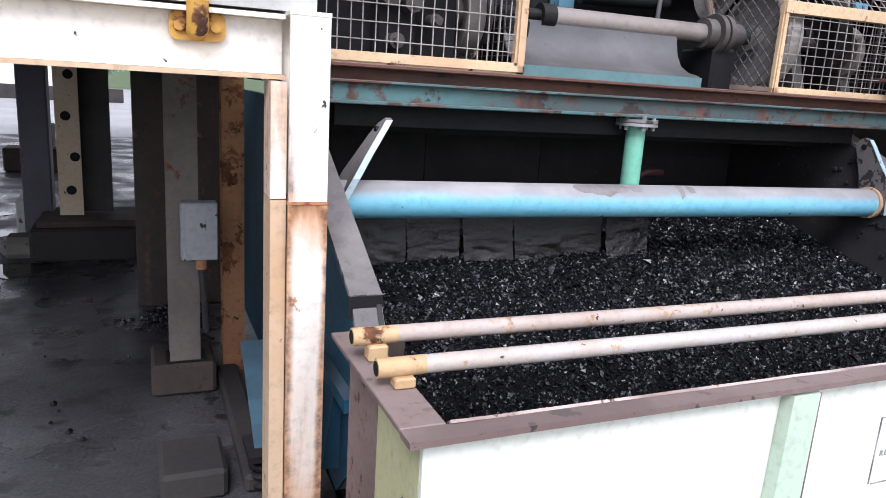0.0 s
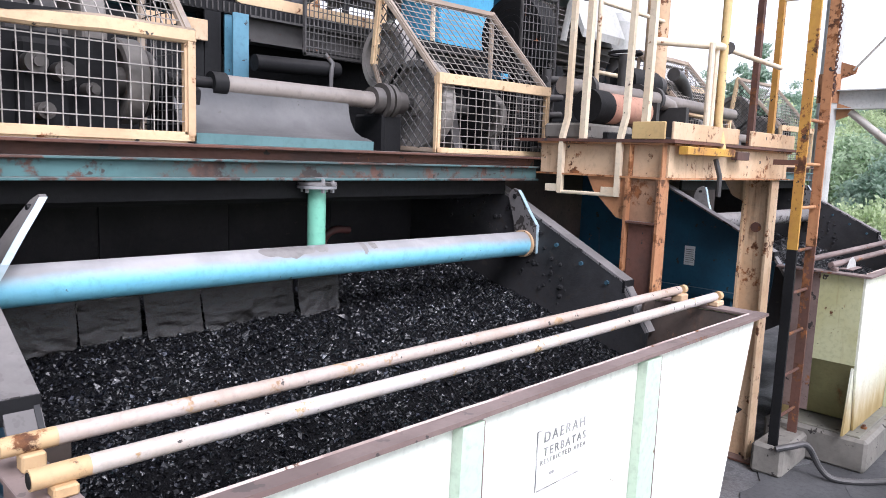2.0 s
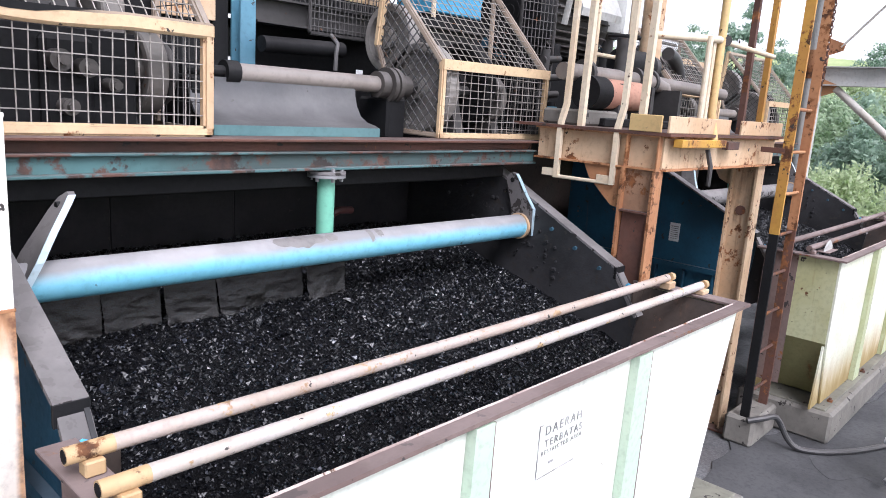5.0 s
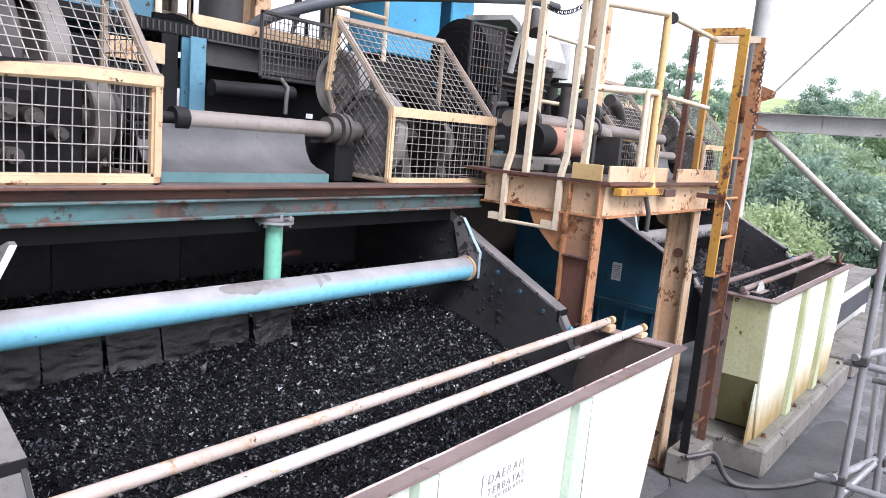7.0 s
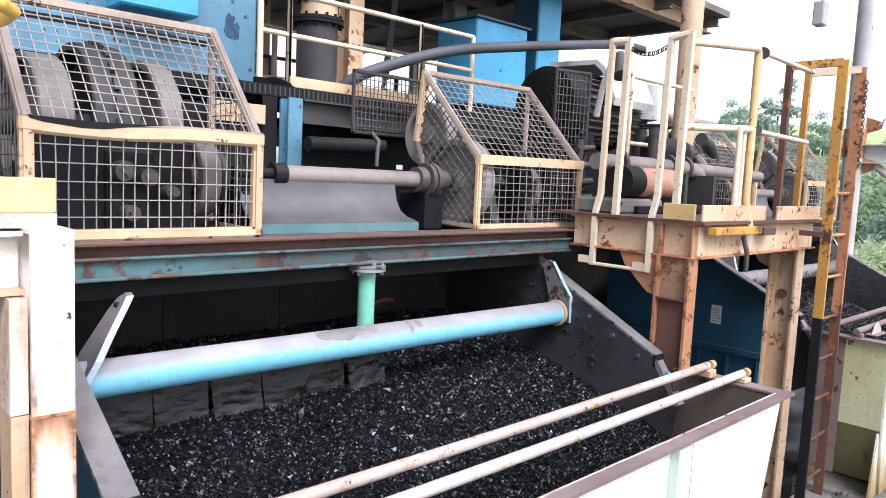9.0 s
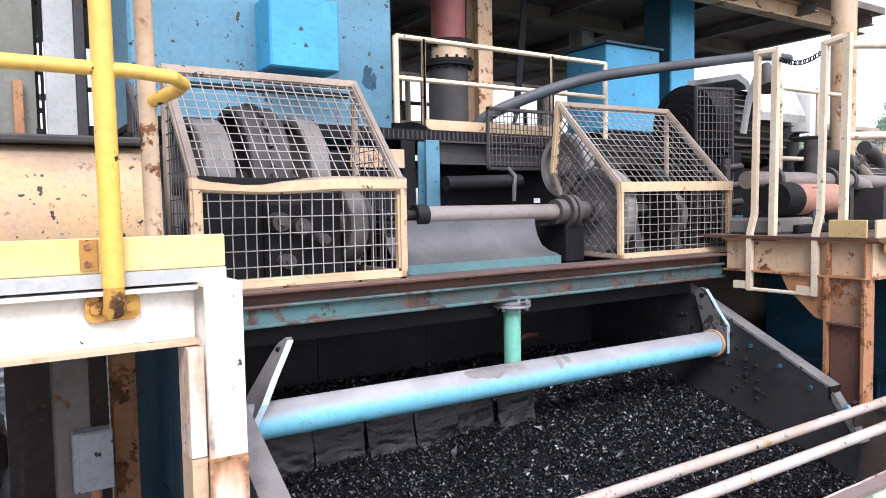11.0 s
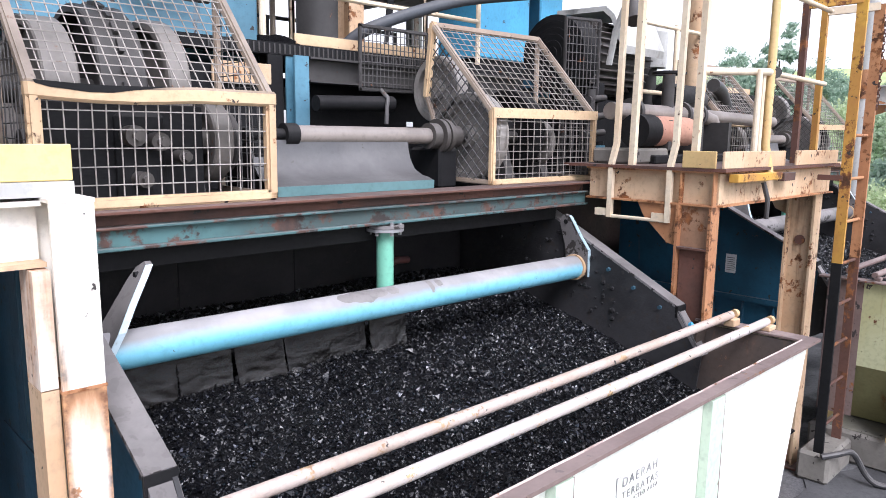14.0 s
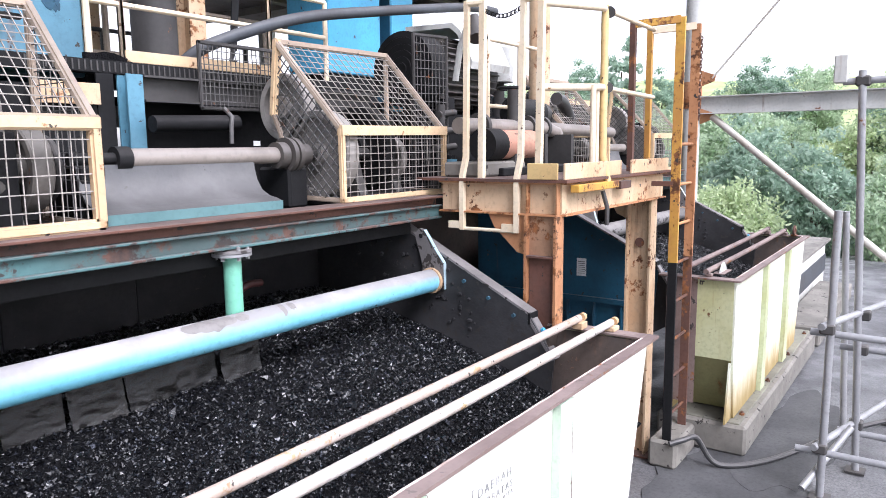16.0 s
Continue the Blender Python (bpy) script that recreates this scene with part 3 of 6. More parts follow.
        edge.append([lip.verts.new((x, 1.9775 + a + wob, z)) for a, z in ((-0.004, 1.9535), (0.004, 1.960), (0.009, 1.955), (0.009, 1.945))])
    for a, b in zip(edge, edge[1:]):
        for k in range(3):
            lip.faces.new((a[k], a[k + 1], b[k + 1], b[k]))
    part("rim_lip", lip, LIP, t, "chipped pale edge of the rim")
    part("rim_end", box(0.6, 0.74, 1.985, 2.78, 1.932, 1.952, bevel=0.003), RIM, t)
    part("rim_end", box(4.96, 5.1, 1.985, 2.78, 1.932, 1.952, bevel=0.003), RIM, t)
    return t


near_tank = tank()
far_tank = again(near_tank)
far_tank["label"] = "weathered white and yellow-green steel tank holding coal"
for piece in far_tank.children:
    paint = {"front_plate": TANK_FAR, "rib": RIB_FAR, "gusset": TANK_FAR}.get(piece.name.split(".")[0])
    if paint:
        piece.data = piece.data.copy()
        piece.data.materials[0] = paint


def plinth(x0, x1):
    t = thing("tank_plinth", ((x0 + x1) / 2, 2.26, 0), "chipped concrete plinth with algae stains under the tank", "plinth", "tank plinths")
    bm = box(x0, x1, 1.78, 2.75, 0, 0.340, bevel=0.03)
    bmesh.ops.subdivide_edges(bm, edges=bm.edges[:], cuts=5, use_grid_fill=True)
    for v in bm.verts:
        v.co += Vector((noise.noise(v.co * 3), noise.noise(v.co * 3 + Vector((7, 0, 0))), noise.noise(v.co * 3 + Vector((0, 9, 0))) * 0.4)) * 0.018 * (1 if v.co.z > 0.05 else 0)
    part("body", bm, CONCRETE, t)
    part("grout_bed", box(x0 + 0.05, x1 - 0.06, 1.86, 2.70, 0.325, 0.357, bevel=0.008), PLINTH_GREEN, t, "green algae-stained grout bed")
    for k in range(4):
        x = x0 + 0.35 + (x1 - x0 - 0.7) * k / 3
        stud = part("anchor_stud", rod([(x, 1.90, 0.357), (x, 1.90, 0.40)], 0.016, 8), BROWN, t)
        part("nut", rod([(x, 1.90, 0.357), (x, 1.90, 0.378)], 0.03, 6), BROWN, stud)
    return t


plinth(0.72, 5.38)
plinth(7.72, 12.6)

# lettering on the near tank
def lettering(text, x, z, size, parent, y=1.9515):
    cu = bpy.data.curves.new("text", "FONT")
    cu.body, cu.size, cu.space_character, cu.extrude = text, size * S, 1.35, 0.0008
    ob = bpy.data.objects.new("text", cu)
    scene.collection.objects.link(ob)
    dg = bpy.context.evaluated_depsgraph_get()
    me = bpy.data.meshes.new_from_object(ob.evaluated_get(dg))
    bpy.data.objects.remove(ob)
    me.transform(Matrix.Translation(Vector((x, y, z)) * S) @ Matrix.Rotation(radians(90), 4, "X"))
    me.materials.clear()
    me.materials.append(INK)
    o = new("word", me)
    o.parent = parent
    o.matrix_parent_inverse = Matrix.Translation(-parent.location)
    return o


notice = thing("stencilled_notice", (2.78, 1.952, 1.5), "faded black stencilled warning on the white tank", "notice")
lettering("DAERAH", 2.605, 1.682, 0.070, notice)
lettering("TERBATAS", 2.608, 1.616, 0.058, notice)
lettering("RESTRICTED AREA", 2.585, 1.578, 0.034, notice)
for a in ((2.555, 2.56, 1.46, 1.745), (2.555, 2.59, 1.741, 1.746), (2.57, 2.90, 1.457, 1.461), (2.66, 2.70, 1.515, 1.527)):
    part("border_line", box(a[0], a[1], 1.951, 1.954, a[2], a[3]), INK, notice)


def coal_height(x, y):
    if y < 2.62:
        z = 1.27 + 0.25 * (y - 2.0)
    else:
        z = 1.425 + 0.16 * min(1.0, (y - 2.62) / 0.35) + 0.29 * max(0.0, min(y, 4.62) - 2.9)
    side = min(x - 0.84, 4.76 - x)
    z += 0.03 * noise.noise((x * 1.3, y * 1.3, 0.0)) + 0.018 * noise.noise((x * 6, y * 6, 2.0)) - 0.10 * max(0.0, 0.45 - side) * (1 if y > 2.9 else 0)
    return z


def coal():
    t = thing("coal_bed", (2.85, 3.4, 1.3), "wet black coal pieces moving off the screen", "coal", kind="stuff")
    nx, ny = 90, 80
    bm = bmesh.new()
    g = []
    for j in range(ny + 1):
        y = 1.98 + 3.25 * j / ny
        x0, x1 = (0.70, 5.0) if y < 2.66 else (0.82, 4.77)
        g.append([bm.verts.new((x0 + (x1 - x0) * i / nx, y, coal_height(x0 + (x1 - x0) * i / nx, y) + 0.014 * noise.noise((i * 0.9, j * 0.9, 5.0)))) for i in range(nx + 1)])
    for j in range(ny):
        for i in range(nx):
            bm.faces.new((g[j][i], g[j][i + 1], g[j + 1][i + 1], g[j + 1][i]))
    part("coal_fines", bm, COAL_BED, t)
    rng = np.random.default_rng(11)
    n = 100000
    y = 1.99 + (5.2 - 1.99) * rng.random(n) ** 1.15
    x = np.where(y < 2.66, 0.72 + 4.26 * rng.random(n), 0.85 + 3.89 * rng.random(n))
    z = np.array([coal_height(a, b) for a, b in zip(x, y)])
    size = 0.0040 + 0.016 * rng.random(n) ** 3.0 + 0.020 * rng.random(n) * (rng.random(n) > 0.984)
    base = np.array([(1, 0, 0), (-1, 0, 0), (0, 1, 0), (0, -1, 0), (0, 0, 1), (0, 0, -1)], float)
    faces = np.array([(0, 2, 4), (2, 1, 4), (1, 3, 4), (3, 0, 4), (2, 0, 5), (1, 2, 5), (3, 1, 5), (0, 3, 5)])
    pts = base[None] * (0.55 + 0.75 * rng.random((n, 6, 1))) * np.array((1.0, 0.8, 0.5))[None, None]
    pts += rng.normal(0, 0.16, (n, 6, 3))
    q = rng.normal(0, 1, (n, 4)) * np.array((1.4, 0.5, 0.5, 1.2))
    q /= np.linalg.norm(q, axis=1)[:, None]
    w, a, b, c = q.T
    R = np.stack([np.stack([1 - 2 * (b * b + c * c), 2 * (a * b - c * w), 2 * (a * c + b * w)], -1),
                  np.stack([2 * (a * b + c * w), 1 - 2 * (a * a + c * c), 2 * (b * c - a * w)], -1),
                  np.stack([2 * (a * c - b * w), 2 * (b * c + a * w), 1 - 2 * (a * a + b * b)], -1)], 1)
    pts = np.einsum("nij,nkj->nki", R, pts) * size[:, None, None] + np.stack([x, y, z + size * 0.35], -1)[:, None]
    me = bpy.data.meshes.new("coal_pieces")
    me.from_pydata((pts.reshape(-1, 3) * S).tolist(), [], (faces[None] + 6 * np.arange(n)[:, None, None]).reshape(-1, 3).tolist())
    me.materials.append(COAL)
    o = new("coal_pieces", me)
    o.parent = t
    o.matrix_parent_inverse = Matrix.Translation(-t.location)
    return t


again(coal())


def top_line(y):
    return 2.07 + 0.487 * (y - 2.84)


def screen():
    t = thing("vibrating_screen", (2.85, 4.0, 1.0), "blue vibrating screen with black coal-caked side plates", "screen", "screens")
    for x, s in ((0.81, -1), (4.77, 1)):
        outline = [(2.84, 2.05), (4.5, top_line(4.5)), (5.3, top_line(4.6)), (5.3, 1.2), (3.3, 0.95), (2.66, 1.35), (2.62, 1.72)]
        bm = bmesh.new()
        prism(bm, outline, x, x + s * 0.02)
        plate = part("side_plate", bm, SIDE, t, "coal-blackened inner side plate")
        bm = bmesh.new()
        prism(bm, [(2.84, 2.03), (4.5, top_line(4.5) - 0.02), (5.3, top_line(4.6) - 0.02), (5.3, 1.2), (3.3, 0.95), (2.9, 1.35), (2.86, 1.72)], x + s * 0.022, x + s * 0.034)
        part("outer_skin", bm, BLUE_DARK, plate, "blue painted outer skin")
        # sloping cap with the step at the discharge end
        bm = bmesh.new()
        prism(bm, [(2.84, 2.052), (4.5, top_line(4.5)), (4.5, top_line(4.5) + 0.022), (2.84, 2.074)], x - s * 0.004, x + s * 0.125)
        part("cap", bm, CAP, t, "dusty grey sloping cap flange")
        bm = bmesh.new()
        prism(bm, [(2.835, 2.03), (2.62, 1.72), (2.64, 1.71), (2.855, 2.015)], x - s * 0.004, x + s * 0.115)
        lip = part("end_cap", bm, CAP, t, "grey end flange with a blue bolt")
        part("bolt_head", tube(bmesh.new(), [(x + s * 0.06, 2.755, 1.925), (x + s * 0.06, 2.735, 1.938)], 0.022, 6), BLUE, lip)
        bm = bmesh.new()
        prism(bm, [(2.83, 2.07), (2.85, 2.07), (2.85, 1.98), (2.83, 1.98)], x - s * 0.006, x + s * 0.128)
        part("step_plate", bm, BLACK, t)
        # bolts along the inner plate
        for y in (2.98, 3.22, 3.46, 3.62, 3.98, 4.2):
            part("bolt_head", tube(bmesh.new(), [(x, y, top_line(y) - 0.10), (x - s * 0.022, y, top_line(y) - 0.10)], 0.017, 6), BRACKET_BLUE if y < 3.6 else LINER, plate)
        bm = bmesh.new()
        for k in range(60):
            rr = random.Random(k + int(x * 10))
            y = 3.3 + 1.4 * rr.random()
            c = Vector((x - s * 0.004, y, top_line(y) - 0.16 - 0.42 * rr.random()))
            bmesh.ops.create_icosphere(bm, subdivisions=1, radius=0.010 + 0.012 * rr.random(), matrix=Matrix.Translation(c))
        part("coal_cake", bm, LINER, plate, kind="stuff")
        # stiffening ribs on the outside
        if s < 0:
            bm = bmesh.new()
            bx(bm, x - 0.09, x - 0.036, 3.0, 5.2, 1.50, 1.56)
            part("outer_rail", bm, BLUE_DARK, plate)
            for y in (3.25, 3.6, 3.95):
                bm = bmesh.new()
                prism(bm, [(x - 0.036, 1.10), (x - 0.12, 1.10), (x - 0.07, 1.49), (x - 0.036, 1.49)], y, y + 0.02, "y")
                part("outer_rib", bm, BLUE_DARK, plate)
    st = part("sticker", box(0.7745, 0.776, 3.735, 3.86, 1.80, 2.02), STICKER, t, "white data sticker")
    for k in range(7):
        part("line", box(0.773, 0.7745, 3.75, 3.845, 1.83 + 0.024 * k, 1.839 + 0.024 * k), INK, st)
    part("deck_plate", box(0.83, 4.75, 2.62, 5.3, 1.28, 1.33), LINER, t)
    return t


near_screen = screen()
far_screen = again(near_screen)
far_screen["label"] = "dark blue vibrating screen beside the ladder column"


def cross_tube():
    t = thing("cross_tube", (2.85, 3.78, 2.14), "blue steel cross tube with grey dust on top", "tube", "cross tubes")
    part("pipe", rod([(0.83 + 3.93 * i / 6, 3.78, 2.29 - 0.04 * i / 6) for i in range(7)], 0.098, 40), TUBE_BLUE, t)
    for x, lean in ((0.80, 0.775), (4.765, -0.10)):
        front = [(3.655, 2.18), (3.65, 2.41), (3.735, 2.53), (3.80, 2.64), (3.835, 2.69)]
        back = [(3.88, 2.70), (3.925, 2.67), (3.93, 2.61), (3.885, 2.42), (3.87, 2.18)]
        bm = prism(bmesh.new(), front + back, x - 0.016, x + 0.016)
        strip = prism(bmesh.new(), [(y - 0.004, z) for y, z in front] + [(y + 0.001, z - 0.002) for y, z in front[::-1]], x - 0.018, x + 0.018)
        for v in list(bm.verts) + list(strip.verts):
            v.co.x += lean * max(0.0, v.co.z - 2.25)
        ear = part("lifting_lug", bm, CAP, t, "dusty lifting lug plate")
        part("edge", strip, LUG_EDGE, ear, "chipped pale blue edge")
        c = Vector((x + lean * 0.385, 3.87, 2.635))
        part("eye", tube(bmesh.new(), [c - Vector((0.022, 0, 0)), c + Vector((0.022, 0, 0))], 0.020, 14), BLACK, ear)
    part("weld_collar", rod([(4.715, 3.78, 2.2504), (4.752, 3.78, 2.25)], 0.112, 32), RUST_TAN, t, "rust-brown weld collar")
    for cx, w, h, seed in ((2.42, 0.20, 0.55, 1), (2.66, 0.05, 0.35, 2), (2.99, 0.022, 0.75, 3), (3.07, 0.03, 0.4, 4)):
        bm = bmesh.new()
        grid = []
        for i in range(25):
            u = -1 + 2 * i / 24
            x = cx + w * u
            half = h * math.sqrt(max(0.0, 1 - u * u)) * (1 + 0.45 * noise.noise((u * 3.0, seed, 0.0)))
            mid = 1.05 + 0.15 * noise.noise((u * 2.0, seed, 5.0))
            row = []
            for k in range(9):
                a = mid + half * (-1 + k / 4)
                zc = 2.29 - 0.04 * (x - 0.83) / 3.93
                row.append(bm.verts.new((x, 3.78 - 0.0988 * math.cos(a), zc + 0.0988 * math.sin(a))))
            grid.append(row)
        for p, q in zip(grid, grid[1:]):
            for k in range(8):
                bm.faces.new((p[k], p[k + 1], q[k + 1], q[k]))
        bmesh.ops.remove_doubles(bm, verts=bm.verts, dist=1e-5)
        part("grime_patch", bm, GRIME, t, "dark greasy coal smear")
    return t


near_tube = cross_tube()
far_tube = again(near_tube)
for piece in far_tube.children:
    if piece.name.startswith("pipe"):
        piece.data = piece.data.copy()
        piece.data.materials[0] = CAP
far_tube["label"] = "dull grey dust-covered cross tube of the far screen"


def rest_bar(y, z, x0, x1, r, mat_, label):
    t = thing("pipe_bar", ((x0 + x1) / 2, y, z), label, "pipe", "pipe bars over the tanks")
    n = 12
    part("pipe", rod([(x0 + 0.16 + (x1 - x0 - 0.25) * i / n, y, z - 0.008 * math.sin(math.pi * i / n)) for i in range(n + 1)], r, 18), mat_, t)
    part("pipe_end", rod([(x0, y, z), (x0 + 0.16, y, z)], r + 0.0005, 18), PIPE_END, t, "ochre painted pipe end")
    part("pipe_end", rod([(x1 - 0.04, y, z), (x1, y, z)], r + 0.0005, 18), PIPE_END, t)
    for x in (x0, x1):
        e = 0.002 if x == x1 else -0.002
        part("bore", rod([(x, y, z), (x + e, y, z)], r * 0.78, 16), BLACK, t)
    part("packing_block", box(x0 + 0.05, x0 + 0.12, y - 0.045, y + 0.015, 1.954, z - r + 0.006, bevel=0.006), PIPE_END, t)
    part("packing_block", box(x1 - 0.14, x1 - 0.03, y - 0.05, y + 0.03, 1.954, z - r + 0.006, bevel=0.006), RUST_TAN, t)
    return t


near_bars = (rest_bar(2.50, 2.035, 0.60, 4.93 + 0.12, 0.031, PIPE_RUST, "rust-spotted steel pipe laid across the tank"),
             rest_bar(2.265, 2.015, 0.615, 5.13, 0.031, PIPE_GREY, "grey galvanised pipe laid across the tank"))
for near_bar in near_bars:
    far_bar = again(near_bar)
    far_bar["label"] = "brown rusted steel pipe laid across the far tank"
    for piece in far_bar.children:
        piece.data = piece.data.copy()
        piece.data.materials[0] = RIM
        if piece.name.startswith("pipe_end"):
            piece["label"] = ""



def flaps():
    rnd = random.Random(3)
    for k in range(6):
        x = 0.98 + 0.335 * k
        y0 = 4.02 + rnd.uniform(-0.02, 0.02)
        n, w = 44, 24
        tilt, trim = rnd.uniform(-0.02, 0.02), rnd.uniform(-0.012, 0.012)
        bm = bmesh.new()
        rows = []
        for j in range(n + 1):
            d = j / n
            row = []
            for i in range(w + 1):
                u = i / w
                z = 2.25 - (0.37 + trim + 0.02 * noise.noise((u * 4, k * 3.1, 0.0))) * d
                curl = 0.035 * d + 0.02 * d * d + 0.022 * d * noise.noise((u * 1.6 + k * 5, d * 2.2, 1.0))
                curl += 0.013 * d * noise.noise((u * 3.0 + k * 7, d * 9.0, 2.0)) + 0.005 * d * noise.noise((u * 7.0, d * 18.0, k))
                row.append(bm.verts.new((x + 0.01 + (0.329 - 0.012 * d * d) * u + tilt * d, y0 - curl, z)))
            rows.append(row)
        for a, b in zip(rows, rows[1:]):
            for i in range(w):
                bm.faces.new((a[i], a[i + 1], b[i + 1], b[i]))
        bmesh.ops.solidify(bm, geom=bm.faces[:], thickness=0.014)
        tagged(part("rubber_flap", bm, RUBBER), "wet black rubber curtain flap hanging over the coal", "flap", "rubber curtain")


flaps()
tagged(part("flap_rail", box(0.9, 3.05, 4.035, 4.09, 2.17, 2.26), BLACK), "black steel rail that holds the rubber flaps", "rail")
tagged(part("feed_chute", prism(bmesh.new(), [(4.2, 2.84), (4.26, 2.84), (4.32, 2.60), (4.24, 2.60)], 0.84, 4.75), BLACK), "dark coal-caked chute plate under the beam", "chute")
t = thing("feed_box", (2.8, 5.19, 1.7), "black coal-caked feed box behind the screen", "feed box")
for k in range(4):
    part("back_panel", box(0.9 + 0.9625 * k, 1.861 + 0.9625 * k, 5.16, 5.22, 1.7, 2.84, bevel=0.006), LINER, t)


def main_beam():
    t = thing("main_beam", (2.85, 3.98, 2.72), "rusted steel beam with peeling teal paint", "beam", "main beams")
    part("top_flange", box(0.63, 5.04, 3.86, 4.10, 2.945, 2.965, bevel=0.004), BEAM_RUST, t)
    part("upper_web", box(0.63, 5.04, 3.945, 3.97, 2.885, 2.944), BEAM_RUST, t, "red-brown rusted strip")
    part("ledge", box(0.63, 5.04, 3.88, 4.08, 2.868, 2.884, bevel=0.004), BEAM_TEAL, t)
    part("web", box(0.63, 5.04, 3.915, 3.94, 2.782, 2.867), BEAM_TEAL, t, "teal painted web with rust patches")
    part("bottom_flange", box(0.63, 5.04, 3.88, 4.11, 2.762, 2.781, bevel=0.004), BEAM_TEAL, t)
    part("lower_plate", box(0.9, 4.76, 4.02, 4.05, 2.645, 2.761), BLACK, t, "black lower plate")
    return t


again(main_beam())


def spray_pipe():
    t = thing("spray_pipe", (2.86, 4.0, 2.2), "green flanged water pipe hanging from the beam", "pipe", "spray pipes")
    part("upper_stub", rod([(2.785, 3.96, 2.785), (2.785, 3.96, 2.75)], 0.068, 20), CAP, t)
    part("flange", rod([(2.785, 3.96, 2.752), (2.785, 3.96, 2.733)], 0.128, 28), CAP, t, "grey flange plate")
    part("flange", rod([(2.785, 3.96, 2.729), (2.785, 3.96, 2.71)], 0.128, 28), GALV, t)
    for k in range(6):
        a = 2 * math.pi * k / 6 + 0.3
        c = Vector((2.785 + 0.10 * math.cos(a), 3.96 + 0.10 * math.sin(a), 0))
        part("bolt", rod([c + Vector((0, 0, 2.775)), c + Vector((0, 0, 2.685))], 0.013, 6), GALV, t)
    part("pipe", rod([(2.785, 3.96, 2.71), (2.785, 3.96, 2.16)], 0.059, 22), GREEN_PIPE, t)
    return t


again(spray_pipe())
tagged(part("drain_elbow", rod(eased([(3.28, 4.6, 2.1), (3.30, 4.58, 2.28), (3.38, 4.56, 2.35), (3.55, 4.6, 2.34)]), 0.03, 12), surface("dark_red_paint", (0.10, 0.022, 0.018), (0.05, 0.015, 0.013), rough=0.6, dust=0.4, dust_colour=(0.03, 0.028, 0.027))), "dark red rusted pipe elbow above the coal", "pipe")


# ---- drive machinery behind wire guards ----
def frame_bars(t, runs, w, mat_, name="frame_bar"):
    for p, q in runs:
        d = (Vector(q) - Vector(p)).normalized()
        up = (0, 0, 1) if abs(d.z) < 0.8 else (0, 1, 0)
        e = d * w / 2
        fb = bar(bmesh.new(), Vector(p) - e, Vector(q) + e, w, w, up)
        bmesh.ops.bevel(fb, geom=fb.edges[:], offset=w * 0.22, segments=2, affect="EDGES")
        part(name, fb, mat_, t)


def bmesh_soft(bm, offset=0.014):
    bmesh.ops.bevel(bm, geom=[e for e in bm.edges if not e.is_boundary], offset=offset, segments=1, affect="EDGES", clamp_overlap=True)
    return bm


def rail_sag(x0, x1, y, z, w, h):
    """A rail that sags a little in its left half."""
    bm = bmesh.new()
    rows = []
    for k in range(9):
        u = k / 8
        dz = -0.018 * math.sin(math.pi * min(1, u * 1.6)) if u < 0.625 else 0.0
        rows.append([bm.verts.new((x0 + (x1 - x0) * u, y + a * w / 2, z + dz + c * h / 2)) for a, c in ((-1, -1), (1, -1), (1, 1), (-1, 1))])
    for a, c in zip(rows, rows[1:]):
        for k in range(4):
            bm.faces.new((a[k], a[(k + 1) % 4], c[(k + 1) % 4], c[k]))
    bm.faces.new(rows[0])
    bm.faces.new(rows[-1][::-1])
    return bm


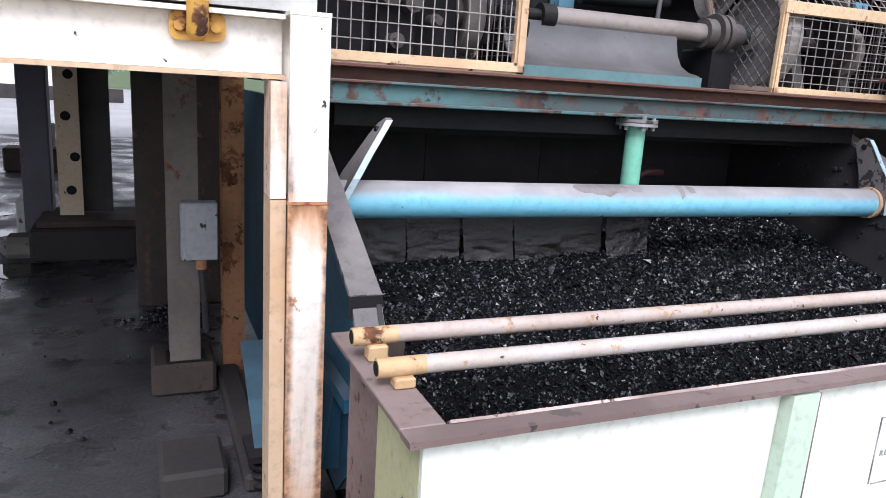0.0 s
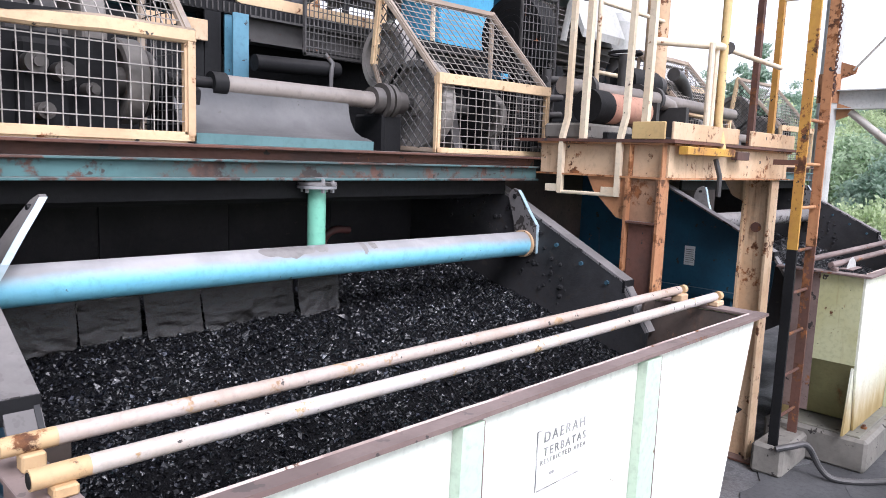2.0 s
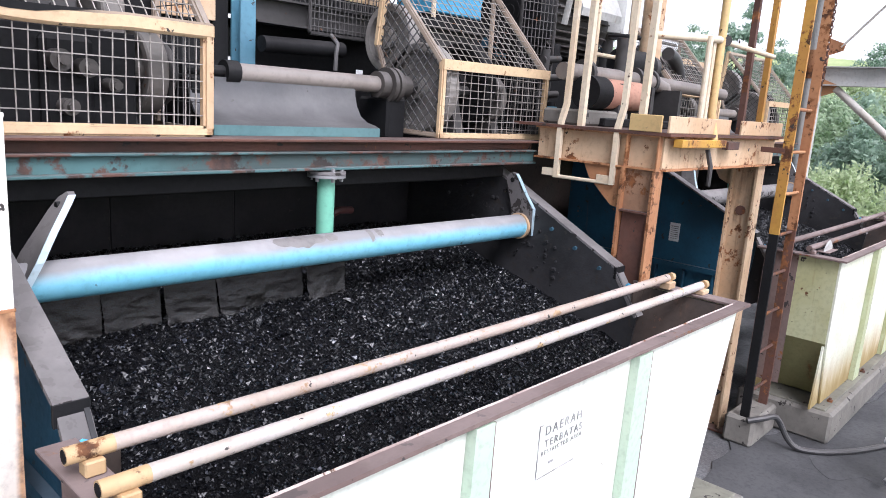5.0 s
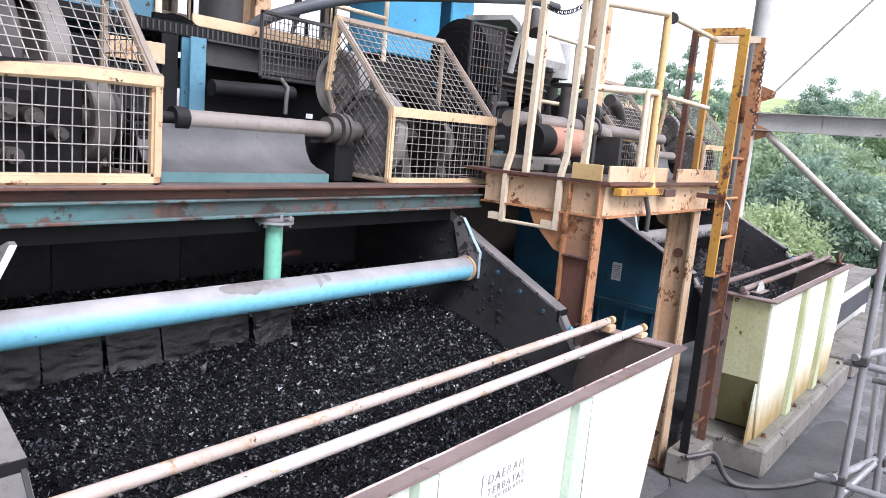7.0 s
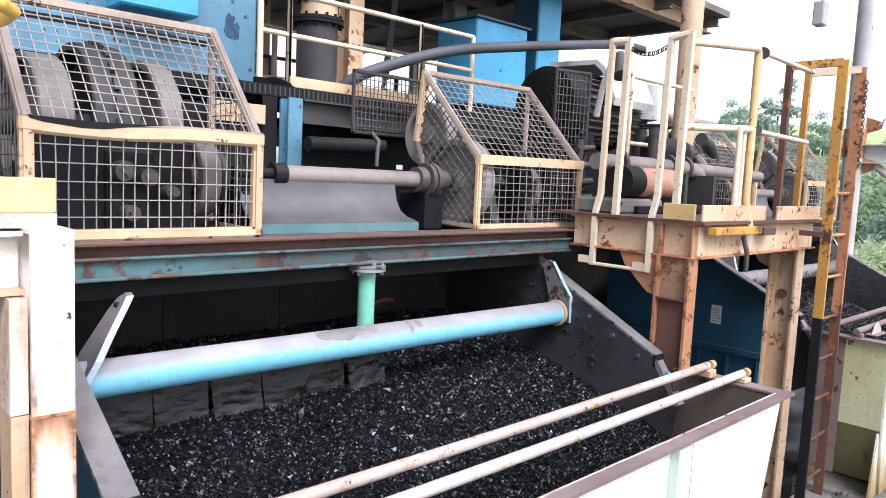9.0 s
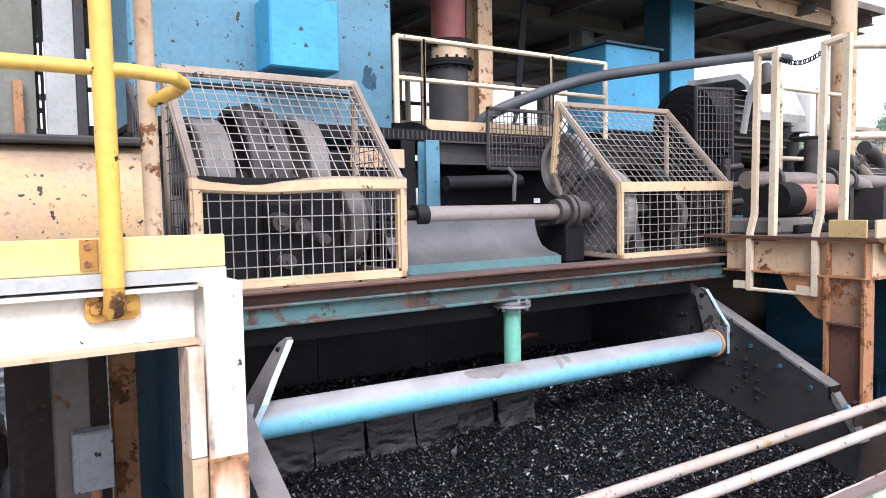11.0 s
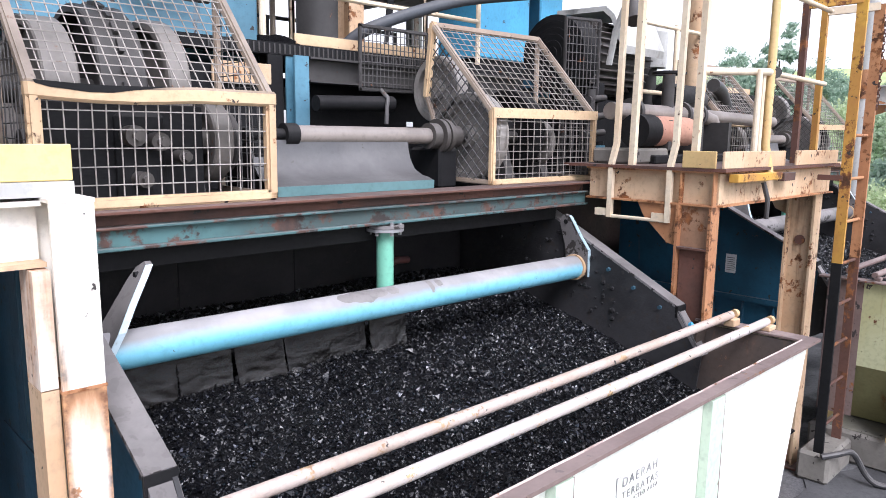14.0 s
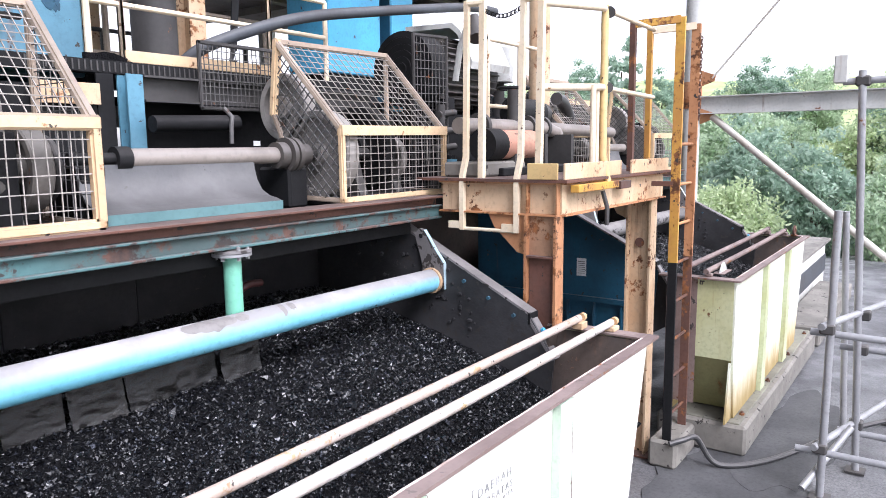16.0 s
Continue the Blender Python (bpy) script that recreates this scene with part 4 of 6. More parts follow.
def guard_a():
    x0, x1, yf, yb, z0, zm, zt = 0.70, 1.93, 3.97, 4.58, 2.995, 3.545, 4.235
    t = thing("belt_guard", (1.3, 4.3, 2.965), "cream-yellow wire mesh guard over grey belt wheels", "guard", "drive guards")
    w = 0.064
    frame_bars(t, [((x0, yf, z0), (x1, yf, z0)), ((x0, yf, z0), (x0, yf, zm)), ((x1, yf, z0), (x1, yf, zm))], w, CREAM)
    part("middle_rail", bmesh_soft(rail_sag(x0 - 0.035, x1 + 0.035, yf, zm, 0.07, 0.085)), CREAM, t, "dented cream rail blackened along its top")
    frame_bars(t, [((x0, yf + 0.02, zm + 0.03), (x0, yb, zt)), ((x1, yf + 0.02, zm + 0.03), (x1, yb, zt)), ((x0, yb, zt), (x1, yb, zt))], 0.056, TAN)
    frame_bars(t, [((x0, yb, z0), (x0, yb, zt)), ((x1, yb, z0), (x1, yb, zt)), ((x0, yf, z0), (x0, yb, z0)), ((x1, yf, z0), (x1, yb, z0))], 0.04, TAN)
    smear = [(0.70, 3.583), (0.85, 3.576), (1.02, 3.572), (1.20, 3.576), (1.36, 3.584), (1.28, 3.572), (1.16, 3.556), (1.05, 3.538), (0.94, 3.536), (0.85, 3.545), (0.77, 3.552), (0.71, 3.566)]
    part("grime", prism(bmesh.new(), smear, yf - 0.0375, yf - 0.0355, "y"), BLACK, t, "black coal grime on the rail")
    frame_bars(t, [((x0 + 0.03, yb + 0.05, zt - 0.07), (x1 - 0.03, yb + 0.05, zt - 0.07))], 0.035, MACHINE)
    part("front_mesh", wires((x0, yf, z0), (x1 - x0, 0, 0), (0, 0, zm - z0), 19, 6, 0.004), WIRE, t)
    part("sloping_mesh", wires((x0, yf + 0.02, zm + 0.03), (x1 - x0, 0, 0), (0, yb - yf - 0.02, zt - zm - 0.03), 19, 13, 0.004), WIRE, t)
    for x in (x0, x1):
        part("side_mesh", wires((x, yf, z0), (0, yb - yf, 0), (0, 0, zm - z0), 9, 7, 0.004), WIRE_DARK, t)
        bm = bmesh.new()
        for k in range(1, 9):
            y = yf + (yb - yf) * k / 9
            tube(bm, [(x, y, zm), (x, y, zm + (zt - zm) * k / 9)], 0.004, 4, False)
            z = zm + (zt - zm) * k / 9
            tube(bm, [(x, yf + (yb - yf) * k / 9, z), (x, yb, z)], 0.004, 4, False)
        part("side_mesh", bm, WIRE_DARK, t)
    return t


def wheel(bm, x0, x1, y, z, r, hub=0.08, rimw=0.05):
    """A spoked belt wheel whose axle lies along x."""
    n, xm = 44, (x0 + x1) / 2
    prof = [(0.004, x0 - 0.02), (hub, x0 - 0.02), (hub, xm - 0.015), (r - rimw, xm - 0.015), (r - rimw, x0), (r - 0.01, x0), (r, x0 + 0.01),
            (r, x1 - 0.01), (r - 0.01, x1), (r - rimw, x1), (r - rimw, xm + 0.015), (hub, xm + 0.015), (hub, x1 + 0.02), (0.004, x1 + 0.02)]
    rings = [[bm.verts.new((xx, y + rr * math.cos(2 * math.pi * k / n), z + rr * math.sin(2 * math.pi * k / n))) for k in range(n)] for rr, xx in prof]
    for a, c in zip(rings, rings[1:] + rings[:1]):
        for k in range(n):
            bm.faces.new((a[k], a[(k + 1) % n], c[(k + 1) % n], c[k]))
    return bm


def drive_a():
    t = thing("belt_drive", (1.3, 4.55, 2.93), "dusty grey belt wheels and gear housing", "drive", "belt drives")
    for x0, x1, y, z, r, m in ((0.86, 1.04, 4.80, 3.52, 0.46, WHEEL_PALE), (1.14, 1.40, 4.86, 3.58, 0.50, MACHINE), (1.50, 1.63, 4.76, 3.56, 0.46, WHEEL_PALE), (1.68, 1.80, 4.38, 3.30, 0.24, WHEEL_PALE), (1.83, 1.87, 4.38, 3.30, 0.19, MACHINE)):
        part("wheel", wheel(bmesh.new(), x0, x1, y, z, r), m, t)
    bm = bmesh.new()
    for k in range(26):
        a = 2 * math.pi * k / 26
        bx(bm, -0.014, 0.014, -0.04, 0.04, -0.02, 0.02, m=Matrix.Translation((1.27, 4.86 + 0.505 * math.cos(a), 3.58 + 0.505 * math.sin(a))) @ Matrix.Rotation(a + math.pi / 2, 4, "X"))
    part("rim_teeth", bm, MACHINE, t, kind="stuff")
    part("axle", rod([(0.74, 4.40, 3.30), (1.9, 4.40, 3.30)], 0.06, 18), MACHINE, t)
    part("axle", rod([(0.74, 4.84, 3.56), (1.8, 4.84, 3.56)], 0.06, 18), MACHINE, t)
    bm = box(1.14, 1.40, 4.16, 4.62, 2.94, 3.46, bevel=0.03)
    part("gear_housing", bm, BLACK, t)
    for k, (x, z) in enumerate(((1.2, 3.33), (1.33, 3.30), (1.24, 3.1), (1.46, 3.22))):
        cap = part("bearing_cap", rod([(x, 4.16, z), (x, 4.06, z)], 0.055 - 0.006 * k, 14), WHEEL, t)
        part("stud", rod([(x, 4.06, z), (x, 4.02, z)], 0.025, 8), WHEEL, cap)
    part("bed_plate", box(0.78, 1.9, 4.1, 4.66, 2.932, 2.99, bevel=0.01), BLACK, t)
    # added black plate, stands in for the dark inside of the guard
    part("inner_panel", box(0.76, 1.64, 4.22, 4.24, 2.992, 3.50, bevel=0.004), BLACK, t, "black panel added as shade inside the guard")
    part("pillow_block", prism(bmesh.new(), [(4.22, 2.99), (4.6, 2.99), (4.54, 3.14), (4.5, 3.36), (4.34, 3.38), (4.28, 3.14)], 1.58, 1.65), MACHINE, t)
    part("pillow_block", prism(bmesh.new(), [(4.22, 2.99), (4.6, 2.99), (4.54, 3.14), (4.5, 3.36), (4.34, 3.38), (4.28, 3.14)], 0.96, 1.04), MACHINE, t)
    return t


def guard_b():
    x0, x1, yf, z0, zm, zt = 3.95, 5.32, 4.05, 2.985, 3.53, 4.255
    rear, low, knee, xt = 4.74, (4.50, 2.995), (4.81, 3.69), 5.235
    t = thing("coupling_guard", (4.6, 4.35, 2.965), "tan wire mesh guard with diamond mesh side", "guard", "drive guards")
    w = 0.05
    frame_bars(t, [((x0, yf, z0), (x1, yf, z0)), ((x0, yf, z0), (x0, yf, zm)), ((x1, yf, z0), (x1, yf, zm))], w, CREAM)
    part("middle_rail", bar(bmesh.new(), (x0 - 0.02, yf, zm), (x1 + 0.02, yf, zm + 0.012), 0.06, 0.078), CREAM, t, "cream rail with black grime")
    frame_bars(t, [((x0, yf + 0.02, zm + 0.03), (x0, rear, zt)), ((x1, yf + 0.02, zm + 0.03), (xt, rear - 0.08, zt)), ((x0, rear, zt), (xt, rear - 0.08, zt))], 0.05, TAN)
    frame_bars(t, [((x0, yf, z0), (x0, low[0], low[1])), ((x0, low[0], low[1]), (x0, knee[0], knee[1])), ((xt, 4.66, z0), (xt, 4.66, zt)), ((x1, yf, z0), (xt, 4.66, z0))], 0.04, TAN)
    frame_bars(t, [((x0, knee[0], knee[1]), (x0, rear, zt))], 0.06, CREAM, "rear_post")
    part("front_mesh", wires((x0, yf, z0), (x1 - x0, 0, 0), (0, 0, zm - z0), 16, 9, 0.004), WIRE, t)
    bm = wires((x0, yf + 0.02, zm + 0.03), (x1 - x0, 0, 0), (0, rear - yf - 0.02, zt - zm - 0.03), 17, 13, 0.004)
    for v in bm.verts:
        up = (v.co.z - zm) / (zt - zm)
        v.co.x -= (x1 - xt) * up * (v.co.x - x0) / (x1 - x0)
        v.co.y -= 0.08 * up * (v.co.x - x0) / (x1 - x0)
    part("sloping_mesh", bm, WIRE, t)
    bm = bmesh.new()
    for a, b in clip_lines([(yf, z0), low, knee, (rear, zt), (yf, zm)], 0.062):
        tube(bm, [(x0, a.x, a.y), (x0, b.x, b.y)], 0.0052, 4, False)
    part("diamond_mesh", bm, WIRE_DARK, t, "dark diamond mesh side panel")
    bm = bmesh.new()
    for k in range(1, 9):
        y = yf + (4.66 - yf) * k / 9
        tube(bm, [(x1 - (x1 - xt) * k / 9, y, z0), (x1 - (x1 - xt) * k / 9, y, zm + (zt - zm) * k / 9)], 0.004, 4, False)
        z = z0 + (zm - z0) * k / 9
        tube(bm, [(x1, yf, z), (xt, 4.66, z)], 0.004, 4, False)
    part("side_mesh", bm, WIRE_DARK, t)
    return t


def drive_b():
    t = thing("pulley_drive", (4.4, 4.55, 2.93), "dusty grey pulleys on a cross shaft", "drive", "pulley drives")
    for x0, x1, y, z, r, m in ((4.03, 4.17, 4.42, 3.345, 0.36, DISC), (4.03, 4.16, 4.80, 3.74, 0.28, DISC), (4.62, 4.76, 4.52, 3.40, 0.36, BLACK), (4.84, 4.92, 4.36, 3.30, 0.20, WHEEL_PALE)):
        part("pulley", wheel(bmesh.new(), x0, x1, y, z, r, 0.09, 0.06), m, t)
    part("axle", rod([(3.8, 4.42, 3.345), (5.15, 4.46, 3.345)], 0.05, 16), MACHINE, t)
    part("bed_plate", box(4.0, 5.28, 4.2, 4.66, 2.932, 3.0, bevel=0.01), BLACK, t)
    for x in (4.36, 4.84):
        part("pillow_block", prism(bmesh.new(), [(4.24, 3.0), (4.62, 3.0), (4.56, 3.16), (4.52, 3.40), (4.36, 3.42), (4.30, 3.16)], x, x + 0.1), MACHINE, t)
    return t


def drive_shaft():
    t = thing("drive_shaft", (2.9, 4.4, 3.24), "beige covered drive shaft between two guards", "shaft", "drive shafts")
    part("shaft_cover", rod([(2.38, 4.4, 3.345), (3.58, 4.4, 3.345)], 0.062, 26), SHAFT, t)
    part("shaft_neck", rod([(2.0, 4.4, 3.345), (2.38, 4.4, 3.345)], 0.038, 18), BLACK, t)
    part("collar", rod([(2.28, 4.4, 3.345), (2.375, 4.4, 3.345)], 0.075, 22), BLACK, t)
    for a, b, r in ((3.58, 3.66, 0.10), (3.67, 3.71, 0.135), (3.73, 3.77, 0.135), (3.77, 3.9, 0.085)):
        part("coupling_disc", rod([(a, 4.4, 3.345), (b, 4.4, 3.345)], r, 28), WHEEL, t)
    part("bearing_stand", box(3.66, 3.86, 4.34, 4.7, 2.932, 3.25, bevel=0.02), BLACK, t)
    part("bearing_stand", box(2.02, 2.2, 4.34, 4.7, 2.932, 3.31, bevel=0.02), BLACK, t)
    return t


def cover_plate():
    bm = bmesh.new()
    prof = [(4.08, 2.967), (4.08, 3.03), (4.12, 3.045), (4.20, 3.06), (4.28, 3.10), (4.33, 3.17), (4.355, 3.25), (4.36, 3.31)]
    back = [(y + 0.012, z - 0.008) for y, z in prof[::-1]]
    prism(bm, prof + back, 2.02, 3.34)
    t = thing("cover_plate", (2.7, 4.2, 2.967), "grey curved cover plate with a teal foot", "cover", "cover plates")
    part("plate", bm, TROUGH, t)
    part("foot", box(2.02, 3.34, 4.066, 4.079, 2.967, 3.028), TEAL_PLAIN, t, "teal foot strip")
    return t


def back_frame():
    """Blue upright, dark cross beam, pipes and the walkway edge behind the shaft."""
    t = thing("support_frame", (3.2, 5.1, 2.93), "dark steel support frame with a blue upright", "frame", "support frames")
    part("upright", ibeam((2.915, 5.2, 2.93), (2.915, 5.2, 3.95), 0.14, 0.13, up=(0, 1, 0)), BLUE_SOFT, t, "blue upright")
    part("upright", ibeam((2.74, 5.3, 2.93), (2.74, 5.3, 3.95), 0.14, 0.13, up=(0, 1, 0)), BLACK, t)
    part("cross_beam", ibeam((2.99, 5.2, 3.852), (5.6, 5.2, 3.852), 0.196, 0.16), MACHINE, t)
    part("deck_edge", box(0.66, 6.2, 5.24, 5.32, 3.955, 4.045), BLACK, t)
    part("deck_plate", box(0.66, 6.2, 5.33, 7.0, 3.98, 4.02), BLACK, t)
    bm = bmesh.new()
    for k in range(60):
        bar(bm, (2.2 + 0.045 * k, 5.236, 3.965), (2.2 + 0.045 * k, 5.236, 4.035), 0.01, 0.012, (1, 0, 0))
    part("grating_teeth", bm, MACHINE, t, kind="stuff")
    # black sheets added behind the wheels in place of the interior's shade
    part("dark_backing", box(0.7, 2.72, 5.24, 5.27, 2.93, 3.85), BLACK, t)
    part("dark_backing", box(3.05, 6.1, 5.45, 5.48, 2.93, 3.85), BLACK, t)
    part("lower_pipe", rod([(2.95, 5.0, 3.585), (3.72, 5.0, 3.61)], 0.062, 18), BLACK, t)
    part("pipe_clamp", rod([(3.60, 5.0, 3.72), (3.62, 4.93, 3.65), (3.60, 4.92, 3.58), (3.61, 4.94, 3.44)], 0.018, 8), WIRE_DARK, t)
    part("toe_board", box(2.93, 4.34, 5.245, 5.265, 4.046, 4.135, bevel=0.004), CREAM, t, "cream toe board with black grime")
    part("spillage", prism(bmesh.new(), [(2.62, 4.046), (2.98, 4.046), (2.92, 4.075), (2.84, 4.10), (2.76, 4.105), (2.70, 4.09), (2.62, 4.09)], 5.245, 5.29, "y"), COAL_BED, t, "heap of spilled coal dust")
    part("bracket_plate", box(2.20, 2.68, 5.19, 5.21, 3.72, 3.87, bevel=0.004), RUST_TAN, t, "cream rusted bracket plate")
    part("tag", box(3.80, 3.87, 4.90, 4.905, 3.42, 3.46), STICKER, t)
    return t


def basket():
    t = thing("wire_basket_guard", (3.9, 5.2, 3.6), "dark wire mesh basket guard on the frame", "guard", "basket guards")
    x0, x1, y0, y1, z0, z1 = 3.476, 4.23, 5.12, 5.22, 3.725, 4.24
    frame_bars(t, [((x0, y0, z0), (x1, y0, z0)), ((x0, y0, z1), (x1, y0, z1)), ((x0, y0, z0), (x0, y0, z1)), ((x1, y0, z0), (x1, y0, z1))], 0.03, MACHINE)
    part("mesh", wires((x0, y0, z0), (x1 - x0, 0, 0), (0, 0, z1 - z0), 17, 9, 0.0045), WIRE_DARK, t)
    part("hinge_post", bar(bmesh.new(), (4.27, 5.1, 3.7), (4.27, 5.1, 4.30), 0.05, 0.06, (0, 1, 0)), CREAM, t)
    return t


def motor(x, y, z, r, length, name="electric_motor"):
    t = thing(name, (x + length / 2, y, z - r), "large grey finned electric motor with a black fan cowl", "motor", "drive motors")
    bm = rod([(x + 0.3, y, z), (x + length, y, z)], r * 0.86, 36)
    part("casing", bm, MACHINE, t)
    for k in range(30):
        a = 2 * math.pi * k / 30
        d = Vector((0, math.cos(a), math.sin(a)))
        c = Vector((0, y, z)) + d * r * 0.91
        part("fin", bar(bmesh.new(), c + Vector((x + 0.34, 0, 0)), c + Vector((x + length - 0.05, 0, 0)), 0.012, r * 0.16, d), WHEEL, t)
    part("fan_cowl", rod([(x, y, z), (x + 0.06, y, z), (x + 0.3, y, z)], r * 0.97, 36), BLACK, t, "black fan cowl")
    bm = bmesh.new()
    for k in range(1, 6):
        rr = r * 0.97 * k / 6
        tube(bm, [(x - 0.02, y + rr * math.cos(a), z + rr * math.sin(a)) for a in (2 * math.pi * q / 28 for q in range(29))], 0.006, 4, False)
    part("cowl_grille", bm, BLACK, t)
    hood = prism(bmesh.new(), [(y - 0.50, z + 0.02), (y - 0.52, z + 0.10), (y - 0.36, z + 0.44), (y - 0.25, z + 0.53), (y + 0.4, z + 0.55), (y + 0.4, z + 0.49), (y - 0.22, z + 0.48), (y - 0.32, z + 0.40), (y - 0.47, z + 0.08)], x + 0.58, x + length)
    part("hood", hood, GREY_STEEL, t, "light grey bent sheet hood")
    for xx in (x + 0.4, x + length - 0.2):
        part("foot", box(xx, xx + 0.12, y - r * 0.8, y + r * 0.8, z - r * 1.16, z - r * 0.7, bevel=0.01), BLACK, t)
    part("plinth", box(x + 0.3, x + length, y - r * 0.9, y + r * 0.9, 2.93, z - r * 1.161), BLACK, t)
    return t


for make in (guard_a, drive_a, guard_b, drive_b, drive_shaft, cover_plate, back_frame):
    again(make())
basket()
motor(5.98, 5.05, 4.22, 0.41, 1.4)
t = thing("oil_canister", (7.9, 5.0, 2.93), "pale grey upright canister beside the motor", "canister")
part("body", rod([(7.9, 5.0, 4.2), (7.9, 5.0, 4.62)], 0.19, 26), GREY_STEEL, t)
part("dome", rod([(7.9, 5.0, 4.62), (7.9, 5.0, 4.68), (7.9, 5.0, 4.73)], 0.19, 26, r_end=0.10), GREY_STEEL, t)
part("stand", rod([(7.9, 5.0, 2.93), (7.9, 5.0, 4.2)], 0.08, 12), MACHINE, t)
# cowl guard in front of the motor
t = thing("motor_guard", (5.9, 4.7, 2.93), "dark wire guard in front of the motor cowl", "guard", "basket guards")
frame_bars(t, [((5.62, 4.62, 3.2), (5.62, 4.62, 4.5)), ((6.02, 4.5, 3.2), (6.02, 4.5, 4.5)), ((5.62, 4.62, 4.5), (6.02, 4.5, 4.5)), ((5.62, 4.62, 2.94), (5.62, 4.62, 3.2)), ((6.02, 4.5, 2.94), (6.02, 4.5, 3.2))], 0.03, MACHINE)
part("mesh", wires((5.62, 4.62, 3.2), (0.4, -0.12, 0), (0, 0, 1.3), 9, 16, 0.0045), WIRE_DARK, t)
# valve block and small bottle beside the guard
PLACE = Matrix.Translation((0.30, 0, 0.02))
t = thing("lubricator", (5.50, 4.35, 2.93), "small blue lubricator bottle on a dark valve block", "lubricator")
part("block", box(5.40, 5.62, 4.25, 4.5, 2.91, 3.05, bevel=0.01), MACHINE, t)
part("bottle", rod([(5.5, 4.3, 3.05), (5.5, 4.3, 3.25)], 0.06, 18), BLUE_SOFT, t)
part("cap", rod([(5.5, 4.3, 3.25), (5.5, 4.3, 3.29)], 0.045, 14), BLACK, t)
for k, z in enumerate((3.35, 3.52, 3.70)):
    part("pipe_tail", rod([(5.44 + 0.03 * k, 4.45, z), (5.86, 4.5, z + 0.03)], 0.035, 12), MACHINE, t)
part("riser", rod([(5.56, 4.46, 3.05), (5.56, 4.46, 3.80)], 0.045, 12), MACHINE, t)
PLACE = Matrix()

# ---- upper level behind the drives ----
t = thing("blue_casing", (1.8, 5.9, 3.94), "large faded blue steel casing with a scuff mark", "casing")
part("front_panel", box(0.70, 2.83, 5.62, 6.6, 3.95, 5.7, bevel=0.02), BLUE_SOFT, t)
part("side_box", box(1.62, 2.18, 5.3, 5.62, 4.46, 5.0, bevel=0.015), BLUE, t, "small bright blue box on the panel")
for k in range(5):
    cx, cz, r0 = 2.60 + 0.035 * math.cos(k * 2.1), 4.50 + 0.055 * math.sin(k * 1.7), 0.028 + 0.008 * (k % 3)
    part("scuff", prism(bmesh.new(), [(cx + r0 * math.cos(a) * (1 + 0.7 * noise.noise((a * 1.3, k, 0.0))), cz + 1.5 * r0 * math.sin(a) * (1 + 0.7 * noise.noise((a * 1.3, k, 4.0)))) for a in (2 * math.pi * q / 22 for q in range(22))], 5.6125 + 0.0012 * k, 5.6195, "y"), BLUE_DARK, t, "dark scuff mark")
t = thing("riser_pipe", (4.27, 6.8, 3.86), "grimy vertical process pipe with a bolted flange", "pipe")
part("lower_pipe", rod([(4.205, 6.8, 3.86), (4.205, 6.8, 4.935)], 0.22, 32), MACHINE, t)
part("upper_pipe", rod([(4.225, 6.8, 5.005), (4.225, 6.8, 5.17)], 0.20, 32), RUST_TAN, t, "tan middle length")
part("flange", rod([(4.24, 6.8, 5.17), (4.24, 6.8, 5.225)], 0.245, 32), BLACK, t)
part("top_pipe", rod([(4.215, 6.8, 5.225), (4.215, 6.8, 6.33)], 0.19, 32), surface("maroon_pipe_paint", (0.25, 0.065, 0.06), (0.17, 0.05, 0.045), rust=0.25, streak=0.2, rough=0.55), t, "maroon painted upper length")
part("flange", rod([(4.215, 6.8, 4.935), (4.215, 6.8, 4.965)], 0.275, 36), BLACK, t)
part("flange", rod([(4.215, 6.8, 4.97), (4.215, 6.8, 5.005)], 0.275, 36), BLACK, t)
for k in range(14):
    a = 2 * math.pi * k / 14
    part("bolt", rod([(4.215 + 0.245 * math.cos(a), 6.8 + 0.245 * math.sin(a), 4.905), (4.215 + 0.245 * math.cos(a), 6.8 + 0.245 * math.sin(a), 5.035)], 0.018, 6), BLACK, t)


def steel_column(x, y, z0, z1, h, w, m, label, name="steel_column"):
    return tagged(part(name, ibeam((x, y, z0), (x, y, z1), h, w, 0.022, 0.016, up=(0, 1, 0)), m), label, "column", "steel columns")


steel_column(4.75, 6.95, 3.86, 6.33, 0.24, 0.2, RUST_TAN, "tan rust-washed steel column on the upper level")
steel_column(3.3, 9.0, 3.86, 6.33, 0.24, 0.2, GREY_STEEL, "grey steel column on the upper level")
steel_column(0.06, 6.72, 3.11, 6.33, 0.24, 0.25, COL_GREEN, "grey-green stained column behind the orange casing")
tagged(part("stub_post", bar(bmesh.new(), (0.06, 6.55, 3.11), (0.06, 6.55, 4.42), 0.065, 0.065, (0, 1, 0)), RUST_ORANGE), "short rusty stub post beside the grey-green column", "post")
steel_column(-0.17, 6.6, 3.11, 6.33, 0.2, 0.10, BLACK, "dark column behind the orange casing")
t = thing("window_column", (0.38, 6.6, 3.11), "pale grey column with a dark flange", "column", "steel columns")
part("face", box(0.256, 0.47, 6.6, 6.64, 3.11, 6.33, bevel=0.004), GREY_STEEL, t)
part("flange", box(0.472, 0.546, 6.58, 6.68, 3.11, 6.33, bevel=0.004), MACHINE, t, "dark side flange")
t = thing("opening_frame", (0.75, 6.62, 4.0), "black steel frame across the bright opening", "frame")
for z0, z1 in ((3.11, 4.11), (4.385, 4.42), (4.735, 4.80), (5.2, 5.26)):
    part("cross_bar", box(0.548, 1.0, 6.61, 6.65, z0, z1, bevel=0.003), BLACK, t)
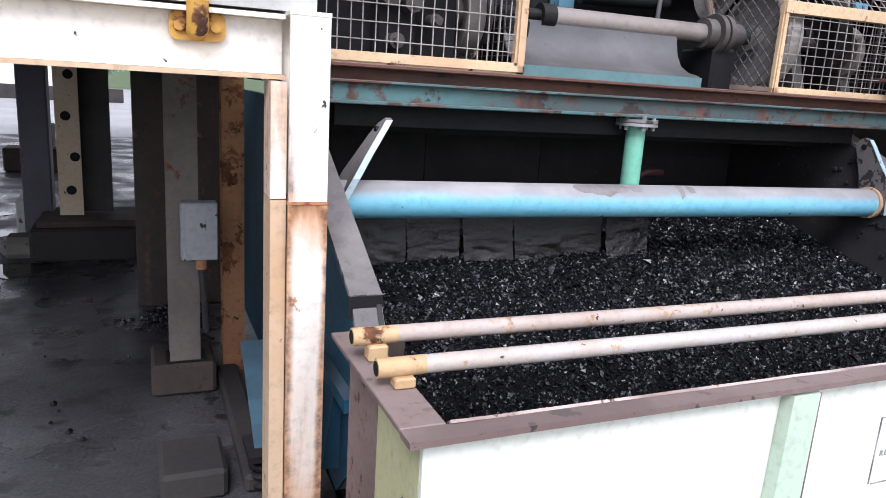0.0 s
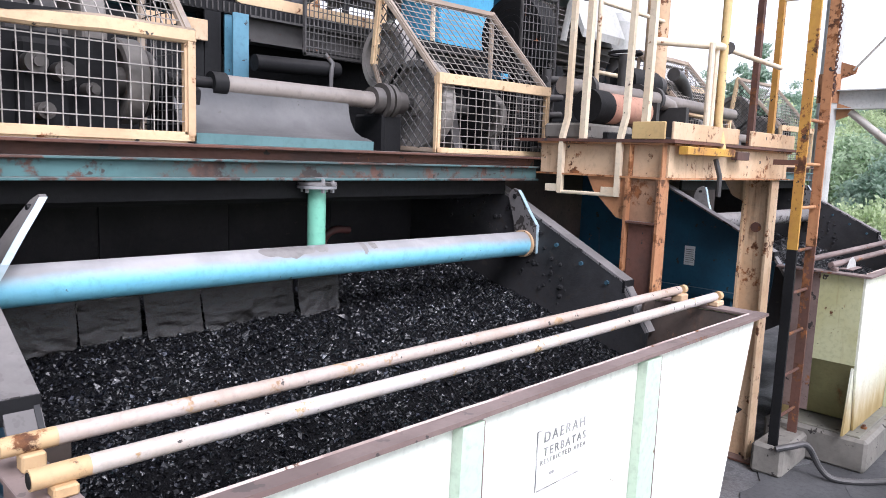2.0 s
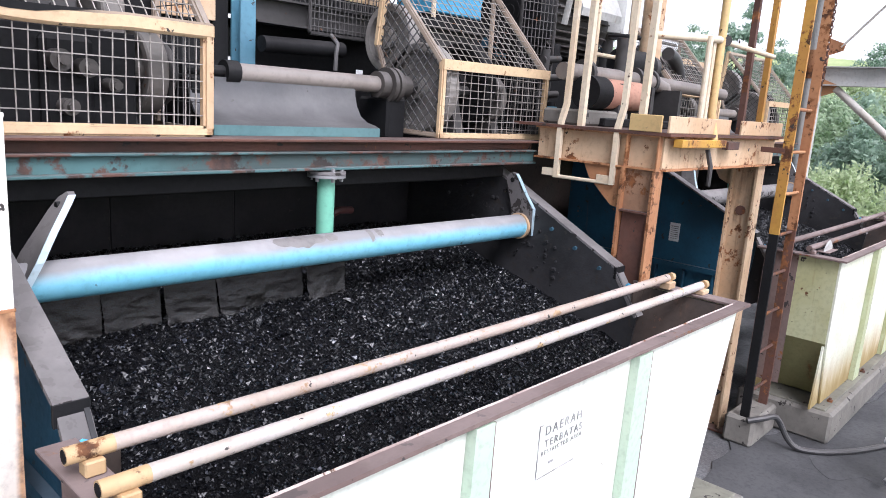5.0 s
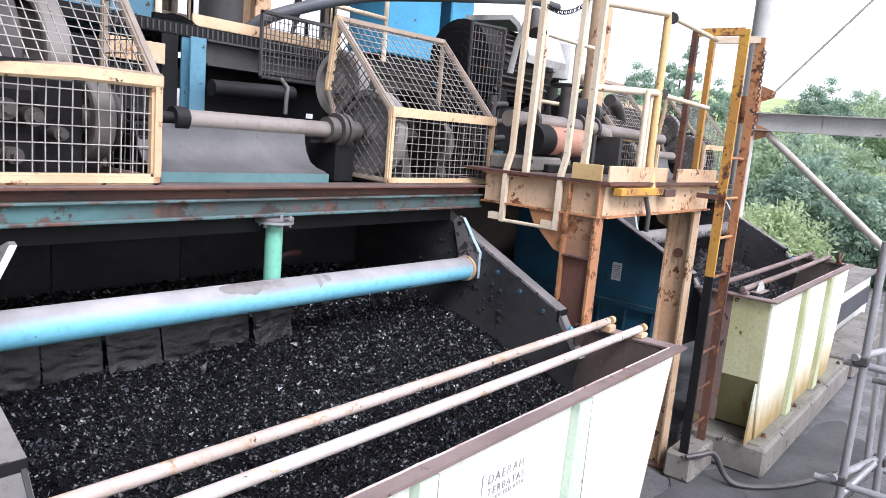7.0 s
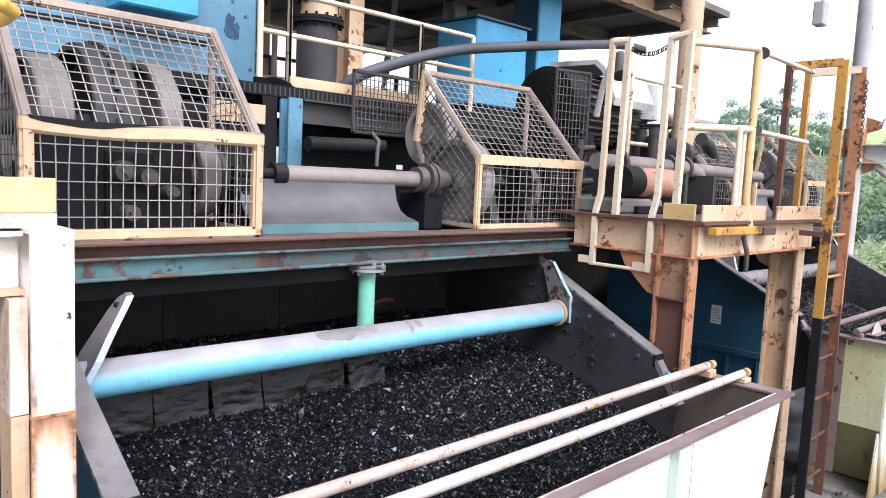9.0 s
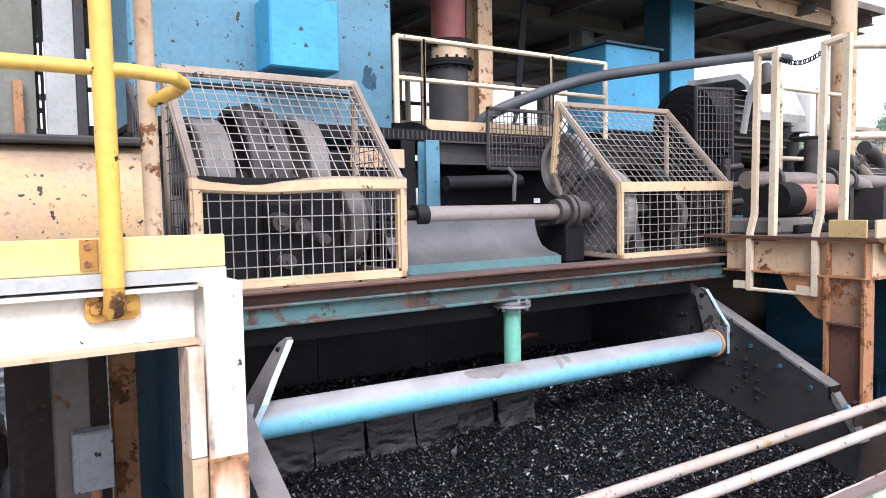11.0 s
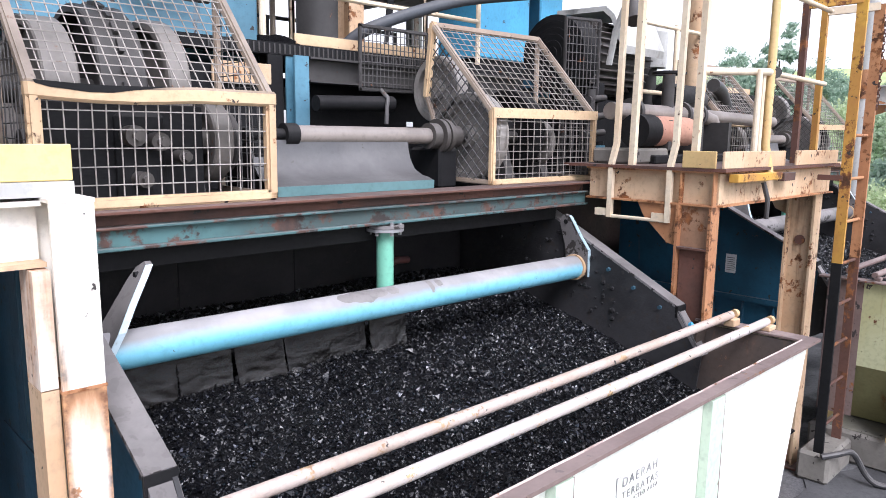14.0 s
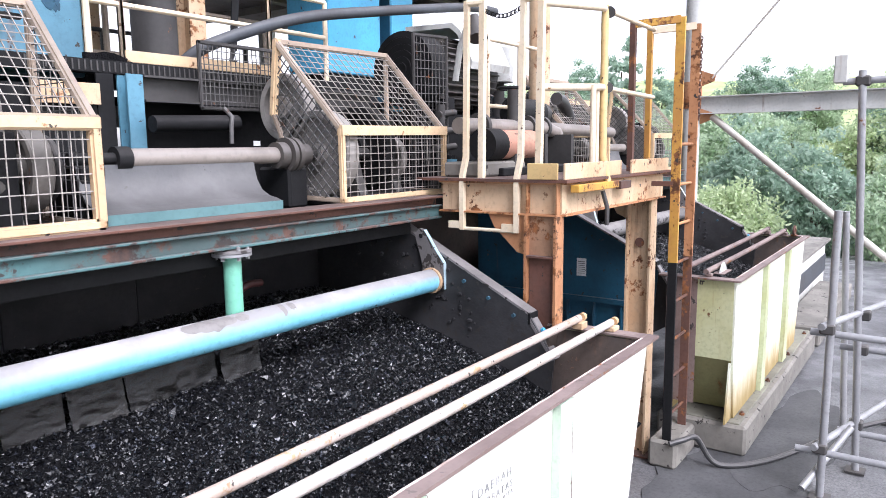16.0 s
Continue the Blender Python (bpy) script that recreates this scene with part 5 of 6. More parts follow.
part("mullion", box(0.60, 0.615, 6.615, 6.645, 4.11, 4.385), BLACK, t)
part("mullion", box(0.80, 0.887, 6.615, 6.645, 4.11, 4.385), BLACK, t)
for x0 in (0.19, 0.228, -0.10):
    part("slat", box(x0, x0 + 0.022, 6.66, 6.69, 3.11, 6.33), BLACK, t)
for z in (4.2, 4.5, 4.75, 5.0):
    part("lattice", box(0.19, 0.25, 6.665, 6.685, z, z + 0.04), BLACK, t)
steel_column(5.6, 10.5, 3.86, 6.33, 0.24, 0.2, RUST_TAN, "tan steel column far back on the upper level")
steel_column(8.4, 9.0, 3.86, 9.1, 0.3, 0.28, GREY_STEEL, "tall grey steel column of the building")
tagged(part("vent_pipe", rod([(7.38, 4.14, 3.126), (7.38, 4.14, 6.6)], 0.12, 20), RUST_TAN), "tan vertical pipe rising through the platform", "pipe")
steel_column(-4.0, 9.0, 0, 9.1, 0.3, 0.28, GREY_STEEL, "tall grey steel column of the building")
steel_column(12.0, 14.0, 0, 9.1, 0.3, 0.28, GREY_STEEL, "tall grey steel column of the building")
t = thing("blue_cabinet", (7.2, 6.9, 3.86), "bright blue steel cabinet on the upper level", "cabinet")
part("body", box(6.68, 7.72, 6.8, 7.55, 4.36, 5.48, bevel=0.015), BLUE, t)
part("stand", box(6.74, 7.68, 6.85, 7.5, 3.86, 4.36), BLACK, t)
part("lid", box(6.64, 7.76, 6.76, 7.6, 5.48, 5.51), BLUE_DARK, t)
t = thing("blue_duct", (8.2, 6.8, 3.86), "bright blue vertical duct", "duct")
part("duct", box(7.96, 8.47, 6.8, 7.3, 3.86, 6.33, bevel=0.015), BLUE, t)
# thin darker blue sheet paints the shade on the duct's left side
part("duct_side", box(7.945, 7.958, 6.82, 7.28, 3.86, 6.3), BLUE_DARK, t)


def railing(pts, heights, z0, r, m, label, post_every=None, group="railings", name="railing"):
    t = thing(name, (*pts[0], z0), label, "railing", group)
    for h in heights:
        part("rail", rod([(x, y, z0 + h) for x, y in pts], r, 8), m, t)
    for (xa, ya), (xb, yb) in zip(pts, pts[1:]):
        d = math.hypot(xb - xa, yb - ya)
        k = max(1, round(d / (post_every or 1.3)))
        for i in range(k + 1):
            x, y = xa + (xb - xa) * i / k, ya + (yb - ya) * i / k
            part("post", rod([(x, y, z0), (x, y, z0 + max(heights))], r * 1.15, 8), m, t)
    return t


railing([(2.68, 5.3), (2.94, 5.3), (4.375, 5.3), (5.09, 5.3)], (0.42, 0.755), 4.046, 0.022, RAIL_CREAM, "cream walkway railing behind the drives", 1.5)
railing([(3.2, 7.9), (6.6, 7.9)], (0.6, 1.2), 3.86, 0.03, TAN, "tan railing on the upper level", 1.1)
railing([(3.0, 10.0), (8.0, 10.0)], (0.6, 1.2), 3.86, 0.03, MACHINE, "dark railing far back on the upper level", 0.9)
railing([(-3.0, 7.2), (0.6, 7.2)], (0.5, 1.0, 1.5), 3.4, 0.03, GREY_STEEL, "grey railing behind the orange casing", 0.6)
t = thing("hanging_strap", (5.3, 6.9, 4.4), "dark bent strap hanging from the upper steelwork", "strap")
part("strap", bar(bmesh.new(), (5.45, 6.9, 6.3), (5.25, 6.9, 4.5), 0.09, 0.02, (0, 1, 0)), BLACK, t)
part("hook", rod([(5.25, 6.9, 4.5), (5.2, 6.88, 4.38), (5.28, 6.86, 4.34)], 0.03, 8), BLACK, t)
pts = eased([(3.50, 5.36, 4.10), (3.66, 5.24, 4.24), (4.176, 5.10, 4.449), (4.762, 5.10, 4.611), (5.553, 5.10, 4.759), (6.329, 5.10, 4.895), (7.352, 5.05, 5.057), (7.9, 5.05, 5.08)])
tagged(part("process_hose", rod(pts, 0.052, 14), HOSE), "thick dark grey hose sweeping over the drives", "hose")
for k, (y, z, h) in enumerate(((6.3, 6.205, 0.24), (8.2, 6.205, 0.24), (10.5, 6.175, 0.3))):
    tagged(part("roof_beam", ibeam((-6, y, z), (12, y, z), h, 0.2), STEELWORK if k else RUST_TAN), "rusty steel floor beam of the top level", "beam", "floor beams")
for k in range(7):
    tagged(part("floor_joist", ibeam((2.2 + 1.6 * k, 6.0, 6.245), (2.2 + 1.6 * k, 14, 6.245), 0.16, 0.12), STEELWORK), "dusty brown steel joist of the top level", "beam", "floor joists")

# ---- platform with white beam, yellow rail and orange casing ----
PLACE = Matrix.Translation((-0.03, -0.1, 0))
t = thing("white_platform_frame", (0.55, 3.1, 0), "cream-white steel platform frame with rust-stained leg", "platform")
part("leg_upper", ibeam((0.58, 3.20, 2.412), (0.58, 3.20, 3.10), 0.20, 0.15, 0.018, 0.02, up=(0, 1, 0)), WHITE_STEEL, t)
part("leg_cap", box(0.503, 0.657, 3.098, 3.302, 3.10, 3.115), WHITE_STEEL, t)
part("leg_lower", ibeam((0.58, 3.20, 0.76), (0.58, 3.20, 2.40), 0.204, 0.154, 0.02, 0.02, up=(0, 1, 0)), RUST_RUN, t, "leg section streaked with orange rust")
part("leg_side", box(0.44, 0.50, 3.125, 3.29, 2.42, 2.86), WHITE_RUSTED, t)
part("leg_side", box(0.44, 0.50, 3.125, 3.29, 0.76, 2.415), RUST_TAN, t, "rust-washed side plate")
part("splice_plate", box(0.500, 0.66, 3.095, 3.305, 2.40, 2.412), RUST_ORANGE, t)
part("beam_web", box(-4.0, 0.50, 3.25, 3.264, 2.885, 3.085), WHITE_STEEL, t)
part("beam_top_flange", box(-4.0, 0.503, 3.19, 3.33, 3.086, 3.104), WHITE_STEEL, t)
part("beam_bottom_flange", box(-4.0, 0.503, 3.17, 3.35, 2.866, 2.884), RUST_TAN, t)
bm = bmesh.new()
prism(bm, [(0.503, 2.86), (0.43, 2.866), (0.503, 2.78)], 3.2, 3.3, "y")
part("haunch", bm, WHITE_RUSTED, t)
part("deck_strip", box(-4.0, 0.62, 3.19, 4.0, 3.116, 3.170), GREY_STEEL, t, "pale deck edge strip")
part("toe_board", box(-4.0, 0.625, 3.215, 3.232, 3.172, 3.305, bevel=0.004), YELLOW_PALE, t, "yellow toe board")
part("splice", box(0.085, 0.145, 3.205, 3.2145, 3.185, 3.30), YELLOW_WORN, t)
bm = bmesh.new()
for z in (3.21, 3.275):
    bolt(bm, (0.11, 3.205, z), (0, -1, 0), 0.012, 0.01)
part("bolts", bm, RUST_ORANGE, t)
t = thing("yellow_handrail", (0.18, 3.2, 3.0), "bright yellow tubular handrail with a bolted foot plate", "handrail")
fp = part("foot_plate", prism(bmesh.new(), [(0.095, 3.005), (0.115, 2.985), (0.265, 2.985), (0.29, 3.005), (0.29, 3.07), (0.27, 3.09), (0.115, 3.09), (0.095, 3.07)], 3.222, 3.238, "y"), YELLOW_WORN, t, "ochre bolted foot plate")
part("neck", rod([(0.19, 3.245, 3.02), (0.19, 3.18, 3.03), (0.19, 3.165, 3.07), (0.19, 3.165, 3.12)], 0.038, 16), YELLOW_WORN, t)
for x in (0.13, 0.255):
    part("bolt", rod([(x, 3.222, 3.035), (x, 3.205, 3.035)], 0.02, 6), YELLOW_WORN, fp)
part("post", rod([(0.19, 3.165, 3.12), (0.18, 3.165, 4.9)], 0.040, 18), YELLOW, t)
part("mid_rail", rod([(-4.0, 3.17, 3.93), (0.30, 3.17, 3.93), (0.44, 3.2, 3.925), (0.50, 3.28, 3.915), (0.49, 3.36, 3.90), (0.40, 3.52, 3.86)], 0.028, 14), YELLOW, t)
part("top_rail", rod([(-4.0, 3.17, 4.62), (0.30, 3.17, 4.62), (0.44, 3.2, 4.615), (0.50, 3.28, 4.61), (0.49, 3.36, 4.60), (0.40, 3.52, 4.58)], 0.028, 14), YELLOW, t)
part("back_post", rod([(0.41, 3.5, 3.17), (0.40, 3.52, 4.6)], 0.038, 14), RUST_TAN, t, "worn cream back post")
PLACE = Matrix()
t = thing("orange_casing", (-0.3, 4.3, 3.17), "faded orange round casing with a grimy dark lid", "casing")
part("drum", rod([(-1.6, 4.25, 3.40), (0.50, 4.25, 3.40)], 0.36, 44), ORANGE, t)
part("lid", box(-1.6, 0.49, 4.0, 4.5, 3.735, 3.775, bevel=0.01), MACHINE, t, "dark grimy lid")
for x in (-0.4, 0.02, 0.40):
    part("lid_bolt", rod([(x, 4.03, 3.775), (x, 4.03, 3.80)], 0.022, 8), BLACK, t)
part("end_ring", rod([(0.501, 4.25, 3.40), (0.515, 4.25, 3.40)], 0.345, 44), BLACK, t)
part("cradle", box(-1.5, 0.3, 3.95, 4.55, 3.0, 3.2), BLACK, t)
t = thing("belt_shroud", (0.6, 4.4, 3.0), "dark mesh and rubber shroud beside the guard", "shroud")
part("mesh", wires((0.52, 4.0, 3.0), (0.02, 0.75, 0), (0, 0, 1.15), 9, 13, 0.0045), WIRE_DARK, t)
frame_bars(t, [((0.52, 4.0, 3.0), (0.52, 4.0, 3.6)), ((0.52, 4.0, 3.6), (0.54, 4.75, 4.15)), ((0.54, 4.75, 3.0), (0.54, 4.75, 4.15))], 0.035, MACHINE)
part("rubber_skirt", rod([(0.575, 4.1, 3.0), (0.57, 4.2, 3.45), (0.565, 4.4, 3.8)], 0.03, 10), CABLE, t)
part("foot", box(0.47, 0.60, 3.98, 4.78, 2.93, 3.0), BLACK, t)

# ---- under the platform: a raised floor ----
FLOOR = 0.758
# floor colour holds the shade under the plant as well as coal dust
tagged(part("plant_floor", box(-9.0, 0.86, 2.85, 24.0, 0.0, FLOOR - 0.004, bevel=0.01), ground_material("coal_dusted_shaded_floor", (0.13, 0.128, 0.136), (0.05, 0.049, 0.053), (0.03, 0.03, 0.031), (0.22, 0.7))), "floor slab dark with coal dust and painted shade", "floor", kind="structure")
# added cover that blocks sky light from the lower level
tagged(part("floor_over", box(-9.0, 0.45, 4.75, 16.0, 3.02, 3.10), BLACK), "dark steel floor added to shade the lower level", "floor", kind="structure")
EYE = Vector((-0.03, 0.288, 2.886))
PLACE = Matrix.Translation(EYE) @ Matrix.Scale(0.737, 4) @ Matrix.Translation(-EYE)
t = thing("grey_post", (0.25, 6.85, 0.30), "dark grey steel post with a grey junction box", "post")
part("shaft", ibeam((0.26, 6.85, 0.32), (0.26, 6.85, 3.7), 0.28, 0.26, 0.02, 0.016, up=(0, 1, 0)), STEELWORK, t)
part("base_plate", box(0.10, 0.44, 6.70, 7.0, 0.301, 0.32), BLACK, t)
jb = part("junction_box", box(0.235, 0.535, 6.52, 6.68, 1.29, 1.79, bevel=0.012), GREY_BOX, t, "grey enclosure with a rounded lid")
part("lid", box(0.27, 0.53, 6.505, 6.519, 1.30, 1.78, bevel=0.005), GREY_BOX, jb)
part("gland", rod([(0.40, 6.6, 1.29), (0.40, 6.6, 1.2)], 0.045, 12), RUST_ORANGE, jb)
part("conduit", rod([(0.40, 6.6, 1.2), (0.42, 6.62, 1.0), (0.44, 6.66, 0.6)], 0.03, 10), MACHINE, jb)
tagged(part("post_plinth", box(-0.03, 0.52, 6.66, 7.25, 0, 0.30, bevel=0.03), PLINTH_BROWN), "brown stained concrete block under the post", "plinth")
tagged(part("orange_post", ibeam((0.72, 7.15, 0), (0.72, 7.15, 3.75), 0.2, 0.2, 0.02, 0.016, up=(0, 1, 0)), RUST_ORANGE), "orange rusted steel post", "post")
tagged(part("concrete_block", box(0.0, 0.44, 4.9, 5.45, 0, 0.22, bevel=0.03), BLOCK_DARK), "low dark concrete block on the ground", "block")
tagged(part("kerb", box(0.55, 0.75, 4.9, 7.0, 0, 0.14, bevel=0.03), BLOCK_DARK), "dark concrete kerb below the screen", "kerb")
t = thing("under_panel", (1.02, 7.0, 0.2), "dark blue panel wall below the deck", "panel")
for k in range(3):
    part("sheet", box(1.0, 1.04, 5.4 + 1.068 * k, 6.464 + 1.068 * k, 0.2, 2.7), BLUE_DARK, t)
t = thing("rear_panel", (0.37, 9.45, 0), "brown rusted sheet panel behind the posts", "panel")
for x0, x1 in ((-0.15, 0.372), (0.376, 0.9)):
    part("sheet", box(x0, x1, 9.4, 9.5, 0.0, 3.6, bevel=0.01), STAINED, t)
t = thing("far_column", (-1.0, 12.6, 0.5), "cream steel column with bolt holes on a timber packer", "column", "steel columns")
part("front_flange", box(-1.22, -0.90, 12.2, 12.24, 0.62, 5.9), RAIL_CREAM, t)
part("web", box(-1.07, -1.04, 12.24, 12.7, 0.62, 5.9), MACHINE, t)
part("rear_flange", box(-0.95, -0.5, 12.5, 12.56, 0.62, 5.9), MACHINE, t)
for k, (x, z) in enumerate(((-1.05, 1.0), (-0.98, 1.5), (-1.08, 2.1), (-1.02, 2.7))):
    part("hole", rod([(x, 12.196, z), (x, 12.2, z)], 0.07, 12), BLACK, t)
tagged(part("timber_packer", box(-1.5, -0.15, 11.85, 13.0, 0.50, 0.60, bevel=0.01), PLINTH_BROWN), "old timber packer under the column", "timber")
tagged(part("column_plinth", box(-1.6, -0.1, 11.75, 13.1, 0, 0.50, bevel=0.04), BLOCK_DARK), "dark concrete plinth under the far column", "plinth")
tagged(part("steel_post", box(-1.75, -1.35, 12.6, 13.0, 0, 4.0, bevel=0.02), POST_DARK), "dark violet-grey steel post beside the far column", "post")
for k, (x, z) in enumerate(((-3.4, 0), (-2.7, 0), (-2.9, 0.62))):
    tagged(part("stacked_block", box(x, x + 0.66, 21.6, 22.4, z, z + 0.61, bevel=0.03), PLINTH_BROWN), "dark concrete block in a stack", "block", "stacked blocks")
tagged(part("rubble", box(-2.0, -1.5, 12.0, 12.5, 0, 0.32, bevel=0.08), CONCRETE), "pale lump of broken concrete", "rubble")
tagged(part("small_pedestal", box(-1.95, -1.4, 13.2, 13.8, 0, 0.7, bevel=0.03), GREY_STEEL), "small grey pedestal on the dark floor", "pedestal")
PLACE = Matrix()
t = thing("spring_support", (0.55, 3.9, 0.758), "faded blue stepped bracket on a coil spring", "spring support")
for k in range(4):
    y, z = 3.70 + 0.13 * k, 0.99 + 0.085 * k
    part("step_plate", prism(bmesh.new(), [(y, z), (y + 0.2, z + 0.13), (y + 0.2, z + 0.11), (y, z - 0.02)], 0.45, 0.62), BRACKET_BLUE, t)
part("side_web", prism(bmesh.new(), [(3.66, 0.95), (3.66, 1.02), (4.3, 1.38), (4.3, 1.0)], 0.621, 0.64), BLUE_DARK, t)
part("cross_arm", box(0.64, 0.77, 3.9, 4.3, 1.12, 1.30, bevel=0.01), BLUE_DARK, t)
part("spring", rod([(0.52 + 0.08 * math.cos(a), 3.74 + 0.08 * math.sin(a), 0.77 + 0.20 * a / (2 * math.pi * 4)) for a in (2 * math.pi * 4 * q / 80 for q in range(81))], 0.018, 8), BLACK, t)
part("seat", box(0.41, 0.64, 3.62, 3.88, 0.965, 1.0), BLACK, t)
rng = np.random.default_rng(5)
n = 380
cx = np.where(rng.random(n) < 0.75, 0.10 + 0.10 * rng.normal(0, 1, n), -3 + 3.6 * rng.random(n))
cy = np.where(cx > -0.3, 6.6 + 0.13 * rng.normal(0, 1, n), 3.6 + 5 * rng.random(n))
bm = bmesh.new()
for a, c in zip(cx, cy):
    heap = 0.12 * max(0.0, 1 - math.hypot(a - 0.10, c - 6.6) / 0.25)
    bmesh.ops.create_icosphere(bm, subdivisions=1, radius=0.008 + 0.016 * rng.random() ** 2, matrix=Matrix.Translation((a, c, 0.765 + heap * rng.random())))
tagged(part("coal_crumbs", bm, COAL), "loose coal crumbs on the dark floor", "coal", kind="stuff")


WATER = surface("standing_water", (0.02, 0.02, 0.021), (0.015, 0.015, 0.016), rough=0.04, bump=0.0)
for cx, cy, rx, ry in ((-1.25, 8.5, 0.32, 0.30), (-1.9, 10.3, 0.40, 0.22), (-2.3, 11.6, 0.55, 0.25)):
    bm = bmesh.new()
    ring = [(cx + rx * math.cos(a) * (1 + 0.5 * noise.noise((a, cx, 1.0))), cy + ry * math.sin(a) * (1 + 0.5 * noise.noise((a, cy, 7.0)))) for a in (2 * math.pi * q / 28 for q in range(28))]
    tagged(part("puddle", prism(bm, ring, 0.752, 0.760, "z"), WATER), "shallow puddle on the dark floor", "puddle", "puddles")
t = thing("hanging_plate", (0.70, 4.3, 1.74), "dull blue steel plate hanging below the platform", "plate")
part("plate", box(0.645, 0.77, 4.30, 4.32, 1.74, 3.0, bevel=0.004), BRACKET_BLUE, t)
part("edge_angle", box(0.645, 0.66, 4.285, 4.299, 1.76, 3.0), BRACKET_BLUE, t)
# the open yard behind the building, its pale colour standing in for sunlight
tagged(part("yard_back", box(-40, 3, 24.01, 70, -0.4, 0.752), surface("sunlit_wet_concrete", (0.42, 0.42, 0.42), (0.34, 0.34, 0.35), rough=0.5, size=0.3, bump=0.0)), "wet concrete yard behind the plant, paled to stand for sunlight", "ground", kind="structure")
tagged(part("yard_wall", box(-30, -1, 45, 45.4, 0.752, 1.5, bevel=0.03), BLOCK_DARK), "low dark wall across the back yard", "wall", kind="structure")
t = thing("back_shed", (-9, 58, 0.752), "pale shed beyond the back yard", "shed")
part("wall", box(-14, -4.5, 56, 60, 0.752, 4.0), SHED, t)
part("roof_slab", box(-14.3, -4.2, 55.7, 60.3, 4.001, 4.2, bevel=0.02), CONCRETE, t)


# ---- side platform with rails and ladder ----
t = thing("side_platform", (6.2, 3.4, 0), "rust-washed steel platform on two columns", "platform")


def h_column(x0, x1, y0, y1, z0, z1, m_edge, m_web, t):
    c = part("column", box(x0, x1, y0, y0 + 0.022, z0, z1), m_edge, t, "rusted H column")
    part("rear_flange", box(x0, x1, y1 - 0.022, y1, z0, z1), m_edge, c)
    part("web", box((x0 + x1) / 2 - 0.012, (x0 + x1) / 2 + 0.012, y0 + 0.022, y1 - 0.022, z0, z1), m_web, c)
    return c


c1 = h_column(4.94, 5.08, 2.70, 2.99, 0.02, 2.83, RUST_ORANGE, COL_WEB, t)
part("stiffener", box(4.94, 5.0, 2.722, 2.968, 2.49, 2.505), BEAM_RUST, c1)
part("lower_web_patch", box(4.985, 4.997, 2.73, 2.96, 1.2, 2.485), BEAM_RUST, c1)
c2 = h_column(7.16, 7.34, 2.70, 2.97, 0.02, 2.83, RUST_TAN, RUST_TAN, t)
part("weld_patch", rod([(7.236, 2.84, 2.36), (7.22, 2.84, 2.36)], 0.05, 12), BEAM_RUST, c2)
for x in (4.94, 7.16):
    part("base_plate", box(x - 0.06, x + 0.22, 2.64, 3.06, 0, 0.02), BEAM_RUST, t)
# fascia channels
part("side_channel", box(5.03, 5.045, 2.71, 3.86, 2.845, 3.085), RUST_TAN, t, "cream fascia channel with rust stains")
part("side_flange_low", box(4.97, 5.045, 2.71, 3.86, 2.83, 2.844), RUST_ORANGE, t)
part("side_flange_top", box(4.97, 5.045, 2.71, 3.86, 3.086, 3.10), RUST_ORANGE, t)
part("front_channel", box(5.046, 7.5, 2.70, 2.715, 2.845, 3.085), RUST_TAN, t, "cream fascia channel with rust stains")
part("front_flange_low", box(5.046, 7.5, 2.66, 2.715, 2.83, 2.844), RUST_ORANGE, t)
part("front_flange_top", box(5.046, 7.5, 2.66, 2.715, 3.086, 3.10), RUST_ORANGE, t)
for y in (2.71, 2.98):
    part("fascia_stiffener", box(4.975, 5.029, y, y + 0.012, 2.845, 3.085), RUST_ORANGE, t)
part("deck_plate", box(4.96, 7.5, 2.62, 4.1, 3.101, 3.125), BEAM_RUST, t, "brown deck plate")
bm = bmesh.new()
prism(bm, [(2.99, 2.83), (3.36, 2.83), (3.30, 2.72), (3.08, 2.52), (2.99, 2.50)], 4.99, 5.01)
part("knee_plate", bm, RUST_ORANGE, t, "rusted triangular knee plate")
bm = bmesh.new()
prism(bm, [(2.97, 2.83), (3.2, 2.83), (3.1, 2.66), (2.97, 2.6)], 7.22, 7.24)
part("knee_plate", bm, RUST_TAN, t)
part("side_toe", box(4.955, 4.975, 2.70, 2.97, 3.126, 3.255, bevel=0.004), OCHRE, t, "worn ochre toe board")
part("front_toe", box(4.976, 6.15, 2.64, 2.66, 3.126, 3.255, bevel=0.004), RUST_TAN, t, "worn yellow toe board")
part("front_toe", box(6.38, 7.45, 2.63, 2.65, 3.126, 3.255, bevel=0.004), RUST_TAN, t)
part("under_bar", box(5.1, 5.95, 2.58, 2.655, 3.02, 3.082, bevel=0.004), YELLOW_WORN, t, "yellow bar end below the deck")
part("under_bar", box(6.05, 6.3, 2.60, 2.655, 3.0, 3.07, bevel=0.004), BEAM_RUST, t)
part("hook_bar", rod([(5.72, 2.64, 3.0), (5.73, 2.6, 2.86), (5.73, 2.6, 2.70)], 0.02, 8), MACHINE, t)
part("rear_kerb", box(5.1, 5.9, 3.5, 3.9, 3.126, 3.26, bevel=0.02), CONCRETE, t)

# rails
t = thing("platform_railing", (5.9, 2.7, 3.12), "cream tubular railing with chain across the gap", "railing", "railings")
for y, zt_, out in ((3.62, 4.60, 1), (3.08, 4.56, 1)):
    part("side_post", tube(bmesh.new(), [(4.985, y, 2.68), (4.985, y, 3.14), (5.03, y - 0.01, 3.30), (5.03, y - 0.03, zt_)], 0.030, 4), RAIL_CREAM, t, "flat cream post bolted outside the edge")
    part("post_foot", box(4.97, 5.03, y - 0.005, y + 0.14, 2.69, 2.75), RAIL_CREAM, t)
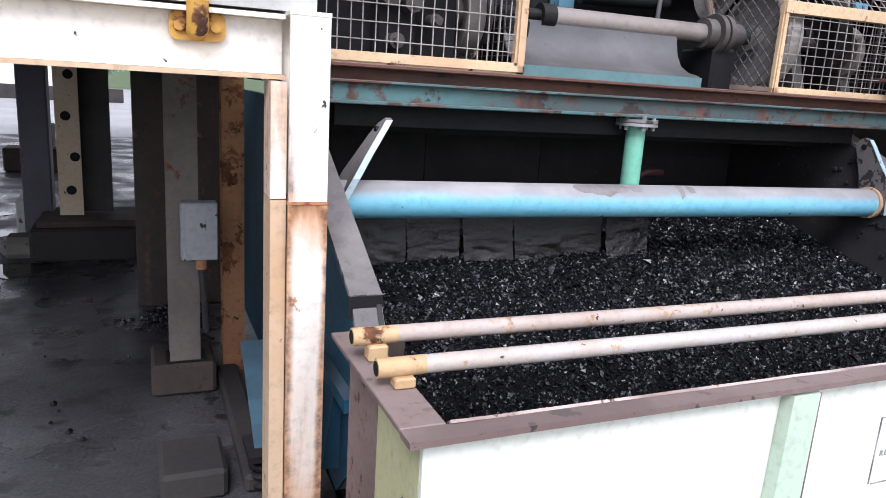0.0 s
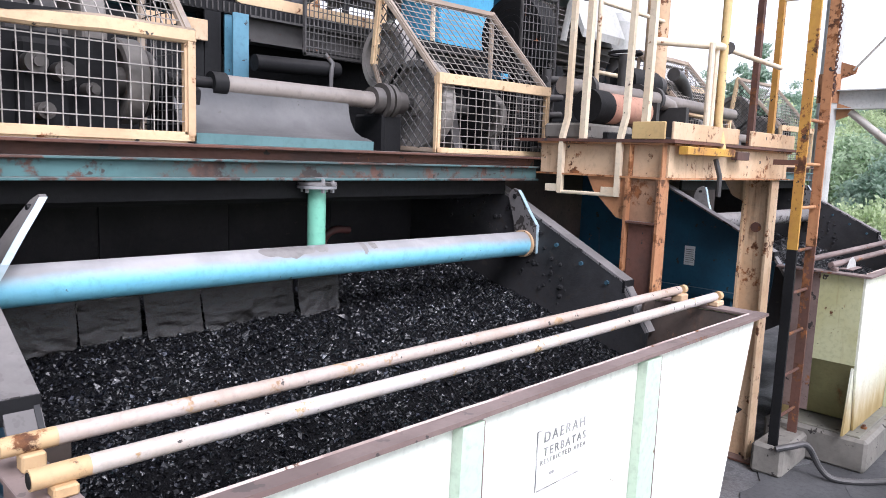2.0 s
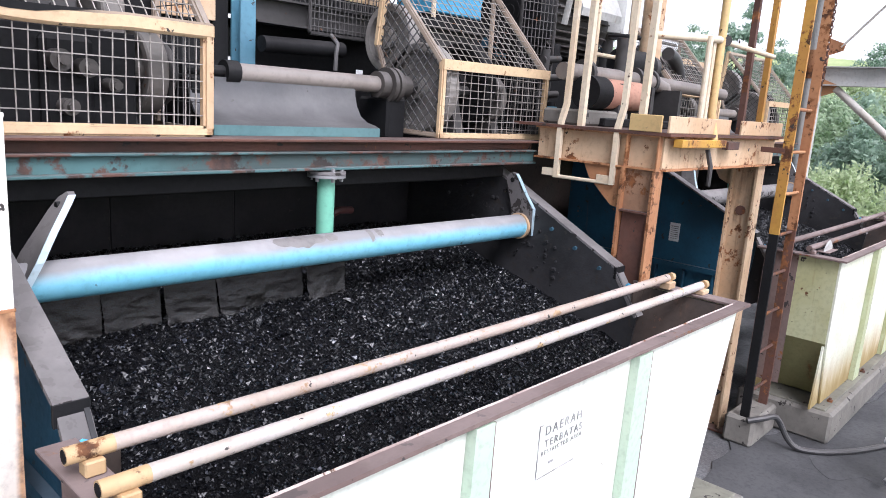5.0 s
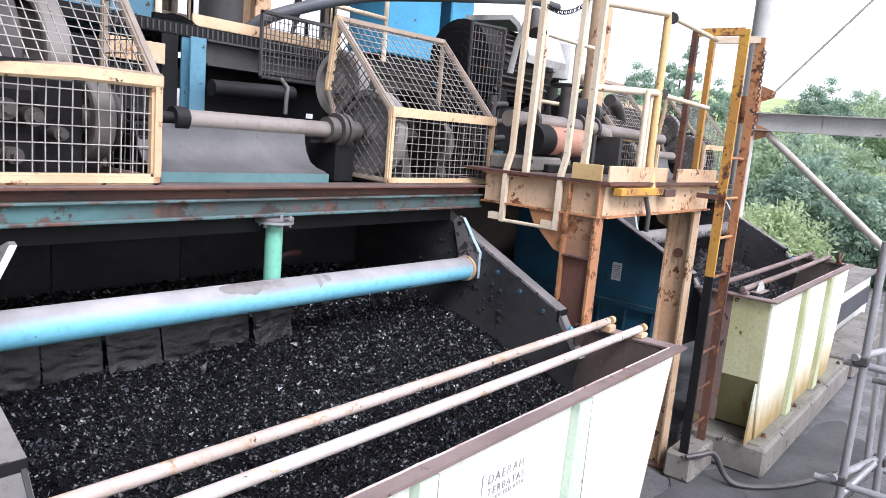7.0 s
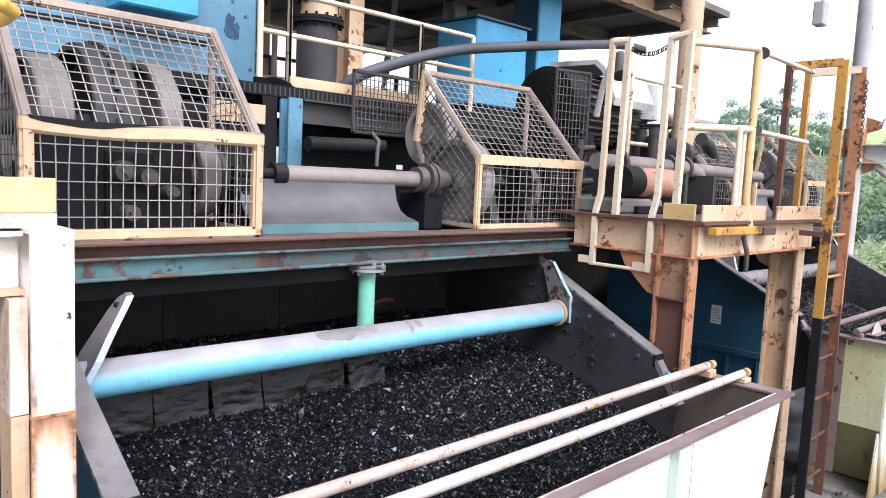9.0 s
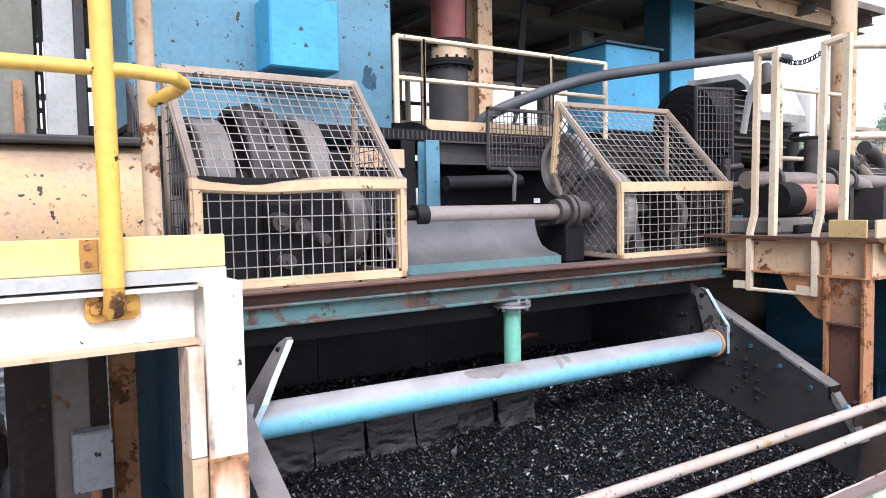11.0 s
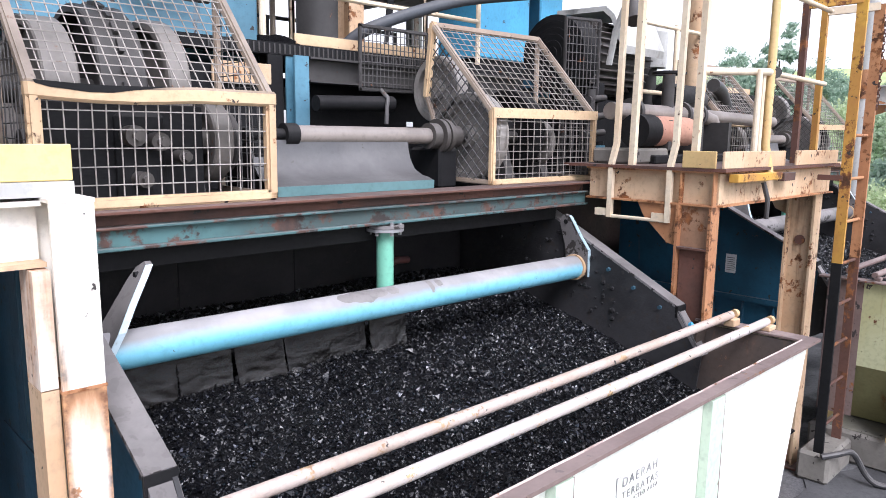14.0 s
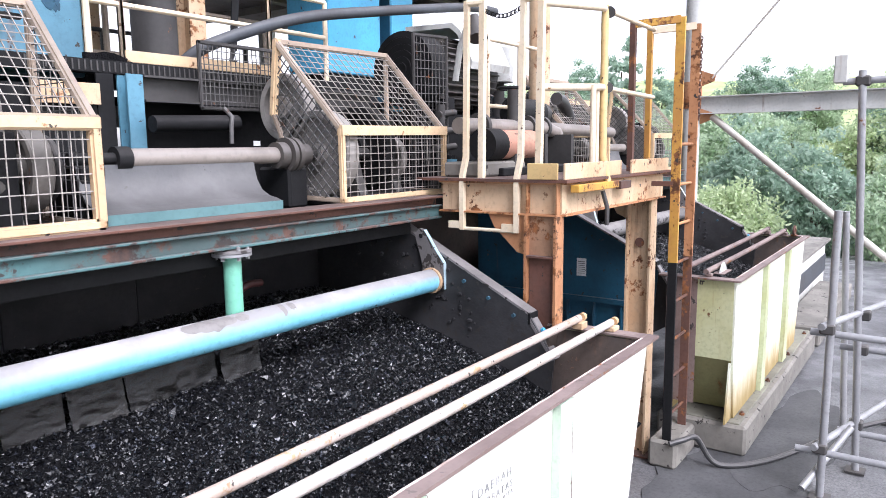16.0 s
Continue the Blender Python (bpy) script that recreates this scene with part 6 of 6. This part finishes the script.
part("foot_bar", rod([(4.985, 3.64, 2.69), (4.985, 3.10, 2.69)], 0.016, 8), RAIL_CREAM, t)
for y in (3.47, 2.92):
    part("inner_post", bar(bmesh.new(), (5.06, y, 3.125), (5.06, y - 0.02, 4.60), 0.05, 0.05, (0, 1, 0)), RAIL_CREAM, t)
part("loop_top", rod([(5.03, 3.59, 4.58), (5.06, 3.45, 4.58)], 0.03, 8), RAIL_CREAM, t)
part("loop_top", rod([(5.03, 3.05, 4.55), (5.06, 2.90, 4.58)], 0.03, 8), RAIL_CREAM, t)
bm = bmesh.new()
for k in range(22):
    u = k / 21
    c = Vector((5.06, 3.45 - 0.40 * u, 4.52 - 0.07 * math.sin(math.pi * u)))
    tube(bm, [c + Vector((0.0, 0.012 * math.cos(a), 0.018 * math.sin(a))) if k % 2 else c + Vector((0.012 * math.cos(a), 0.0, 0.018 * math.sin(a))) for a in (2 * math.pi * q / 8 for q in range(9))], 0.004, 4, False)
part("chain", bm, BLACK, t, "dark hanging chain")
for z in (3.86, 4.52):
    part("rail", rod([(5.06, 2.92, z), (5.75, 2.69, z + 0.03), (5.84, 2.70, z + 0.03)], 0.030, 12), RAIL_CREAM, t)
    part("rail", rod([(5.84, 2.70, z + 0.03), (6.4, 2.70, z + 0.02), (7.10, 2.70, z + 0.01)], 0.022, 12), RAIL_CREAM, t)
    part("rail", rod([(6.1, 4.05, z - 0.06), (7.4, 4.05, z - 0.06)], 0.022, 10), RAIL_CREAM, t)
part("corner_post", rod([(5.82, 2.63, 3.03), (5.82, 2.69, 3.3), (5.84, 2.70, 4.58)], 0.034, 14), OCHRE, t, "worn ochre corner post")
for x, y in ((5.62, 2.70), (5.74, 2.72)):
    part("baluster", rod([(x, y, 3.125), (x, y, 3.9)], 0.024, 10), RAIL_CREAM, t)
for x in (6.1, 6.75, 7.4):
    part("back_post", rod([(x, 4.05, 3.125), (x, 4.05, 4.5)], 0.024, 10), RAIL_CREAM, t)
part("coupler", rod([(5.84, 2.66, 4.52), (5.92, 2.70, 4.54)], 0.05, 12), MACHINE, t)
part("coupler", rod([(5.84, 2.66, 3.89), (5.92, 2.70, 3.89)], 0.045, 12), MACHINE, t)

# fittings on the far tank's pipes
t = thing("pipe_saddle", (8.13, 2.25, 1.955), "pale angled saddle plate on the far tank rim", "saddle")
part("plate", prism(bmesh.new(), [(8.00, 1.955), (8.30, 1.955), (8.27, 2.01), (8.18, 2.07), (8.10, 2.05)], 2.19, 2.205, "y"), GREY_STEEL, t)
part("base", box(7.98, 8.32, 2.14, 2.26, 1.953, 1.965, bevel=0.003), RIM, t)
t = thing("rim_ring", (12.05, 2.10, 1.955), "small rusty lifting ring on the far tank rim", "ring")
part("ring", rod([(12.05 + 0.07 * math.cos(a), 2.10, 2.03 + 0.07 * math.sin(a)) for a in (2 * math.pi * q / 20 for q in range(21))], 0.018, 8, caps=False), BROWN, t)
part("foot", box(12.0, 12.1, 2.06, 2.14, 1.953, 1.975), BROWN, t)

# ladder
t = thing("access_ladder", (7.3, 2.42, 0.3), "worn yellow and brown steel ladder up to the platform", "ladder")
X0, X1, YL = 7.04, 7.56, 2.42
for x, m in ((X0, YELLOW_WORN), (X1, RUST_ORANGE)):
    part("stile", box(x - 0.016, x + 0.016, YL - 0.045, YL + 0.045, 2.2, 4.62), m, t, "yellow stile worn to rust")
    part("stile_foot", box(x - 0.015, x + 0.015, YL - 0.044, YL + 0.044, 0.30, 2.2), BLACK if x == X0 else BROWN, t, "black lower stile")
for k in range(10):
    z = 0.56 + 0.405 * k
    if z < 3.4:
        part("rung", rod([(X0, YL, z), (X1, YL, z)], 0.016, 10), BROWN if k < 5 else RUST_ORANGE, t)
for x, dx, m in ((X0, -0.25, YELLOW_WORN), (X1, -0.32, YELLOW_WORN)):
    part("hoop_top", bar(bmesh.new(), (x, YL, 4.60), (x + dx * 0.4, 2.86, 4.58), 0.05, 0.07), YELLOW_WORN if x == X0 else RAIL_CREAM, t)
    part("grab_post", bar(bmesh.new(), (x + dx * 0.4, 2.86, 3.125), (x + dx * 0.4, 2.86, 4.60), 0.055, 0.055, (0, 1, 0)), BROWN if x == X0 else YELLOW_WORN, t)
links = bmesh.new()
for k in range(24):
    c = Vector((X1 + 0.005, YL - 0.052, 4.47 - 0.035 * k))
    tube(links, [c + (Vector((0.014 * math.cos(a), 0.0, 0.024 * math.sin(a))) if k % 2 else Vector((0.0, 0.014 * math.cos(a), 0.024 * math.sin(a)))) for a in (2 * math.pi * q / 8 for q in range(9))], 0.006, 4, False)
part("chain", links, BROWN, t, "rusty chain hanging along the stile")
part("tie_bar", bar(bmesh.new(), (X1 + 0.04, YL - 0.02, 3.72), (X1 + 0.04, YL - 0.02, 4.5), 0.03, 0.03, (0, 1, 0)), BROWN, t)
part("wall_tie", bar(bmesh.new(), (X0, YL + 0.02, 3.0), (X0, 2.66, 3.0), 0.04, 0.05), BROWN, t)
tagged(part("ladder_block", box(6.98, 7.68, 2.30, 2.60, 0, 0.30, bevel=0.03), CONCRETE), "rough concrete block under the ladder feet", "block")

# platform machinery: pump, pipes, cover
t = thing("pump_set", (6.3, 3.55, 3.126), "grimy pump set with pipes and salmon cover", "pump")
part("pump_body", rod([(5.28, 3.6, 3.41), (5.52, 3.6, 3.41)], 0.145, 24), BLACK, t)
part("cover", rod([(5.52, 3.6, 3.41), (5.7, 3.6, 3.41), (6.18, 3.6, 3.41)], 0.135, 22), CLOTH, t, "faded salmon cloth cover")
part("main_pipe", rod([(5.2, 3.8, 3.58), (6.75, 3.75, 3.58), (7.0, 3.74, 3.54), (7.1, 3.73, 3.4), (7.12, 3.73, 3.13)], 0.075, 18), SHAFT, t, "dusty beige pipe")
part("outlet", rod([(6.75, 3.75, 3.58), (8.6, 3.75, 3.55)], 0.065, 18), SHAFT, t)
for x in (5.5, 6.4, 6.72):
    part("pipe_flange", rod([(x, 3.785, 3.58), (x + 0.05, 3.785, 3.58)], 0.125, 22), MACHINE, t)
part("valve_body", rod([(6.15, 3.78, 3.58), (6.15, 3.78, 3.95)], 0.06, 14), MACHINE, t)
part("hand_wheel", rod([(6.15 + 0.15 * math.cos(a), 3.78 + 0.15 * math.sin(a), 3.96) for a in (2 * math.pi * q / 20 for q in range(21))], 0.016, 6, caps=False), BLACK, t)
part("skid", box(5.4, 7.2, 3.45, 3.95, 3.126, 3.20, bevel=0.01), BLACK, t)
for x in (5.7, 6.3, 6.9):
    part("bracket", box(x, x + 0.06, 3.5, 3.8, 3.2, 3.51), MACHINE, t)
t = thing("gear_motor", (6.7, 3.95, 3.126), "dark geared motor on the platform", "motor", "drive motors")
part("body", rod([(6.5, 4.0, 3.75), (7.05, 4.0, 3.75)], 0.15, 22), BLACK, t)
part("cap", rod([(7.05, 4.0, 3.75), (7.2, 4.0, 3.75)], 0.12, 22), MACHINE, t)
part("stand", box(6.55, 7.0, 3.9, 4.1, 3.126, 3.62), BLACK, t)
pts = [(7.75 + 0.7 * math.sin(u), 4.1 + 0.1 * u, 3.2 + 0.75 * math.cos(u * 0.9)) for u in (0.1 * q for q in range(16))]
tagged(part("rubber_hose", rod(pts, 0.075, 12), CABLE), "thick black rubber hose curling down", "hose")
t = thing("flood_lamp", (5.35, 3.72, 4.15), "grey flood lamp on a curved bracket", "lamp")
part("bracket", rod([(5.45, 4.0, 4.0), (5.46, 3.95, 4.3), (5.44, 3.85, 4.5), (5.40, 3.75, 4.52)], 0.03, 10), GREY_STEEL, t)
part("shade", tube(bmesh.new(), [(5.40, 3.76, 4.55), (5.36, 3.70, 4.40), (5.34, 3.68, 4.34)], 0.04, 18, r_end=0.09), MACHINE, t)

# ---- yard: building column, braces, scaffold, cable ----
t = thing("roof_column", (12.7, 3.95, 0), "round grey steel roof column with a rusty collar", "column", "steel columns")
part("shaft", rod([(12.7, 3.95, 0), (12.7, 3.95, 9.2)], 0.15, 28), GREY_STEEL, t)
part("collar", rod([(12.7, 3.95, 4.0), (12.7, 3.95, 4.45)], 0.165, 28), RUST_ORANGE, t)
for z in (3.86, 4.5):
    part("gusset", prism(bmesh.new(), [(3.80, z - 0.13), (3.58, z - 0.05), (3.56, z + 0.05), (3.80, z + 0.14)], 12.69, 12.71), RUST_ORANGE, t, "rust-orange gusset plate")
part("tie_beam", ibeam((12.7, 3.80, 4.05), (12.7, -9.0, 4.05), 0.30, 0.2), GREY_STEEL, t, "grey tie beam")
part("brace", rod([(12.7, 3.60, 3.86), (12.7, 1.62, 2.21), (12.7, -1.03, 0.0)], 0.058, 14), BRACE, t, "pale grey tube brace with rust stains")
part("tie_rod", rod([(12.7, 3.62, 4.5), (12.7, -0.2, 9.0)], 0.017, 8), BRACE, t)
tagged(part("eaves_beam", ibeam((-8, 4.75, 9.0), (19, 4.75, 9.0), 0.3, 0.2), GREY_STEEL), "grey steel eaves beam under the roof", "beam")
tagged(part("roof_post", rod([(-6, 4.75, 0), (-6, 4.75, 8.85)], 0.2, 20), GREY_STEEL), "round grey steel roof column", "column", "steel columns")

t = thing("bay_lamp", (12.93, 4.75, 6.25), "grey bay lamp housing hanging from the eaves beam", "lamp", "bay lamps")
part("housing", box(12.82, 13.04, 4.66, 4.84, 6.22, 6.62, bevel=0.02), GREY_STEEL, t)
part("stem", rod([(12.93, 4.75, 6.62), (12.93, 4.75, 8.86)], 0.02, 8), GALV, t)
t = thing("scaffold", (8.4, 0.9, 0), "galvanised tube scaffold with clamps", "scaffold")
poles = [((7.20, 0.98), 2.78), ((8.03, 0.76), 4.08), ((9.12, 0.99), 2.62), ((9.7, 0.55), 3.9), ((7.4, -0.45), 4.2), ((8.9, -0.5), 4.2)]
for k, ((x, y), h) in enumerate(poles):
    p = part("standard", rod([(x, y, 0.02), (x - 0.031 * h * (k in (1, 2)), y + 0.043 * h * (k in (1, 2)), h)], 0.036, 14), GALV if k != 3 else RAIL_CREAM, t)
    part("base_plate", box(x - 0.09, x + 0.09, y - 0.09, y + 0.09, 0, 0.02), MACHINE, p)
for p, q in (((7.12, 1.05, 1.70), (10.2, 0.24, 1.66)), ((7.24, 1.15, 1.62), (7.24, -0.9, 1.60)), ((7.12, 1.05, 0.52), (10.2, 0.24, 0.50)), ((7.24, 1.22, 0.44), (7.24, -0.9, 0.46)), ((8.07, 0.98, 1.30), (8.07, -0.9, 1.30)),
             ((8.07, 0.95, 0.40), (8.07, -0.9, 0.40)), ((7.95, 1.10, 3.98), (7.95, -0.9, 4.02)), ((7.05, 1.12, 0.12), (7.75, 0.80, 0.56))):
    part("ledger", rod([p, q], 0.034, 12), GALV, t)
for x, y, z in ((7.21, 1.0, 1.67), (7.21, 1.0, 0.50), (8.05, 0.78, 1.66), (8.05, 0.78, 0.50), (7.93, 0.92, 3.98), (8.05, 0.78, 1.30)):
    part("clamp", box(x - 0.06, x + 0.06, y - 0.06, y + 0.07, z - 0.05, z + 0.05, bevel=0.015), MACHINE, t)
part("hanging_box", box(7.89, 8.01, 1.06, 1.18, 3.97, 4.24, bevel=0.01), GREY_STEEL, t, "small grey box on the ledger")
pts = [(6.95, 2.36, 0.30), (7.05, 2.25, 0.335), (7.2, 2.16, 0.33), (7.28, 2.05, 0.12), (7.32, 1.95, 0.04), (7.4, 1.80, 0.035), (7.55, 1.66, 0.035), (7.8, 1.50, 0.035), (8.1, 1.36, 0.035), (8.4, 1.24, 0.035), (8.7, 1.12, 0.035), (9.2, 0.9, 0.035), (10.0, 0.4, 0.035)]
tagged(part("power_cable", rod(eased(pts), 0.030, 10), CABLE), "thick black power cable lying across the yard", "cable")
DUST = surface("damp_coal_dust", (0.055, 0.055, 0.058), (0.085, 0.085, 0.088), rough=0.8, bump=0.4)
for cx, cy, rx, ry in ((6.6, 1.75, 1.5, 0.75), (8.6, 1.45, 1.7, 0.45)):
    rim_pts = [(cx + rx * math.cos(a) * (1 + 0.35 * noise.noise((math.cos(a) * 2, math.sin(a) * 2, cx))), cy + ry * math.sin(a) * (1 + 0.35 * noise.noise((math.cos(a) * 3, math.sin(a) * 3, cy)))) for a in (2 * math.pi * q / 48 for q in range(48))]
    tagged(part("coal_dust", prism(bmesh.new(), rim_pts, -0.02, 0.006 + 0.003 * (cx > 7), "z"), DUST), "damp black coal dust spread on the yard", "coal dust", kind="stuff")
tagged(part("yard_kerb", box(12.9, 17.5, 1.75, 2.4, 0, 0.34, bevel=0.03), CONCRETE), "long concrete kerb along the yard", "kerb")
t = thing("far_bund", (16.5, 2.5, 0), "pale low tank with a dark band beyond the yard", "tank")
part("wall", box(14.2, 19.0, 2.5, 5.5, 0, 1.05, bevel=0.02), SHED, t)
part("band", box(14.19, 19.01, 2.48, 2.495, 0.35, 0.75), HOSE, t)
part("coping", box(14.1, 19.1, 2.4, 5.6, 1.051, 1.12, bevel=0.01), CONCRETE, t)
t = thing("site_shed", (24, -2, 0), "pale flat-roofed shed beyond the yard", "shed")
part("wall", box(22, 27, -5.5, 0.2, -0.6, 1.7), SHED, t)
part("roof_slab", box(21.8, 27.2, -5.7, 0.4, 1.701, 1.86, bevel=0.01), CONCRETE, t)
for k in range(3):
    part("window", box(21.985, 21.999, -4.8 + 1.6 * k, -3.9 + 1.6 * k, 0.4, 1.2), BLACK, t)

# ---- hillside and trees ----
bm = bmesh.new()
n = 56
g = []
for j in range(n + 1):
    row = []
    for i in range(n + 1):
        a = radians(-75 + 125 * i / n)
        r = 34 + 150 * (j / n) ** 1.3
        x, y = 4 + r * math.cos(a), 2 + r * math.sin(a)
        z = -3.4 + 17.5 * min(1.0, (r - 34) / 95) ** 0.9 + 1.5 * noise.noise((x * 0.03, y * 0.03, 0.0)) + 0.9 * noise.noise((x * 0.12, y * 0.12, 3.0))
        row.append(bm.verts.new((x, y, z)))
    g.append(row)
for j in range(n):
    for i in range(n):
        bm.faces.new((g[j][i], g[j][i + 1], g[j + 1][i + 1], g[j + 1][i]))
# the hill's green is lightened towards the same painted haze
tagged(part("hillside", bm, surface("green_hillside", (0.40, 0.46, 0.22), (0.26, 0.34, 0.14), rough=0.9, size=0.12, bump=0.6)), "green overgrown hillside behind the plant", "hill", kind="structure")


def crown_mesh(name, seed, clumps, leaves, spread, height, leaf, material):
    """Leaf blades in many small clumps, with gaps and an uneven outline."""
    rng = np.random.default_rng(seed)
    u = rng.normal(0, 1, (clumps, 3))
    u /= np.linalg.norm(u, axis=1)[:, None]
    rad = 0.35 + 0.65 * rng.random(clumps) ** 0.5
    c = u * rad[:, None] * np.array((spread, spread, height * 0.5)) * (0.8 + 0.35 * rng.random((clumps, 1)))
    c[:, 2] += height * 0.62
    n = clumps * leaves
    p = np.repeat(c, leaves, 0) + rng.normal(0, 1, (n, 3)) * np.array((0.125, 0.125, 0.085)) * spread
    d = rng.normal(0, 1, (n, 3)) + np.array((0, 0, 0.4))
    d /= np.linalg.norm(d, axis=1)[:, None]
    e = np.cross(d, rng.normal(0, 1, (n, 3)))
    e /= np.linalg.norm(e, axis=1)[:, None]
    s = leaf * (0.6 + 0.8 * rng.random((n, 1)))
    v = np.stack([p - d * s, p + e * s * 0.45 - d * s * 0.1, p + d * s, p - e * s * 0.45 - d * s * 0.1], 1).reshape(-1, 3)
    me = bpy.data.meshes.new(name)
    me.from_pydata((v * S).tolist(), [], (np.arange(4)[None] + 4 * np.arange(n)[:, None]).tolist())
    me.materials.append(material)
    return me


def tree(seed, spread, height, material, label, clumps=110, leaves=110, leaf=0.12):
    t = thing("tree", (0, 0, 0), label, "tree", "trees on the slope")
    rnd = random.Random(seed)
    bm = rod([(0, 0, -1.2), (0.06 * spread, 0.03, height * 0.25), (-0.03, 0.05, height * 0.5), (0.05, 0, height * 0.85)], 0.05 * spread + 0.05, 8, r_end=0.03)
    for k in range(7):
        a, z = rnd.uniform(0, 6.3), height * rnd.uniform(0.25, 0.6)
        q = Vector((math.cos(a) * spread * 0.7, math.sin(a) * spread * 0.7, z + height * 0.22))
        tube(bm, [(0, 0, z), tuple(q * 0.5 + Vector((0, 0, z * 0.5))), tuple(q)], 0.05, 6, r_end=0.015)
    part("trunk", bm, BARK, t)
    o = new("crown", crown_mesh("crown", seed, clumps, leaves, spread, height, leaf, material))
    o.parent = t
    return t


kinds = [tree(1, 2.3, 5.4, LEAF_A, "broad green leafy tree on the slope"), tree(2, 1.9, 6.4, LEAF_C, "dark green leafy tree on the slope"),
         tree(3, 2.6, 4.8, LEAF_B, "yellow-green leafy tree on the slope, paled for haze"), tree(5, 0.9, 5.6, LEAF_C, "slender dark conifer on the slope", 70, 40, 0.14)]
rnd = random.Random(8)
spots = []
for i in range(120):
    a = radians(rnd.uniform(-30, 36))
    r = 33 + 36 * rnd.random()
    x, y = 4 + r * math.cos(a), 2 + r * math.sin(a)
    z = -3.4 + (17.5 * min(1.0, max(0.0, r - 34) / 95) ** 0.9) - 0.6
    spots.append((x, y, z, rnd.choice((0, 0, 1, 2, 2, 2)), rnd.uniform(0.75, 1.25), rnd.uniform(0, 360)))
spots.append((34, 13.6, 1.4, 3, 1.15, 40))
for i in range(5):
    spots.append((-16 + 3.2 * i, 62 + rnd.uniform(0, 4), 0.4, i % 3, 1.1, rnd.uniform(0, 360)))
for i, (x, y, z, k, f, a) in enumerate(spots):
    m = Matrix.Translation(Vector((x, y, z)) * S) @ Matrix.Rotation(radians(a), 4, "Z")
    o = copy_thing(kinds[k], m)
    o.scale = (f, f, f)
for k, (x, y) in enumerate(((33.0, 1.0), (35.0, 5.0), (31.5, 8.0), (36.0, 15.5))):
    kinds[k].location = Vector((x, y, -3.6 if k < 3 else 1.0)) * S
